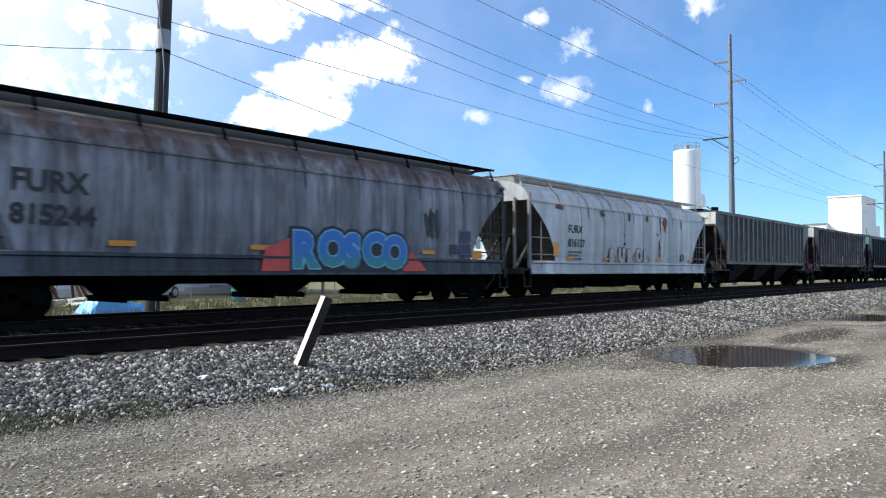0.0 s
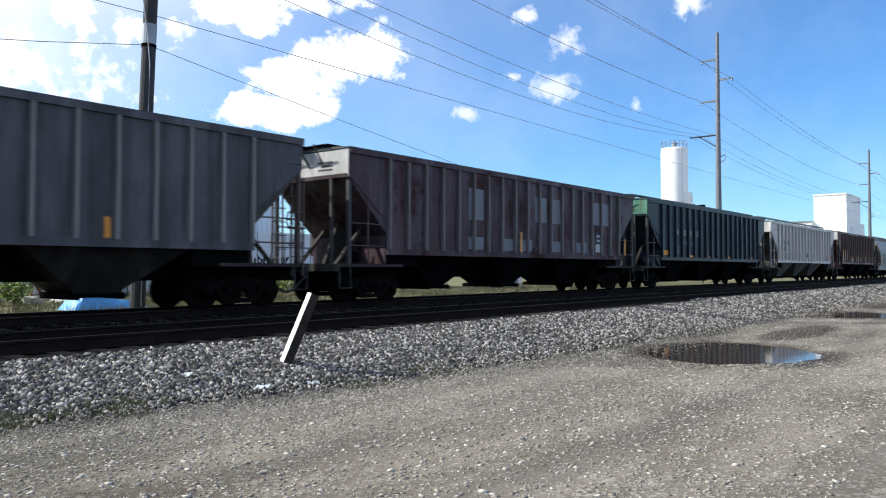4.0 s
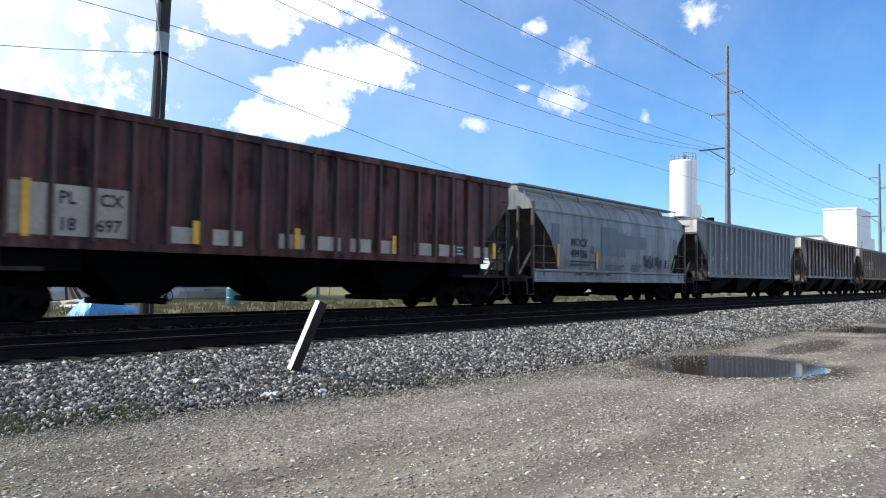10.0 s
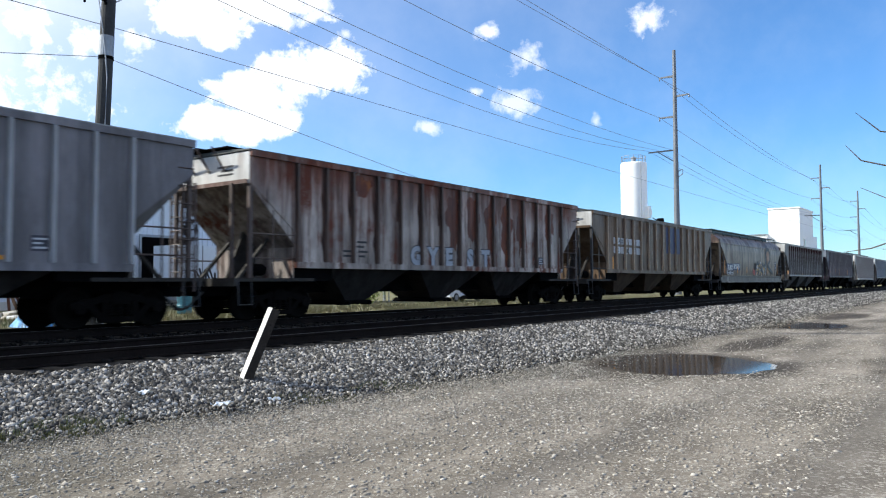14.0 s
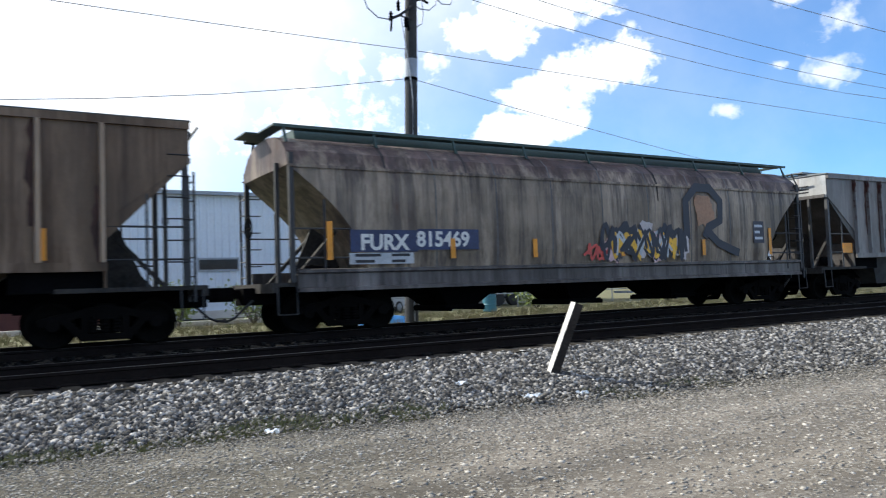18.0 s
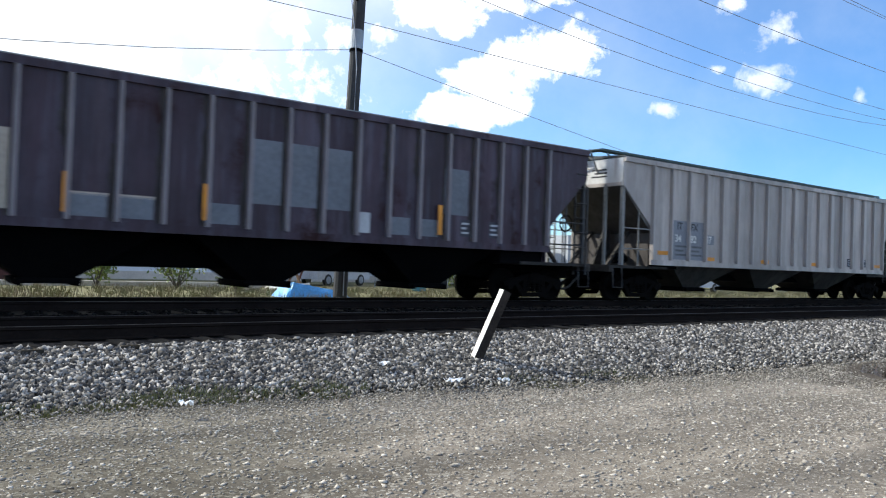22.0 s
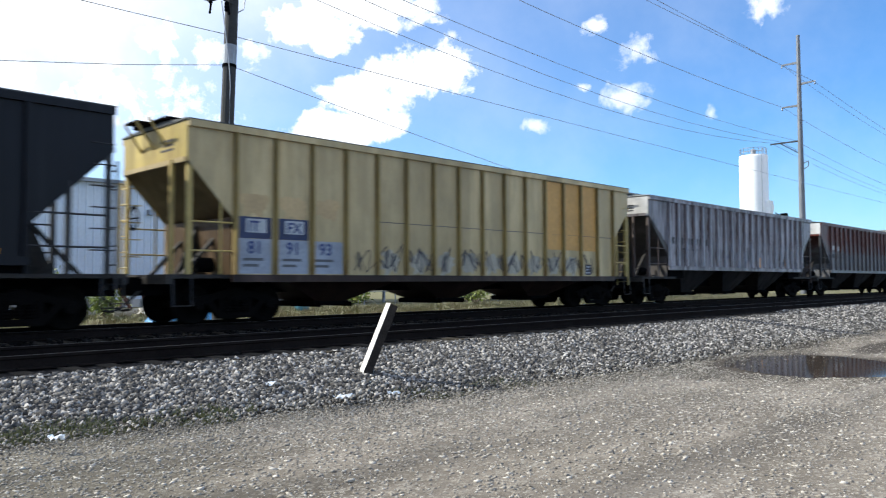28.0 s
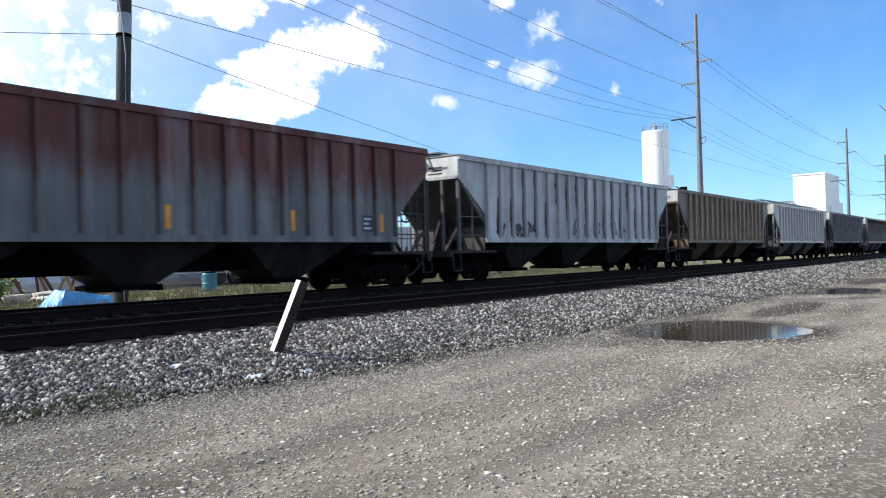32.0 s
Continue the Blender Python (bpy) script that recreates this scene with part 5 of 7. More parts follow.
for kind, form, left, right, top, sill, ribs, label in TRAIN:
    a = (right - left) / 2
    car = thing("hopper_car", label, "freight car", ((left + right) / 2, TRACK_Y, RAIL_Z), group="cars of the freight train")
    p = dict(KINDS[kind], top=top, sill=sill, ribs=ribs)
    if form == "r":
        ribbed_hopper(car, a, p)
    else:
        curved_hopper(car, a, dict(p, bays=2 if a < 7 else 3))
    cars.append((car, a))


def car_at(i, dl=0.0, dr=0.0):
    """The car and the left and right ends that its lettering is set from, in its own space."""
    car, a = cars[i]
    return car, -a + dl, a + dr

# ---- lettering, stripes and graffiti, car by car ----
K, W, GL = M["black_letter"], M["white_letter"], M["grey_letter"]
CY = -1.585                                    # just proud of the rounded sides
c, l, r = car_at(0)
sign(c, "FURX", r - 15.1, 2.42, 0.40, K, CY, bold=0.016)
sign(c, "815244", r - 15.1, 1.82, 0.37, K, CY, bold=0.016)
for i, (x, ch) in enumerate(zip((-8.78, -7.98, -7.12, -6.46, -5.72), "ROSCO")):
    for bold, mat, d, nm in ((0.185, "graf_dark", 0.010, "graffiti_outline"), (0.105, "graf_cyan", 0.014, "graffiti_highlight"), (0.075, "graf_blue", 0.018, "graffiti_letter")):
        sign(c, ch, r + x, 1.10 + 0.05 * (i % 2), 0.80, M[mat], CY - d - 0.0012 * i, nm, bold)
part("graffiti_ground", Shape().prism([(r - 8.85, 0.94), (r - 8.8, 1.8), (r - 7.9, 1.86), (r - 6.8, 1.78), (r - 5.4, 1.8), (r - 4.98, 1.55), (r - 4.92, 0.94)], "y", CY - 0.009, CY - 0.001), M["graf_dark"], c)
part("graffiti_flare", Shape().prism([(r - 9.7, 0.95), (r - 9.6, 1.5), (r - 8.9, 1.75), (r - 8.8, 0.95)], "y", CY - 0.006, CY - 0.003), M["graf_red"], c)
part("graffiti_flare", Shape().prism([(r - 5.1, 0.95), (r - 5.0, 1.65), (r - 4.4, 1.4), (r - 3.9, 0.95)], "y", CY - 0.006, CY - 0.003), M["graf_red"], c)
for x in (-13.3, -10.0, -4.1):
    patch(c, r + x, r + x + 0.55, 1.45, 1.56, M["orange"], CY, "reflector")
for z in (1.45, 1.85):
    patch(c, l + 14.30, l + 14.86, z, z + 0.36, M["grey_panel"], CY, "data_stencil")
    patch(c, l + 14.33, l + 14.83, z + 0.03, z + 0.33, M["navy"], CY - 0.005, "data_stencil")
patch(c, l + 13.85, l + 14.18, 1.48, 1.76, M["dark_panel"], CY, "data_stencil")
patch(c, l + 15.10, l + 15.35, 1.66, 1.98, M["white_panel"], CY, "data_stencil")
patch(c, l + 14.9, l + 15.42, 1.34, 1.60, M["orange"], CY - 0.004, "reflector")
scribble(c, l + 12.7, l + 13.3, 1.9, 2.8, 3, 0.09, M["graf_dark"], CY - 0.004, 14)
stroke(c, [(r - 3.7, 2.2), (r - 3.75, 2.7), (r - 3.5, 2.45), (r - 3.85, 2.4)], 0.04, K, CY - 0.01)

c, l, r = car_at(1, 0.00, 0.18)
sign(c, "FURX", r - 13.66, 2.40, 0.30, K, CY)
sign(c, "816127", r - 13.66, 1.88, 0.29, K, CY)
for i, ch in enumerate("SUROS"):
    sign(c, ch, r - 10.45 + 0.78 * i, 1.33 + 0.05 * (i % 2), 0.52, brown_fit, CY - 0.008, "graffiti_outline", 0.085)
    sign(c, ch, r - 10.45 + 0.78 * i, 1.33 + 0.05 * (i % 2), 0.52, M["graf_pale"], CY - 0.012, "graffiti_letter", 0.062)
for x, w in ((-13.8, 0.5), (-10.8, 0.6), (-6.0, 0.6), (-2.4, 0.5)):
    patch(c, r + x, r + x + w, 1.40, 1.50, M["orange"], CY, "reflector")
patch(c, l + 1.5, l + 1.85, 1.5, 2.0, M["orange"], CY, "reflector")
placard(c, r - 3.3, 1.45, 0.35, 0.3, CY)
for x, z in ((-9.1, 2.45), (-9.1, 2.1), (-10.9, 3.2), (-5.9, 2.6)):
    part("rivet_hole", Shape().lathe([(0.0, CY - 0.006), (0.06, CY - 0.006), (0.06, CY)], "y", 10, (r + x, 0, z)), K, c)
small_print(c, r - 13.7, 1.65, 1.0, 3, GL, CY)
rust_mark = plain("orange_rust", rgb(118, 82, 66), 0.85, 0, 0.5, 9)
l = -cars[1][1]
for x0, x1, z0, z1, n in ((10.85, 11.4, 2.75, 3.45, 1), (10.55, 10.7, 2.7, 3.42, 2), (12.9, 13.05, 2.9, 3.42, 3), (10.42, 10.6, 1.6, 2.4, 4), (7.45, 7.65, 3.0, 3.42, 5), (5.0, 5.3, 3.1, 3.42, 6), (9.1, 9.4, 3.1, 3.42, 7), (1.6, 2.3, 3.2, 3.42, 8)):
    blot(c, l + x0, l + x1, z0, z1, rust_mark, CY + 0.004 - 0.001 * n, n)
for x0, x1, n in ((8.6, 9.6, 9), (7.2, 8.5, 10), (5.9, 7.1, 11)):
    blot(c, l + x0, l + x1, 1.32, 1.62, M["graf_tan"], CY - 0.002, n, "graffiti_ground")

c, l, r = car_at(2)
for ch, x, z in (("FU", 2.45, 2.50), ("RX", 3.2, 2.53), ("82", 2.42, 1.97), ("40", 3.2, 1.99), ("74", 4.15, 2.02)):
    sign(c, ch, l + x, z, 0.30, K)
patch(c, l + 1.42, l + 1.56, 1.55, 2.6, M["orange"], -SIDE - 0.082, "reflector")
for x in (3.86, 6.5, 9.4, 12.6):
    patch(c, l + x, l + x + 0.12, 1.53, 1.95, M["orange"], -SIDE - 0.004, "reflector")
scribble(c, l + 9.2, l + 10.3, 1.6, 2.2, 2, 0.04, K, -SIDE - 0.006, 8)
scribble(c, l + 0.4, l + 1.3, 3.3, 3.8, 3, 0.035, K, -SIDE - 0.006, 9)

c, l, r = car_at(3, -0.20, -0.03)
for x, z0, z1 in ((5.4, 2.5, 3.5), (9.3, 2.6, 3.5), (10.3, 2.6, 3.5), (13.4, 2.7, 3.6), (14.3, 2.7, 3.6)):
    patch(c, l + x, l + x + 0.8, z0, z1, M["grey_panel"])
for x in (5.4, 7.3, 8.3, 10.4, 12.3):
    patch(c, l + x, l + x + 0.8, 1.55, 1.95, M["grey_panel"])
for x in (8.25, 16.3):
    patch(c, l + x, l + x + 0.1, 1.5, 2.2, M["orange"], -SIDE - 0.082, "reflector")
placard(c, r - 3.4, 1.75, 0.5, 0.65)
patch(c, r - 3.45, r - 2.85, 1.6, 1.9, M["white_panel"], -SIDE - 0.01)

c, l, r = car_at(4, 0.03, 0.28)
for ch, x in (("A", 3.3), ("O", 4.2), ("K", 5.05), ("X", 5.9)):
    sign(c, ch, l + x, 2.6, 0.28, M["cream_panel"])
small_print(c, l + 4.0, 2.25, 1.9, 2, GL)
small_print(c, l + 3.2, 1.95, 0.6, 3, GL)
for k, x in enumerate((11.9, 12.75, 13.65, 14.5)):
    blot(c, l + x, l + x + 0.5 - 0.1 * (k % 2), 1.55 + 0.2 * (k % 2), 3.9, M["scuff"], -SIDE - 0.004, 130 + k, "scuff")
patch(c, l + 1.6, l + 2.25, 1.6, 1.82, M["orange"], -SIDE - 0.004, "reflector")
for x in (5.0, 7.7, 10.5, 14.8):
    patch(c, l + x, l + x + 0.5, 1.53, 1.63, M["orange"], -SIDE - 0.004, "reflector")

c, l, r = car_at(5, 0.35, 0.17)
for ch, x, z in (("XT", 2.5, 2.63), ("RX", 3.4, 2.66), ("811", 2.5, 2.18)):
    sign(c, ch, l + x, z, 0.26, K)
scribble(c, l + 8.4, l + 9.4, 1.7, 2.15, 3, 0.05, K, -SIDE - 0.006, 12)
scribble(c, l + 9.9, l + 10.5, 1.8, 2.1, 2, 0.05, K, -SIDE - 0.006, 13)
for x, z0, z1 in ((1.7, 1.6, 2.5), (5.4, 1.65, 2.1), (7.5, 1.65, 2.1), (12.4, 1.65, 2.2), (15.4, 1.65, 2.4)):
    patch(c, l + x, l + x + 0.14, z0, z1, M["orange"], -SIDE - 0.004, "reflector")
for x in (2.5, 3.4, 4.4):
    small_print(c, l + x, 1.9, 0.6, 3, GL)
placard(c, r - 3.4, 1.65, 0.7, 0.3)

c, l, r = car_at(6, 0.13, 0.81)
l0 = -cars[6][1]
for x in (1.56, 2.34, 3.12):
    patch(c, l0 + x, l0 + x + 0.66, 1.64, 2.6, M["cream_panel"])
for ch, x, z in (("PL", 2.42, 2.25), ("CX", 3.19, 2.25), ("18", 2.42, 1.75), ("697", 3.14, 1.75)):
    sign(c, ch, l0 + x, z, 0.24, K, -SIDE - 0.01)
for x in (4.6, 5.6, 7.4, 8.6, 9.7, 10.8, 12.2, 13.3, 15.0):
    patch(c, l + x, l + x + 0.75, 1.6, 1.95, M["cream_panel"])
patch(c, l + 1.62, l + 1.76, 1.6, 2.65, M["yellow"], -SIDE - 0.082, "reflector")
for x in (5.05, 7.8, 11.2, 15.9):
    patch(c, l + x, l + x + 0.16, 1.6, 2.1, M["yellow"], -SIDE - 0.082, "reflector")
placard(c, r - 3.6, 1.62, 0.4, 0.35)

c, l, r = car_at(7, 0.77, 0.23)
sign(c, "MOCX", l + 1.80, 2.24, 0.30, K, CY)
sign(c, "499156", l + 1.80, 1.80, 0.30, K, CY)
for x0, x1, z0, z1 in ((3.30, 3.56, 1.98, 2.0), (3.30, 3.56, 2.24, 2.26), (3.30, 3.32, 2.0, 2.24), (3.54, 3.56, 2.0, 2.24), (3.40, 3.46, 2.06, 2.18)):
    patch(c, l + x0, l + x1, z0, z1, GL, CY, "stencil_line")
small_print(c, l + 1.8, 1.62, 1.95, 2, K, CY)
small_print(c, l + 4.6, 1.52, 1.6, 2, GL, CY)
small_print(c, l + 7.0, 1.55, 0.9, 3, GL, CY)
faded = plain("faded_blue_grey_repaint", (0.10, 0.115, 0.15), 0.5, 0, 0.25, 1.5)
for x0, x1, z0, z1 in ((0.45, 0.95, 2.2, 3.0), (4.2, 5.6, 1.95, 3.1), (5.62, 6.3, 1.95, 2.9), (6.3, 8.35, 2.3, 2.85), (11.3, 11.75, 2.2, 2.9)):
    patch(c, l + x0, l + x1, z0, z1, faded, CY)
scribble(c, l + 8.1, l + 10.0, 1.4, 2.1, 5, 0.06, K, CY - 0.004, 21)
scribble(c, l + 1.9, l + 5.0, 1.12, 1.22, 4, 0.03, K, -1.606, 22)
for x, z0, z1 in ((0.80, 1.45, 2.25), (3.75, 1.40, 2.05)):
    patch(c, l + x, l + x + 0.16, z0, z1, M["orange"], CY - 0.004, "reflector")
placard(c, l + 10.4, 1.55, 0.35, 0.35, CY)

c, l, r = car_at(8, 0.11, -0.05)
for ch, x, z, m in (("IT", -15.35, 2.32, K), ("FX", -14.36, 2.34, K), ("34", -15.35, 2.05, W), ("82", -14.32, 2.06, W), ("27", -13.45, 2.06, W)):
    sign(c, ch, r + x, z, 0.23, m)
for x in (-12.6, -9.4, -6.2, -4.3):
    patch(c, r + x, r + x + 0.5, 1.38, 1.46, M["orange"], -SIDE - 0.004, "reflector")
placard(c, r - 3.45, 1.55, 0.35, 0.3)
for x in (-15.2, -14.3, -13.3):
    small_print(c, r + x, 1.75, 0.6, 2, GL)

c, l, r = car_at(9, 0.21, 0.05)
deep_rust = car_paint("deep_rust_stain", rgb(96, 50, 34), rgb(52, 28, 24), 0.7, rgb(130, 78, 44), 0.5, 1.1)
for k, (x0, x1, z0, z1) in enumerate(((7.75, 8.75, 2.0, 4.0), (8.9, 9.85, 2.2, 4.0), (10.0, 10.9, 1.7, 4.0), (11.1, 12.0, 1.6, 3.9), (12.2, 13.0, 1.9, 4.0), (3.3, 4.2, 3.3, 4.0), (14.4, 15.2, 2.4, 4.0))):
    blot(c, l + x0, l + x1, z0, z1, deep_rust, -SIDE - 0.003, 140 + k)
for x, ch in ((5.95, "G"), (6.85, "Y"), (7.75, "E"), (9.0, "S"), (9.9, "T")):
    sign(c, ch, l + x, 1.52, 0.52, M["graf_dark"], -SIDE - 0.006, "graffiti_outline", 0.075)
    sign(c, ch, l + x, 1.52, 0.52, M["pale_patch"], -SIDE - 0.010, "graffiti_letter", 0.045)
for x, z in ((3.55, 2.05), (3.0, 1.78), (3.6, 1.78)):
    small_print(c, l + x, z, 0.4, 2, K)
placard(c, r - 3.4, 1.6, 0.35, 0.3)

c, l, r = car_at(10, -0.17, -0.10)
for x in (-14.75, -13.9, -12.95, -12.0):
    patch(c, r + x, r + x + 0.78, 2.72, 3.02, M["white_panel"])
    patch(c, r + x, r + x + 0.78, 2.28, 2.6, M["white_panel"])
sign(c, "AEX", r - 14.2, 2.76, 0.2, K, -SIDE - 0.01)
sign(c, "210", r - 14.6, 2.33, 0.2, K, -SIDE - 0.01)
sign(c, "502", r - 13.4, 2.33, 0.2, K, -SIDE - 0.01)
patch(c, l + 9.34, l + 11.52, 2.46, 3.88, M["navy"])
for i in (8, 9):
    x = -(cars[10][1] - 1.5) + i * (2 * cars[10][1] - 3.0) / 14
    patch(c, x - 0.036, x + 0.036, 2.46, 3.86, M["navy"], -SIDE - 0.103)
stroke(c, [(l + 7.35, 3.85), (l + 7.3, 2.9), (l + 7.4, 1.6)], 0.05, M["cream_panel"], -SIDE - 0.004, "scrape")
stroke(c, [(l + 7.75, 3.8), (l + 7.8, 2.8), (l + 7.85, 1.55)], 0.06, M["cream_panel"], -SIDE - 0.004, "scrape")
for x in (-14.9, -9.5, -2.4):
    patch(c, r + x, r + x + 0.12, 1.55, 2.1, M["orange"], -SIDE - 0.004, "reflector")

c, l, r = car_at(11, -0.45, 0.0)
patch(c, l + 1.75, l + 3.36, 1.66, 2.13, M["navy"], CY)
patch(c, l + 3.36, l + 4.98, 1.70, 2.16, M["navy"], CY)
sign(c, "FURX", l + 1.97, 1.71, 0.33, W, CY - 0.01, bold=0.016)
sign(c, "815469", l + 3.33, 1.78, 0.33, W, CY - 0.01, bold=0.014)
patch(c, l + 1.72, l + 3.25, 1.40, 1.64, M["white_panel"], CY)
small_print(c, l + 1.85, 1.56, 0.6, 2, K, CY - 0.006)
small_print(c, l + 2.7, 1.56, 0.45, 2, K, CY - 0.006)
hexa = [(12.0, 1.95), (12.0, 3.05), (12.42, 3.42), (13.0, 3.42), (13.45, 3.05), (13.42, 2.5), (12.9, 2.3), (12.75, 2.0)]
stroke(c, [(l + x, z) for x, z in hexa], 0.26, M["graf_dark"], CY - 0.006)
stroke(c, [(l + 12.8, 2.25), (l + 13.3, 1.85), (l + 14.2, 1.55)], 0.24, M["graf_dark"], CY - 0.007)
for k, (x0, x1, z0, z1, mt) in enumerate(((8.75, 9.5, 1.35, 2.0, "graf_pink"), (9.2, 10.1, 1.4, 2.4, "graf_dark"), (9.9, 10.8, 1.35, 2.45, "graf_pale"), (10.5, 11.2, 1.35, 2.2, "graf_pink"), (10.9, 11.5, 1.5, 2.45, "graf_dark"), (11.3, 12.1, 1.4, 2.1, "graf_pale"))):
    blot(c, l + x0, l + x1, z0, z1, M[mt], CY - 0.004 - 0.001 * k, 150 + k, "graffiti_ground")
scribble(c, l + 8.8, l + 11.9, 1.36, 2.35, 5, 0.12, M["graf_dark"], CY - 0.011, 41)
scribble(c, l + 9.1, l + 11.7, 1.40, 2.2, 5, 0.10, M["yellow"], CY - 0.013, 44)
scribble(c, l + 9.3, l + 11.6, 1.45, 2.2, 4, 0.07, M["white_panel"], CY - 0.018, 42)
scribble(c, l + 8.6, l + 12.0, 1.36, 2.3, 5, 0.09, M["graf_dark"], CY - 0.022, 45)
blot(c, l + 12.2, l + 13.25, 2.3, 3.25, M["graf_ochre"], CY - 0.003, 160, "graffiti_ground")
scribble(c, l + 8.0, l + 9.2, 1.4, 1.9, 2, 0.07, M["graf_red"], CY - 0.005, 43)
for x in (1.22, 4.2, 6.55, 9.45, 12.6, 15.6):
    patch(c, l + x, l + x + 0.13, 1.5, 2.3 if x in (1.22, 15.6) else 1.95, M["orange"], CY - 0.012, "reflector")
placard(c, r - 2.4, 1.85, 0.5, 0.65, CY)

c, l, r = car_at(12, -0.05, -0.46)
l0 = -cars[12][1]
for ch, x, z in (("F", 3.06, 2.56), ("U", 3.38, 2.57), ("RX", 3.70, 2.58), ("82", 3.0, 2.04), ("90", 3.78, 2.05), ("29", 4.6, 2.06)):
    sign(c, ch, l0 + x, z, 0.30, K, bold=0.014)
for x in (-16.0, -12.9, -10.3, -7.4, -4.8, -1.9):
    patch(c, r + x, r + x + 0.55, 1.52, 1.62 if x > -15 else 1.85, M["orange"], -SIDE - 0.004, "reflector")
placard(c, r - 5.7, 1.65, 0.6, 0.35)
placard(c, r - 3.7, 1.65, 0.4, 0.3)

c, l, r = car_at(13, -0.22, -0.17)
POSTS = [1.72 + i * 0.811 for i in range(19)]
for i in (0, 1, 2):
    patch(c, l + POSTS[i] + 0.05, l + POSTS[i + 1] - 0.05, 1.60, 2.95, M["cream_panel"])
for ch, x, z in (("FU", 1.82, 2.28), ("RX", 2.66, 2.30), ("82", 1.82, 1.72), ("90", 2.65, 1.72), ("21", 3.46, 1.73)):
    sign(c, ch, l + x, z, 0.36, M["black_letter"], -SIDE - 0.01, bold=0.012)
patch(c, l + 3.56, l + 3.88, 2.2, 2.42, M["black_letter"], -SIDE - 0.011)
for i, z0, z1 in ((8, 2.0, 3.3), (9, 2.0, 3.3), (10, 2.0, 3.3), (14, 2.1, 3.2)):
    patch(c, l + POSTS[i] + 0.05, l + POSTS[i + 1] - 0.05, z0, z1, M["grey_panel"])
patch(c, l + 0.75, l + 1.62, 3.1, 3.75, M["grey_panel"])
for i in (4, 5):
    patch(c, l + POSTS[i] + 0.1, l + POSTS[i + 1] - 0.1, 1.92, 1.98, M["cream_panel"])
for x in (5.06, 5.87, 7.5, 11.55, 12.36):
    patch(c, l + x, l + x + 0.6, 1.55, 1.95, M["grey_panel"])
patch(c, l + 10.7, l + 11.1, 1.55, 2.0, M["white_panel"])
for x in (1.66, 4.92, 7.35, 12.9):
    patch(c, l + x, l + x + 0.12, 1.6, 2.3, M["orange"], -SIDE - 0.082, "reflector")
placard(c, r - 4.2, 1.6, 0.3, 0.4)
placard(c, r - 3.3, 1.6, 0.4, 0.4)

c, l, r = car_at(14, 0.01, 0.37)
for x0, x1, z1 in ((2.28, 3.02, 2.5), (3.10, 3.86, 2.5), (3.95, 4.45, 2.12)):
    patch(c, l + x0, l + x1, 1.3 if x0 < 3.9 else 1.82, z1, M["grey_patch"], -SIDE - 0.002)
for ch, x, z, m in (("IT", 2.52, 2.23, K), ("FX", 3.2, 2.22, K), ("34", 2.43, 1.85, W), ("82", 3.2, 1.85, W), ("47", 4.0, 1.87, W)):
    sign(c, ch, l + x, z, 0.22, m)
for x, z0, w in ((1.6, 1.42, 0.5), (4.0, 1.30, 0.5), (7.2, 1.30, 0.5), (10.6, 1.30, 0.5), (15.6, 1.35, 0.5)):
    patch(c, l + x, l + x + w, z0, z0 + 0.12, M["orange"], -SIDE - 0.004, "reflector")
for x in (2.45, 3.25):
    small_print(c, l + x, 1.68, 0.55, 3, GL)
placard(c, r - 4.6, 1.35, 0.35, 0.3)
placard(c, r - 3.4, 1.35, 0.35, 0.3)

c, l, r = car_at(15, 0.43, -0.29)
for ch, x in (("IT", 2.70), ("FX", 3.52)):
    patch(c, l + x - 0.14, l + x + 0.42, 2.62, 2.96, M["grey_panel"])
    sign(c, ch, l + x, 2.68, 0.27, K, -SIDE - 0.009)
for ch, x in (("348", 2.60), ("225", 3.45)):
    sign(c, ch, l + x, 2.27, 0.25, W)
for x in (2.75, 3.5):
    small_print(c, l + x, 1.85, 0.42, 2, K)
scribble(c, l + 13.0, l + 14.6, 1.6, 2.1, 3, 0.06, M["graf_dark"], -SIDE - 0.006, 51)
for x in (2.0, 5.1, 8.2, 11.4, 15.0):
    patch(c, l + x, l + x + 0.4, 1.5, 1.6, M["orange"], -SIDE - 0.004, "reflector")

c, l, r = car_at(16, -0.55, -0.10)
for i, x in enumerate((2.5, 3.7)):
    patch(c, l + x, l + x + 0.85, 2.35, 2.75, M["white_panel"])
    patch(c, l + x, l + x + 0.85, 1.80, 2.15, M["white_panel"])
placard(c, r - 5.2, 1.55, 0.5, 0.55)
placard(c, r - 4.2, 1.55, 0.5, 0.55)
for x in (1.6, 6.0, 10.0, 15.6):
    patch(c, l + x, l + x + 0.4, 1.38, 1.5, M["orange"], -SIDE - 0.004, "reflector")

c, l, r = car_at(17, -0.09, 0.14)
l = -cars[17][1]
for x, ch in ((1.11, "IT"), (2.09, "FX")):
    patch(c, l + x, l + x + 0.85, 1.84, 2.31, M["navy"])
    patch(c, l + x + 0.22, l + x + 0.72, 1.97, 2.27, M["white_panel"], -SIDE - 0.008)
    sign(c, ch, l + x + 0.27, 2.0, 0.23, M["blue_letter"], -SIDE - 0.013)
for x in (1.11, 2.09, 3.08):
    patch(c, l + x, l + x + 0.85, 1.08, 1.835, M["pale_patch"])
for ch, x in (("81", 1.36), ("91", 2.34), ("93", 3.24)):
    sign(c, ch, l + x, 1.52, 0.27, M["blue_letter"], -SIDE - 0.009)
    small_print(c, l + x - 0.1, 1.36, 0.5, 2, GL, -SIDE - 0.009)
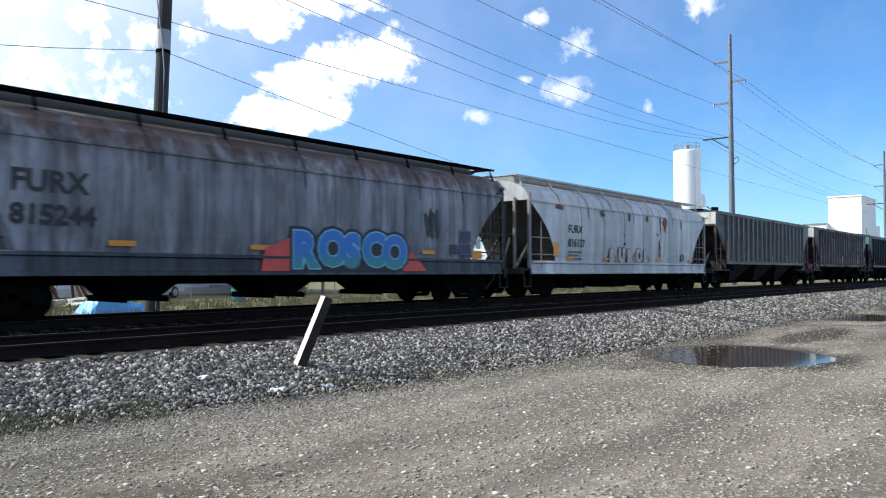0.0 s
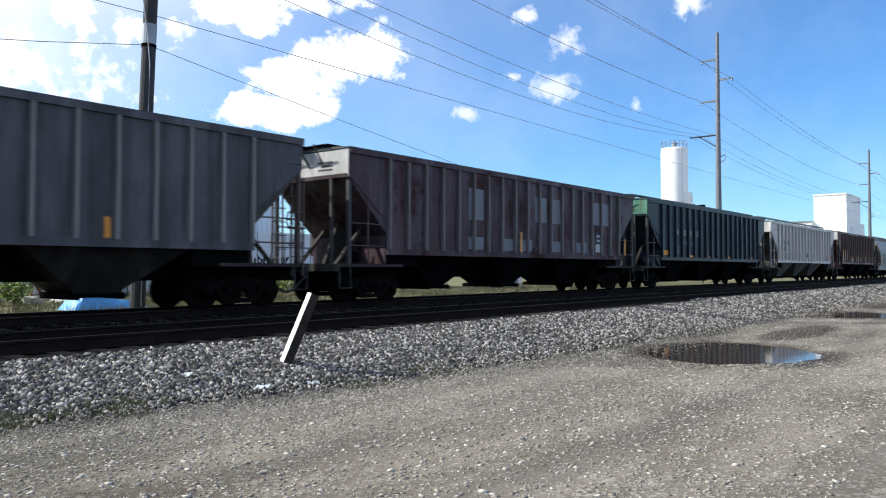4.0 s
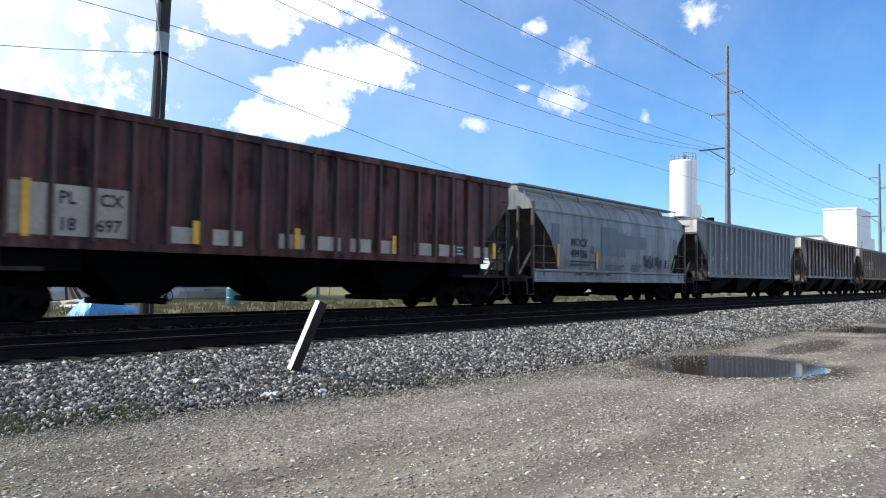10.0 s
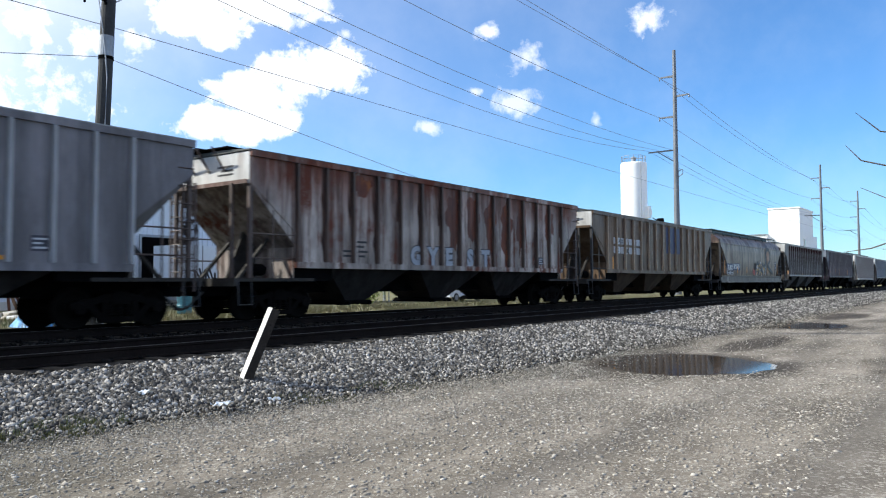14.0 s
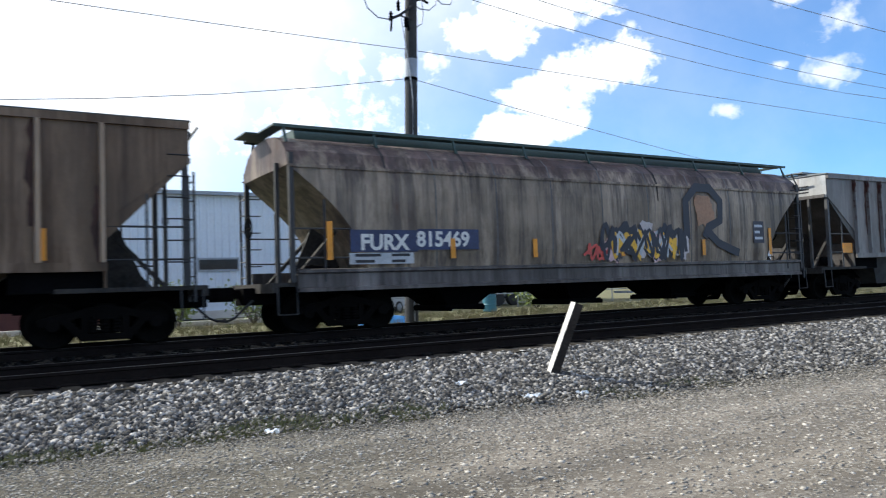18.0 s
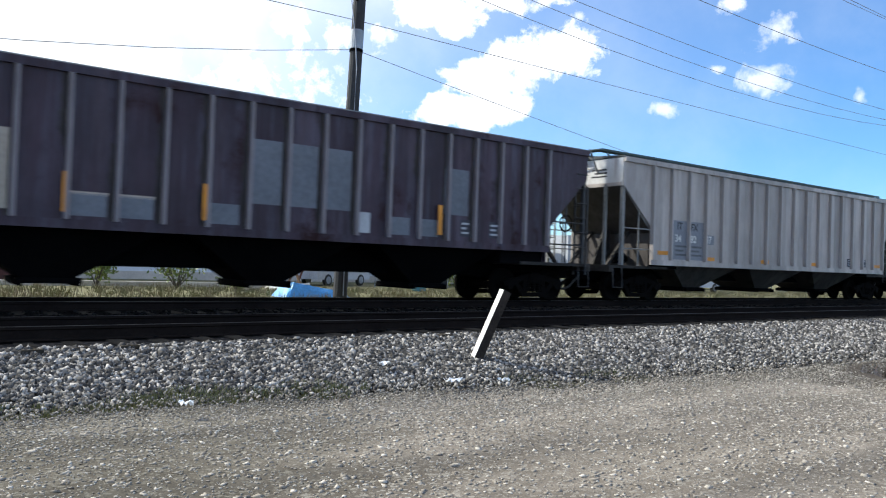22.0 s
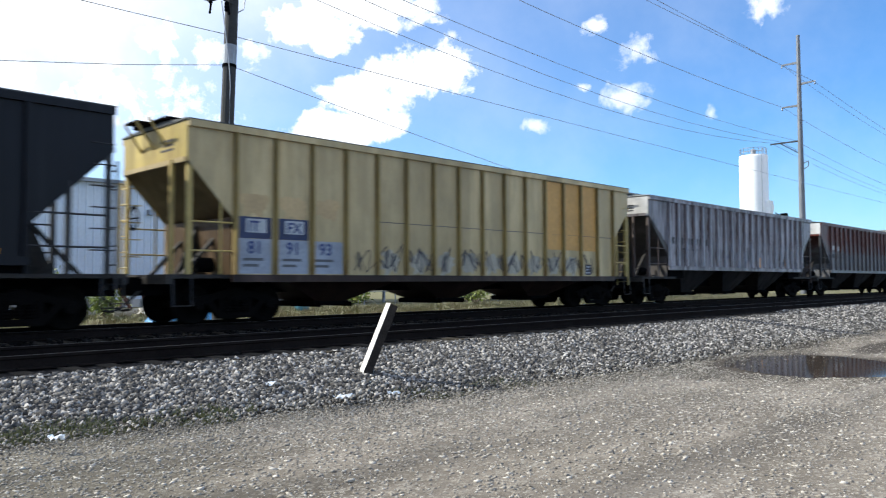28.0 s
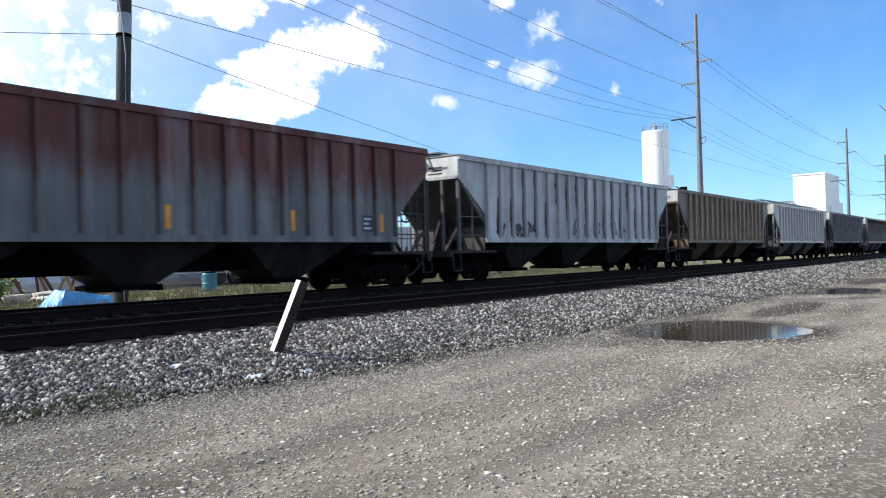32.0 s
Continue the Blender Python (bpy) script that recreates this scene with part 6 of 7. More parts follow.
for i in range(4, 15):
    x = 1.07 + i * 0.982
    patch(c, l + x + 0.06, l + x + 0.92, 2.38, 2.40, seam_dirt, -SIDE - 0.003, "weld_seam")
for i in range(0, 3):
    blot(c, l + 1.09 + i * 0.982, l + 1.98 + i * 0.982, 2.3, 2.85, plain("ochre_stain", rgb(186, 160, 116), 0.6, 0, 0.2, 3), -SIDE - 0.003, 80 + i, "stain")
for i in range(4, 13):
    blot(c, l + 1.15 + i * 0.982, l + 1.92 + i * 0.982, 1.06, 1.72, M["grey_tag"], -SIDE - 0.004, 90 + i, "graffiti_ground")
for i, x in enumerate((11.93, 12.91, 13.9)):
    patch(c, l + x, l + x + 0.88, 1.9, 4.06, plain("ochre_patch_paint", rgb(194, 150, 82), 0.6, 0, 0.15, 2))
scribble(c, l + 4.2, l + 14.6, 1.12, 1.85, 18, 0.03, M["graf_dark"], -SIDE - 0.008, 61)
placard(c, r - 2.9, 1.1, 0.35, 0.35)

c, l, r = car_at(18, 0.14, -0.70)
l0 = -cars[18][1]
for x in (1.86, 2.14, 2.62, 2.93, 3.12, 3.46, 3.86, 4.19, 4.75, 5.13):
    patch(c, l0 + x - 0.09, l0 + x + 0.09, 2.36, 2.62, K, -SIDE - 0.004, "stencil_bar")
for x in (2.65, 3.45):
    patch(c, l0 + x, l0 + x + 0.5, 2.12, 2.2, K, -SIDE - 0.004, "stencil_bar")
for k in range(9):
    patch(c, l0 + 8.5 + 0.16 * (k % 3), l0 + 8.58 + 0.16 * (k % 3), 1.9 + 0.2 * (k // 3), 1.98 + 0.2 * (k // 3), K, -SIDE - 0.004, "stencil_bar")
part("hazard_diamond", Shape().prism([(l0 + 6.36, 1.95), (l0 + 6.62, 1.69), (l0 + 6.88, 1.95), (l0 + 6.62, 2.21)], "y", -SIDE - 0.006, -SIDE - 0.003), M["navy"], c)
scribble(c, r - 7.6, r - 7.0, 1.6, 2.4, 2, 0.035, K, -SIDE - 0.006, 71)
for x in (-6.2, -3.0):
    patch(c, r + x, r + x + 0.12, 1.5, 1.95, M["orange"], -SIDE - 0.004, "reflector")
placard(c, r - 3.6, 1.6, 0.5, 0.3)

c, l, r = car_at(19)
for ch, x, z, m in (("HX", 2.55, 2.60, W), ("58", 2.45, 2.14, K), ("55", 3.25, 2.16, K)):
    sign(c, ch, l + x, z, 0.28, m)
for x, z, m in ((1.72, 2.62, W), (1.66, 2.16, K)):
    patch(c, l + x, l + x + 0.45, z, z + 0.24, m, -SIDE - 0.004, "stencil_line")
small_print(c, l + 2.5, 1.95, 1.2, 2, GL)
for x in (5.0, 9.0, 12.4, 15.6):
    patch(c, l + x, l + x + 0.12, 1.6, 2.1, M["orange"], -SIDE - 0.004, "reflector")
placard(c, r - 2.8, 1.6, 0.4, 0.45)

c, l, r = car_at(20)
scribble(c, l + 2.0, l + 5.0, 1.5, 2.1, 4, 0.08, M["graf_dark"], -SIDE - 0.006, 81)
scribble(c, l + 7.5, l + 12.5, 1.5, 2.3, 6, 0.05, brown_fit, -SIDE - 0.006, 82)

# ---- beyond the tracks ----
# wooden utility pole close behind the train, leaning a little
wp = thing("utility_pole", "dark creosoted wooden utility pole with a pale metal band", "utility pole", (11.75, 21.5, 0.25))
part("pole", Shape().tube((0, 0, -0.5), (0.42, 0, 11.6), 0.23, 14, 0.20).tube((0.42, 0, 11.6), (0.64, 0, 17.6), 0.20, 14, 0.18), M["pole_wood"], wp)
part("band", Shape().tube((0.30, 0, 8.2), (0.325, 0, 8.82), 0.215, 14, 0.213), M["galv"], wp, "pale galvanized band")
part("strap", Shape().tube((0.294, 0, 8.1), (0.298, 0, 8.19), 0.225, 14), M["black"], wp)
part("bracket_arm", Shape().path([(0.38, -0.17, 10.62), (-0.12, -0.2, 10.2), (-0.55, -0.2, 9.98)], 0.05, 6).path([(0.36, -0.17, 10.1), (-0.1, -0.2, 10.16)], 0.03), M["pole_wood"], wp)
for x, z in ((-0.48, 10.02), (-0.2, 10.42), (0.06, 9.9)):
    part("insulator", Shape().lathe([(0.03, z - 0.1), (0.07, z - 0.06), (0.04, z), (0.075, z + 0.05), (0.04, z + 0.1), (0.07, z + 0.15), (0.03, z + 0.24), (0.0, z + 0.24)], "z", 10, (x, -0.2, 0)), M["black"], wp)
part("cutout_switch", Shape().path([(-0.45, -0.2, 10.05), (-0.5, -0.2, 9.6)], 0.035).path([(0.1, -0.2, 10.1), (0.16, -0.2, 9.72)], 0.045), M["black"], wp)
part("riser_cable", Shape().path([(-0.1, -0.2, 10.1), (0.02, -0.2, 9.3), (0.12, -0.25, 8.4), (0.2, -0.25, 7.5), (0.16, -0.25, 6.0), (0.04, -0.25, 3.0), (0.0, -0.25, 0.2)], 0.018), M["wire"], wp)
part("jumper_wire", Shape().path([(-0.5, -0.2, 9.98), (-0.9, -0.1, 10.02), (-1.25, -0.05, 10.3), (-1.42, -0.05, 10.75), (-1.45, -0.05, 11.4)], 0.022).path([(0.4, 0, 10.75), (0.75, 0, 10.6), (1.1, 0, 10.62), (1.35, 0, 10.85), (1.45, 0, 11.3)], 0.022)
     .path([(0.5, 0, 9.9), (0.78, 0, 10.1), (0.85, 0, 10.5), (0.8, 0, 11.1)], 0.022).path([(1.2, 0, 11.2), (1.6, 0, 10.92), (1.95, 0, 10.95), (2.1, 0, 11.4)], 0.022), M["wire"], wp)
part("side_arm", Shape().path([(0.42, 0, 10.8), (0.8, 0, 10.95), (1.05, 0, 10.85)], 0.045, 6), M["black"], wp)


def wire_run(name, pts, sag, r=0.018, label="thin dark overhead cable from the wooden pole"):
    """A cable hung between points, with sag."""
    s = Shape()
    row = []
    for k, (p, q) in enumerate(zip(pts, pts[1:])):
        p, q = Vector(p), Vector(q)
        drop = sag[min(k, len(sag) - 1)]
        row += [p.lerp(q, i / 14) - Vector((0, 0, 4 * drop * (i / 14) * (1 - i / 14))) for i in range(15 if k == len(pts) - 2 else 14)]
    s.path(row, r, 4)
    return solid(name, s, M["wire"], label, "cable", group="overhead lines")


wire_run("service_cable", [(-32, 22.4, 10.4), (12.08, 21.55, 9.42), (190, 24.5, 11.0)], [0.4, 0.3], 0.012)
wire_run("service_cable", [(-32, 22.4, 8.3), (12.04, 21.55, 8.45), (60, 24.0, 3.9)], [2.3, 0.3], 0.011)

# steel transmission poles, a line along the track
TY = 27.0
SPANS = [(78.0, 26.1, True), (158.5, 23.9, True), (205.8, 23.4, False), (279.0, 19.6, False)]
ARMS = [(1.62, 21.78 + 1.55), (-1.5, 19.6 + 1.55), (1.68, 17.46 + 1.55)]
for x, h, big in SPANS:
    tp = thing("transmission_pole", "tall slim weathered-steel transmission pole with short arms", "power pole", (x, TY, 0.2), group="transmission poles")
    part("shaft", Shape().tube((0, 0, -1), (0, 0, h - 0.2), 0.36, 16, 0.17), M["pole_steel"], tp)
    k = (h - 1.75) / 24.35
    for y, z in ARMS:
        arm = part("arm", Shape().prism([(0.0, 0.12), (0.0, -0.12), (y, -0.02), (y, 0.09)], "x", -0.07, 0.07), M["pole_steel"], tp, "", (0, 0, 1.55 - 0.2 + (z - 1.55) * k))
        part("insulator", Shape().lathe([(0.05, 0.1), (0.09, 0.0), (0.05, -0.1), (0.09, -0.2), (0.04, -0.3)], "z", 8, (0, y, 0)), M["galv"], arm)
    z4 = 1.35 + 13.9 * k
    part("crossarm", Shape().box(-0.06, 0.06, 0.1, 2.95, z4 - 0.07, z4 + 0.07).path([(0, 2.0, z4), (0, 0.2, z4 - 1.2)], 0.05), M["pole_wood"], tp)
    part("side_bracket", Shape().path([(0, -0.2, z4 - 2.3), (0, -0.7, z4 - 2.1), (0, -0.7, z4 - 2.6), (0, -0.2, z4 - 2.9)], 0.05), M["pole_steel"], tp)
xs = [-14.0] + [s[0] for s in SPANS]
hk = [1.0] + [(s[1] - 1.75) / 24.35 for s in SPANS]
for y, z, z_near, sag in ((1.62, 23.4, 23.4, (0.6, 1.2)), (-1.5, 21.1, 22.5, (0.7, 0.9)), (1.68, 19.1, 21.8, (1.54, 1.2)), (2.9, 15.6, 20.7, (3.6, 1.3)), (1.9, 15.6, 20.7, (3.08, 1.3)), (0.5, 15.55, 19.2, (2.08, 1.2))):
    ends = [(x, TY + y, 1.55 + (z - 1.55) * k) for x, k in zip(xs, hk)]
    wire_run("power_line", [(xs[0], TY + y, z_near)] + ends[1:], sag, 0.024 if z > 16 else 0.018, "dark overhead power conductor between steel poles")

# small wooden pole top seen beside the first steel pole
sp = thing("short_pole", "short dark pole with a lamp head behind the train", "pole", (74.5, 27.4, 0.2))
part("shaft", Shape().tube((0, 0, -0.5), (0, 0, 7.6), 0.11, 10, 0.08), M["pole_wood"], sp)
part("lamp_head", Shape().box(-0.3, 0.1, -0.25, 0.35, 7.3, 7.8).tube((-0.3, 0.35, 7.6), (-0.3, 0.8, 7.9), 0.05), M["black"], sp)

# white storage silo
silo = thing("storage_silo", "tall white cylindrical storage silo with a railed top", "silo", (101.9, 41.4, 0.2))
part("drum", smooth_faces(Shape().lathe([(1.83, 0), (1.83, 18.0), (1.78, 18.25), (0.2, 18.5), (0.0, 18.5)], "z", 40).mesh("drum", M["white_wall"])), None, silo)
s = Shape()
for i in range(16):
    a = 2 * math.pi * i / 16
    b = 2 * math.pi * (i + 1) / 16
    p, q = (1.7 * math.cos(a), 1.7 * math.sin(a)), (1.7 * math.cos(b), 1.7 * math.sin(b))
    s.tube((*p, 18.2), (*p, 19.2), 0.035, 5)
    for z in (18.7, 19.2):
        s.tube((*p, z), (*q, z), 0.03, 5)
part("top_railing", s, M["galv"], silo)
part("ladder_cage", ladder_shape(-1.2, -1.55, 0.5, 19.2, 0.5, "x"), M["galv"], silo)
part("roof_vent", Shape().lathe([(0.35, 18.4), (0.35, 18.9), (0.5, 19.0), (0.0, 19.3)], "z", 14), M["galv"], silo)
part("valve_box", Shape().box(-0.6, 0.5, -2.3, -1.7, 10.3, 12.0).box(0.6, 1.3, -2.1, -1.5, 10.8, 11.6), M["white_wall"], silo)

# white mill building far down the line
mill = thing("mill_building", "tall plain white industrial building with a lower wing", "building", (172.0, 33.5, 0.2))
part("tower_wall", Shape().box(0, 14, 0, 6.2, 0, 16.8), M["white_wall"], mill)
part("parapet", Shape().box(-0.15, 14.15, -0.15, 6.35, 16.8, 17.1).box(-0.05, 14.05, -0.05, 6.25, 14.2, 14.35), M["white_wall"], mill)
part("stair_tower", Shape().box(14, 24, 1.0, 6, 0, 11.7), M["white_wall"], mill)
part("wing_wall", Shape().box(-2, 12, 6.2, 10.5, 0, 11.2), M["white_wall"], mill)
part("wing_roof", Shape().box(-2.2, 12.2, 6.2, 10.7, 11.2, 11.45), M["galv"], mill)
for z in (4.5, 9.0):
    part("window", Shape().box(4.0, 6.0, -0.05, 0.02, z, z + 1.4), M["car_glass"], mill)

# long white metal warehouse
WX0, WX1, WY, WH = -26.0, 33.0, 42.0, 7.0
wh = thing("warehouse", "long low warehouse of white ribbed metal siding", "building", (0, WY, 0.2))
part("wall", Shape().box(WX0, WX1, 0.0, 18, 0, WH - 0.2), M["white_metal"], wh)
part("roof", Shape().prism([(-0.35, WH - 0.2), (18.3, WH - 0.2), (18.3, WH), (9, WH + 0.9), (-0.35, WH)], "x", WX0 - 0.3, WX1 + 0.3), M["galv"], wh)
rib_me = Shape().prism([(-0.06, 0.0), (0.06, 0.0), (0.03, -0.045), (-0.03, -0.045)], "z", 0.9, WH - 0.2).mesh("siding_rib", M["white_metal"])
for i in range(148):
    part("siding_rib", rib_me, None, wh, "", (WX0 + 0.2 + i * 0.398, 0.001, 0))
part("base_course", Shape().box(WX0, WX1, -0.06, 0.0, 0, 0.45), M["concrete"], wh)
# flat black sheet on the wall, standing for the dark inside of the opening
d = part("loading_door", Shape().box(25.9, 29.2, -0.055, -0.048, 0.9, 4.25), M["black"], wh, "dark open loading door")
part("door_frame", Shape().box(25.75, 25.9, -0.12, -0.046, 0.9, 4.4).box(29.2, 29.35, -0.12, -0.046, 0.9, 4.4).box(25.9, 29.2, -0.12, -0.046, 4.25, 4.4), M["galv"], d)
w = part("window", Shape().box(9.9, 12.0, -0.06, -0.048, 2.7, 3.25), M["car_glass"], wh, "low dark strip window")
part("window_frame", Shape().box(9.8, 9.9, -0.1, -0.046, 2.6, 3.35).box(12.0, 12.1, -0.1, -0.046, 2.6, 3.35).box(9.9, 12.0, -0.1, -0.046, 3.25, 3.35).box(9.9, 12.0, -0.1, -0.046, 2.6, 2.7), M["galv"], w)
for x in (-22, -3, 8, 18.5, 29):
    part("wall_lamp", Shape().box(x, x + 0.3, -0.35, -0.01, 5.2, 5.5), M["galv"], wh)
part("roof_vent", Shape().path([(2, 4, WH + 0.3), (2, 4, WH + 1.2), (2.6, 4, WH + 1.2), (2.6, 4, WH + 0.9)], 0.06), M["black"], wh)

# red dock ramp with a handrail in front of it
rp = thing("loading_ramp", "dark red dock ramp with a pipe handrail", "ramp", (0, 35.5, 0.2))
part("ramp_wall", Shape().prism([(-6, 0), (5.2, 0), (5.2, 1.35), (4.4, 1.32), (-5, 0.22)], "y", 0, 2.4), M["brick_red"], rp)
part("ramp_slab", Shape().prism([(-6, 0.2), (-5, 0.225), (4.4, 1.325), (5.3, 1.355), (5.3, 1.46), (4.4, 1.44), (-5, 0.34), (-6, 0.3)], "y", -0.06, 2.5), M["concrete"], rp)
for i in range(6):
    x = -4.5 + i * 1.85
    z = 0.25 + (min(x, 4.4) + 5) * 0.117
    part("rail_post", Shape().tube((x, 0.05, z), (x, 0.05, z + 1.0), 0.035, 6), M["rust_iron"], rp)
part("hand_rail", Shape().path([(-4.5, 0.05, 1.28), (4.4, 0.05, 2.32), (5.2, 0.05, 2.34)], 0.04).path([(-4.5, 0.05, 0.78), (4.4, 0.05, 1.82), (5.2, 0.05, 1.84)], 0.03), M["rust_iron"], rp)
kerb = Shape().box(-12, 14, 32.6, 32.9, 0.1, 0.42)
solid("concrete_kerb", kerb, M["concrete"], "pale concrete kerb at the edge of the yard", "kerb", kind="structure")

# yard clutter
def lumpy(shape_v, seed, amount):
    r = random.Random(seed)
    return [(x + r.uniform(-amount, amount), y + r.uniform(-amount, amount), z + r.uniform(-amount, amount)) for x, y, z in shape_v]


tp = Shape()
nx, ny = 18, 10
for i in range(nx + 1):
    for j in range(ny + 1):
        u, v = i / nx, j / ny
        edge_drop = min(u, 1 - u, v, 1 - v) * 6
        h = min(1, edge_drop) * (0.60 - 0.42 * u) + 0.05 * noise.noise((u * 9, v * 6, 1))
        tp.v.append((11.1 + 2.6 * u + 0.05 * noise.noise((u * 5, v * 7, 2)), 24.1 + 1.4 * v, 0.2 + max(0.02, h)))
tp.f = [(i * (ny + 1) + j, (i + 1) * (ny + 1) + j, (i + 1) * (ny + 1) + j + 1, i * (ny + 1) + j + 1) for i in range(nx) for j in range(ny)]
solid("tarpaulin", tp, M["tarp"], "bright blue tarpaulin draped over a low heap", "tarpaulin")
bn = thing("storage_drum", "teal plastic drum on the weedy ground", "drum", (20.6, 29.8, 0.2))
part("drum_body", Shape().lathe([(0.0, 0), (0.3, 0), (0.33, 0.06), (0.33, 0.35), (0.35, 0.38), (0.33, 0.42), (0.33, 0.8), (0.29, 0.87), (0.0, 0.87)], "z", 18), M["teal"], bn)
part("drum_lid", Shape().lathe([(0.31, 0.87), (0.31, 0.91), (0.0, 0.92)], "z", 18), M["black"], bn)
for i in range(14):
    x, y = 9.0 + 3.2 * rng.uniform(0, 1) + 3, 25.5 + 7 * rng.uniform(0, 1)
    sh = Shape().box(0, rng.uniform(0.3, 0.9), 0, rng.uniform(0.2, 0.6), 0, rng.uniform(0.1, 0.3))
    sh.v = lumpy(sh.v, i, 0.07)
    solid("rubble_chunk", sh, M["rubble"] if i % 3 else M["paper"], "pale broken rubble on the weedy ground", "rubble", (x, y, 0.22), "rubble heap")
for i in range(9):
    x, y = 13.5 + rng.uniform(0, 2.4), 32.0 + rng.uniform(0, 2.5)
    tilt = rng.uniform(-1.0, 1.0)
    ln = rng.uniform(1.2, 2.2)
    solid("scrap_lumber", Shape().tube((0, 0, 0), (ln * 0.5 * tilt, 0.3, ln * 0.8), 0.07, 4), M["wood_raw"] if i % 2 else M["rust_iron"], "leaning scrap lumber and rusty iron", "scrap", (x, y, 0.2), "scrap pile")


def shrub(x, y, high, wide, seed, label="small leafy green shrub at the yard's edge"):
    """A low bush: several stems and many small leaves."""
    r = random.Random(seed)
    sh = thing("shrub", label, "shrub", (x, y, 0.22), group="shrubs")
    stems, leaves = Shape(), Shape()
    for i in range(9):
        a = r.uniform(0, 6.28)
        tip = Vector((math.cos(a) * wide * r.uniform(0.2, 0.5), math.sin(a) * wide * r.uniform(0.2, 0.5), high * r.uniform(0.6, 1)))
        stems.tube((0, 0, 0), tip * 0.6, 0.03, 5, 0.02).tube(tip * 0.6, tip, 0.02, 5, 0.008)
        for j in range(80):
            c = tip * r.uniform(0.35, 1.05) + Vector((r.gauss(0, wide * 0.13), r.gauss(0, wide * 0.13), r.gauss(0, high * 0.09)))
            u, v = Vector((r.gauss(0, 1), r.gauss(0, 1), r.gauss(0, 1))).normalized() * 0.09, Vector((r.gauss(0, 1), r.gauss(0, 1), r.gauss(0, 1))).normalized() * 0.05
            leaves.add([c - u, c + v, c + u, c - v], [(0, 1, 2, 3)])
    part("stem", stems, M["bark"], sh)
    part("foliage", leaves, M["leaf"], sh)
    return sh


shrub(6.6, 31.5, 1.9, 1.8, 1)
shrub(9.5, 31.0, 1.9, 2.4, 2)
shrub(11.4, 29.5, 1.0, 1.6, 3)
shrub(24.0, 30.5, 1.3, 2.2, 4)
shrub(33.0, 30.0, 1.4, 2.4, 5)
shrub(-1.0, 27.5, 0.8, 1.5, 6)

# parked box trailers and cars in the yard beyond
def box_trailer(x, y, col, seed):
    tr = thing("box_trailer", "parked pale box trailer with scrawled tags", "trailer", (x, y, 0.2), group="parked trailers")
    part("box", Shape().box(0, 8.5, 0, 2.5, 1.0, 3.6), col, tr)
    for i in range(8):
        part("side_rib", Shape().box(0.5 + i * 1.05, 0.56 + i * 1.05, -0.04, 0.0, 1.0, 3.6), M["galv"], tr)
    for i in (1.2, 2.4):
        part("wheel", Shape().lathe([(0.0, -0.02), (0.3, -0.02), (0.48, 0.0), (0.5, 0.1), (0.5, 0.3), (0.0, 0.3)], "y", 18, (i, 0.1, 0.5)), M["tyre"], tr)
    part("landing_leg", Shape().box(7.0, 7.15, 0.2, 0.35, 0, 1.0), M["galv"], tr)
    part("landing_leg", Shape().box(7.0, 7.15, 2.1, 2.25, 0, 1.0), M["galv"], tr)
    part("underride_bar", Shape().box(0.0, 0.1, 0.1, 2.4, 0.45, 0.6), M["galv"], tr)
    scribble(tr, 1.0, 5.0, 1.3, 2.3, 5, 0.12, M["graf_dark"], -0.01, seed)


box_trailer(25.5, 37.5, M["white_metal"], 5)
box_trailer(37.0, 36.0, M["white_panel"], 6)
box_trailer(51.0, 37.0, M["white_metal"], 7)


def parked_car(x, y, col, turn=0.0):
    pc = thing("parked_car", "pale parked car seen under the train", "car", (x, y, 0.2), group="parked cars")
    pc.rotation_euler = (0, 0, turn)
    prof = [(-2.2, 0.35), (2.2, 0.35), (2.25, 0.7), (2.0, 0.9), (1.1, 1.0), (0.6, 1.42), (-1.1, 1.45), (-1.7, 1.0), (-2.2, 0.95)]
    part("car_body", Shape().prism(prof, "y", -0.85, 0.85), col, pc)
    part("side_window", Shape().prism([(0.95, 1.0), (0.52, 1.36), (-1.05, 1.38), (-1.5, 1.0)], "y", -0.87, -0.84), M["car_glass"], pc)
    for wx in (-1.4, 1.4):
        for wy in (-0.8, 0.62):
            w = part("wheel", Shape().lathe([(0.0, 0.0), (0.22, 0.0), (0.31, 0.02), (0.32, 0.16), (0.0, 0.18)], "y", 18, (wx, wy - 0.08, 0.32)), M["tyre"], pc)
            part("hubcap", Shape().lathe([(0.0, -0.02), (0.18, -0.012), (0.2, 0.0)], "y", 14, (wx, wy - 0.085, 0.32)), M["galv"], w)


parked_car(44.5, 31.5, M["white_metal"])
parked_car(62.0, 33.0, M["white_panel"], 0.1)
parked_car(70.5, 33.0, M["grey_panel"], 0.05)
parked_car(19.5, 36.5, M["white_panel"], 0.4)

# chain-link fence posts with rails along the yard
fe = thing("yard_fence", "galvanized pipe fence along the yard", "fence", (0, 34.2, 0.2))
for i in range(26):
    part("post", Shape().tube((16 + i * 2.4, 0, 0), (16 + i * 2.4, 0, 1.5), 0.035, 6), M["galv"], fe)
for z in (0.8, 1.5):
    part("fence_rail", Shape().tube((16, 0, z), (76, 0, z), 0.028, 5), M["galv"], fe)


# ---- this side of the tracks ----
post = thing("leaning_post", "leaning square timber post, sunlit face coloured pale, shaded faces dark", "post", (6.86, 8.44, 0.22))
quarter = [(0.092 * math.cos(radians(a)), 0.092 * math.sin(radians(a))) for a in (30, 120, 210, 300)]
part("timber", Shape().prism(quarter, "z", -0.3, 1.06), M["timber_shade"], post)
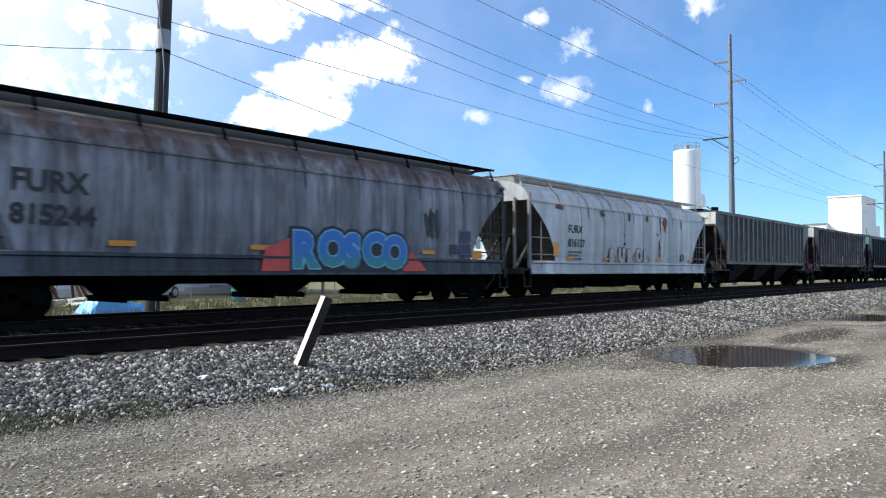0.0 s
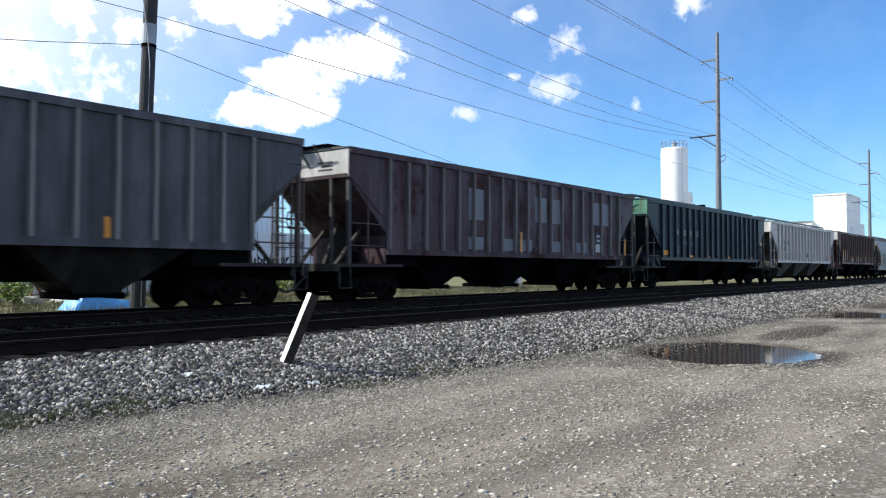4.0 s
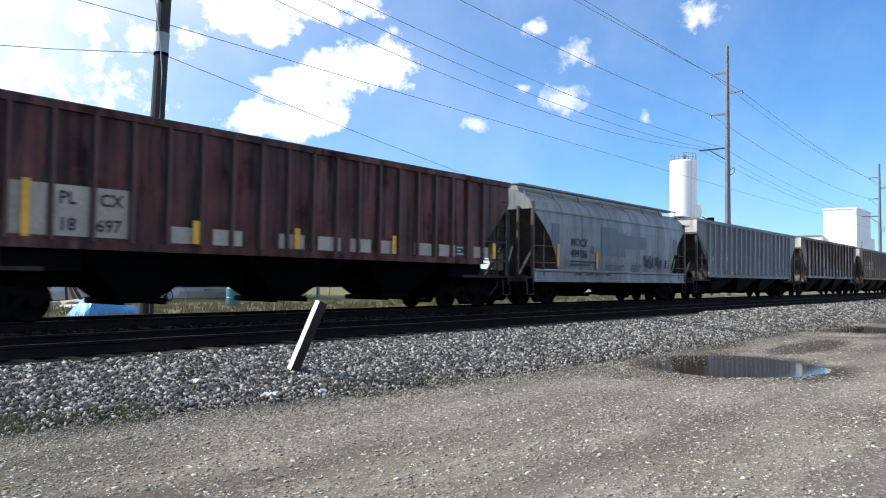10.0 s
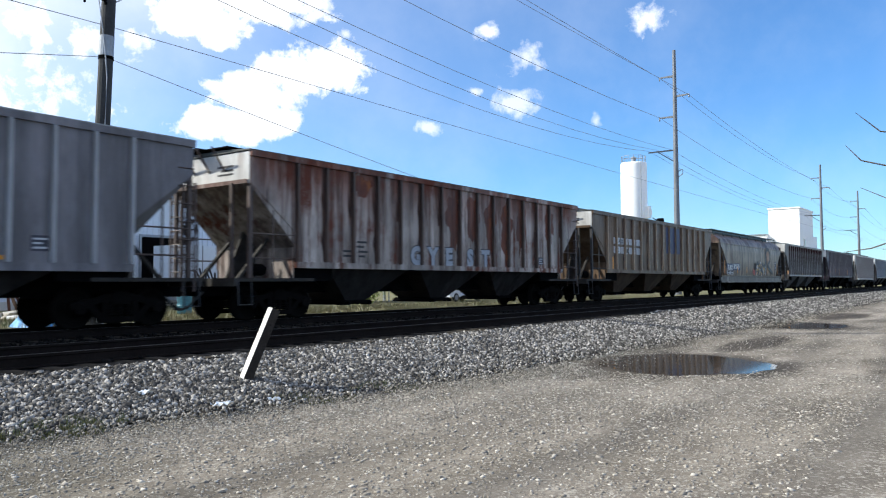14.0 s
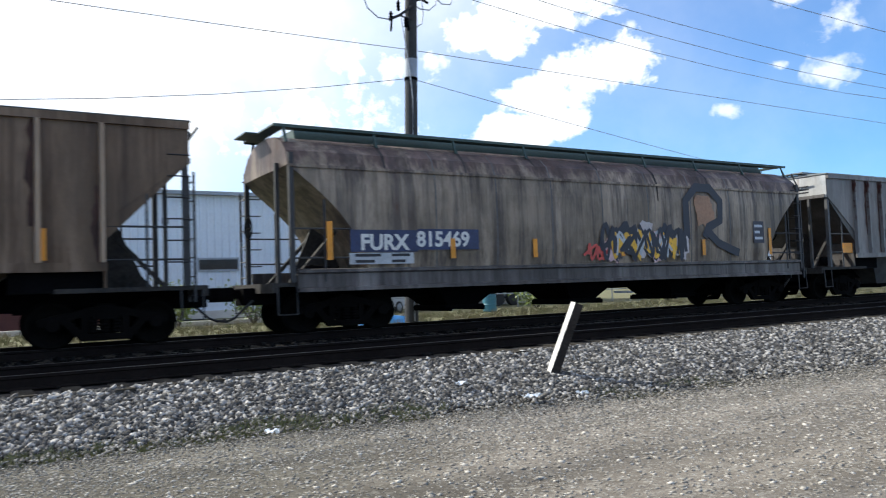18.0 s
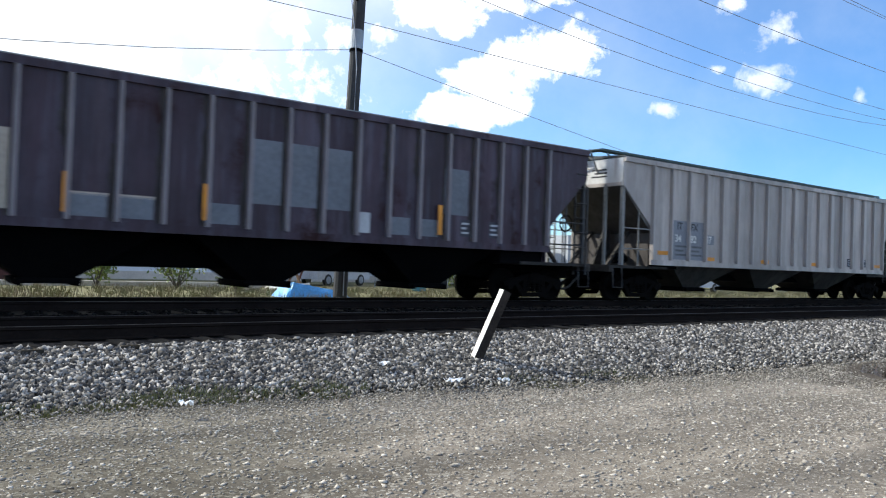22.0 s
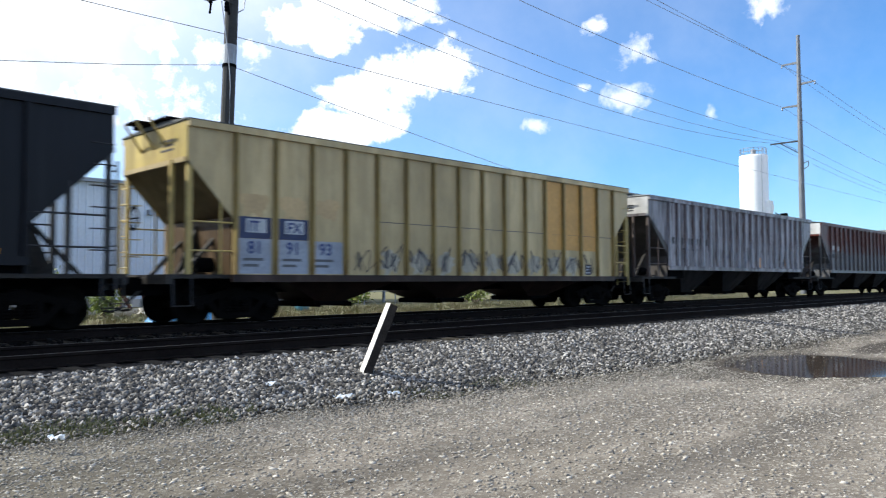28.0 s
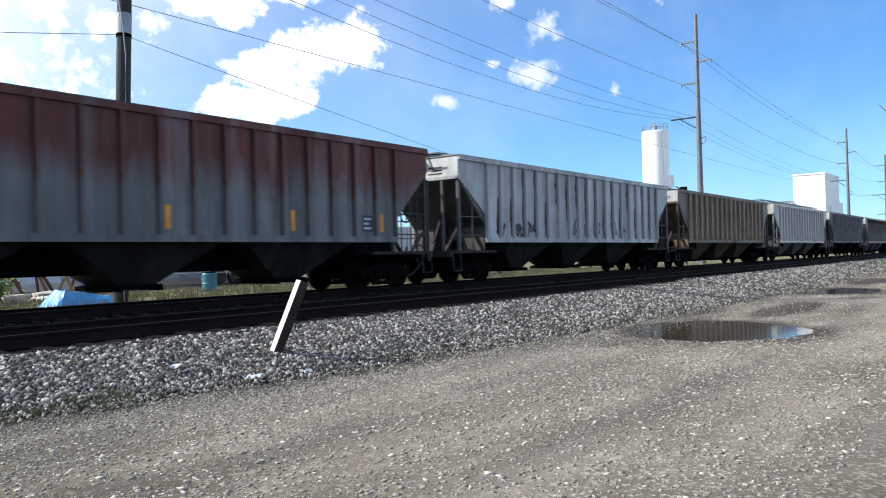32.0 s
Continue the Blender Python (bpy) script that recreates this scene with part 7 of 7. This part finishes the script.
# the post's sunlit side, its brightness given as a pale colour
(qx0, qy0), (qx1, qy1) = quarter[1], quarter[2]
ox, oy = 0.004 * math.cos(radians(165)), 0.004 * math.sin(radians(165))
part("sunlit_face", Shape().prism([(qx0 + ox, qy0 + oy), (qx1 + ox, qy1 + oy), (qx1 + 0.02 * ox, qy1 + 0.02 * oy), (qx0 + 0.02 * ox, qy0 + 0.02 * oy)], "z", -0.3, 1.06), M["wood_post"], post, "sunlit face of the timber, coloured pale")
lean = Vector((0.37, -0.15, 0.95)).normalized()
across = lean.cross(Vector((1, 0, 0))).normalized()
post.rotation_euler = Matrix((across.cross(lean), across, lean)).transposed().to_euler()


def litter(x, y, z, w, d, seed):
    s = Shape()
    r = random.Random(seed)
    n = 5
    for i in range(n + 1):
        for j in range(n + 1):
            s.v.append((w * (i / n - 0.5) * r.uniform(0.85, 1.1), d * (j / n - 0.5) * r.uniform(0.85, 1.1), 0.02 + r.uniform(0, 0.05)))
    s.f = [(i * (n + 1) + j, (i + 1) * (n + 1) + j, (i + 1) * (n + 1) + j + 1, i * (n + 1) + j + 1) for i in range(n) for j in range(n)]
    solid("paper_scrap", s, M["paper"], "crumpled white paper scrap on the ballast", "litter", (x, y, z), "litter")


litter(5.75, 7.49, 0.09, 0.26, 0.13, 1)
litter(5.25, 8.3, 0.22, 0.17, 0.12, 2)
litter(2.4, 7.35, 0.1, 0.12, 0.1, 3)
litter(6.4, 7.3, 0.08, 0.14, 0.1, 4)
solid("marker_post", Shape().box(-0.09, 0.09, -0.03, 0.03, -0.2, 1.5).prism([(-0.09, 1.5), (0.09, 1.5), (0.0, 1.6)], "y", -0.03, 0.03), M["white_wall"], "short white marker post at the roadside", "marker post", (126.0, 13.4 - 5.2, 0.0))


def tufts(name, spots, high, material, label, seed, blades=14):
    r = random.Random(seed)
    s = Shape()
    for x, y, z in spots:
        for i in range(blades):
            a, lean = r.uniform(0, 6.28), r.uniform(0.1, 0.6)
            h, w = high * r.uniform(0.5, 1.2), 0.006 + high * 0.012
            bx, by = x + r.gauss(0, high * 0.4), y + r.gauss(0, high * 0.4)
            tx, ty = bx + math.cos(a) * lean * h, by + math.sin(a) * lean * h
            s.add([(bx - w, by, z), (bx + w, by, z), (tx, ty, z + h)], [(0, 1, 2)])
    return solid(name, s, material, label, "grass", kind="stuff")


def toe_spots(n, x0, x1, y0, y1, z):
    return [(rng.uniform(x0, x1), rng.uniform(y0, y1), z) for _ in range(n)]


def weed_spots(n, x0, x1, y0, y1):
    """Weeds in loose drifts on the shoulder of the ballast."""
    out = []
    while len(out) < n:
        x, y = rng.uniform(x0, x1), rng.uniform(y0, y1)
        if noise.noise((x * 0.9, y * 1.1, 5.0)) > rng.uniform(-0.25, 0.35):
            out.append((x, float(drawn_in(x, y)), bed_height(y) - (0.03 if y < 7 else 0.0)))
    return out


tufts("toe_weeds", weed_spots(170, -2.0, 1.4, 6.5, 7.3) + weed_spots(260, 1.2, 4.4, 6.6, 7.5) + weed_spots(70, 4.4, 9, 6.6, 7.3), 0.075, M["grass_green"], "sparse low olive-green weeds at the ballast's foot", 3, 7)
tufts("yard_grass", toe_spots(2600, -12, 60, 19.6, 31, 0.22), 0.22, M["grass_green"], "rough green grass beyond the tracks", 4, 9)
tufts("yard_dry_grass", toe_spots(2200, -12, 80, 19.4, 33, 0.22), 0.25, M["grass_dry"], "dry straw-coloured grass beyond the tracks", 5, 8)
tufts("roadside_dry_grass", toe_spots(260, 14.5, 34, -1.2, 1.9, 0.0), 0.38, M["grass_dry"], "tall dry grass at the road's edge", 6, 12)

# bare tree whose twigs reach over the road
tree = thing("bare_tree", "bare grey tree with long thin drooping twigs", "tree", (27.0, -3.4, 0.0))
part("trunk", Shape().tube((0, 0, -0.3), (0.2, 0.3, 2.6), 0.2, 12, 0.15).tube((0.2, 0.3, 2.6), (0.1, 1.0, 4.8), 0.15, 10, 0.09), M["bark"], tree)


def limb(pts, r0, r1):
    s = Shape()
    n = len(pts) - 1
    for i, (p, q) in enumerate(zip(pts, pts[1:])):
        s.tube(p, q, r0 + (r1 - r0) * i / n, 6, r0 + (r1 - r0) * (i + 1) / n)
    return s


for pts in ([(0.1, 1.0, 4.8), (-0.6, 2.6, 5.6), (-1.4, 4.6, 5.7), (-2.0, 6.0, 5.9), (-2.2, 6.6, 6.5)],
            [(0.1, 0.8, 4.2), (-0.6, 3.0, 4.5), (-1.0, 5.0, 4.7), (-1.3, 6.6, 5.2), (-1.4, 7.0, 5.7)],
            [(0.2, 0.5, 3.0), (0.3, 3.2, 3.6), (0.4, 5.2, 3.1), (0.4, 6.6, 2.6), (0.4, 7.4, 2.5)],
            [(0.1, 1.0, 4.8), (0.2, 3.0, 6.4), (0.0, 4.4, 7.4)], [(0.1, 1.0, 4.8), (1.2, 0.0, 6.4), (1.8, -1.2, 7.6)], [(0.2, 0.4, 3.6), (0.6, 3.0, 3.9), (0.6, 5.8, 4.0), (0.7, 6.9, 4.6)]):
    part("limb", limb(pts, 0.06, 0.008), M["bark"], tree)
solid("fallen_branch", limb([(0, 0, 0.05), (-1.2, 0.4, 0.6), (-3.0, 0.9, 1.7), (-4.2, 1.2, 2.1)], 0.08, 0.02), M["bark"], "dead grey branch leaning at the roadside", "branch", (101.0, 11.2 - 4.4, 0.0))


# ---- movement: the whole train rolls past at about 40 km/h ----
SPEED = [(0.0, 0.0), (4.0, 44.72), (8.0, 89.36), (12.0, 133.99), (16.0, 178.63), (20.0, 223.28), (24.0, 267.90), (28.0, 312.43), (32.0, 356.78)]
WHEEL_R = 0.418


def motions():
    for car, a in cars:
        x0 = car.location.x
        walk(car, [(t, pose(x0 - s, TRACK_Y, RAIL_Z)) for t, s in SPEED])
    ts = [p[0] for p in SPEED]
    ss = [p[1] for p in SPEED]
    for axles, x in ((FRONT_AXLES, -0.865), (REAR_AXLES, 0.865)):
        first = axles[0]
        rows = [(k / FPS, pose(x, 0, WHEEL_R, 0, -math.degrees(float(np.interp(k / FPS, ts, ss)) / WHEEL_R) % 360, 0)) for k in range(32 * FPS + 1)]
        walk(first, rows)
        for other in axles[1:]:
            other.rotation_mode = "QUATERNION"
            keys = other.animation_data_create()
            keys.action = first.animation_data.action
            keys.action_slot = first.animation_data.action_slot


motions()
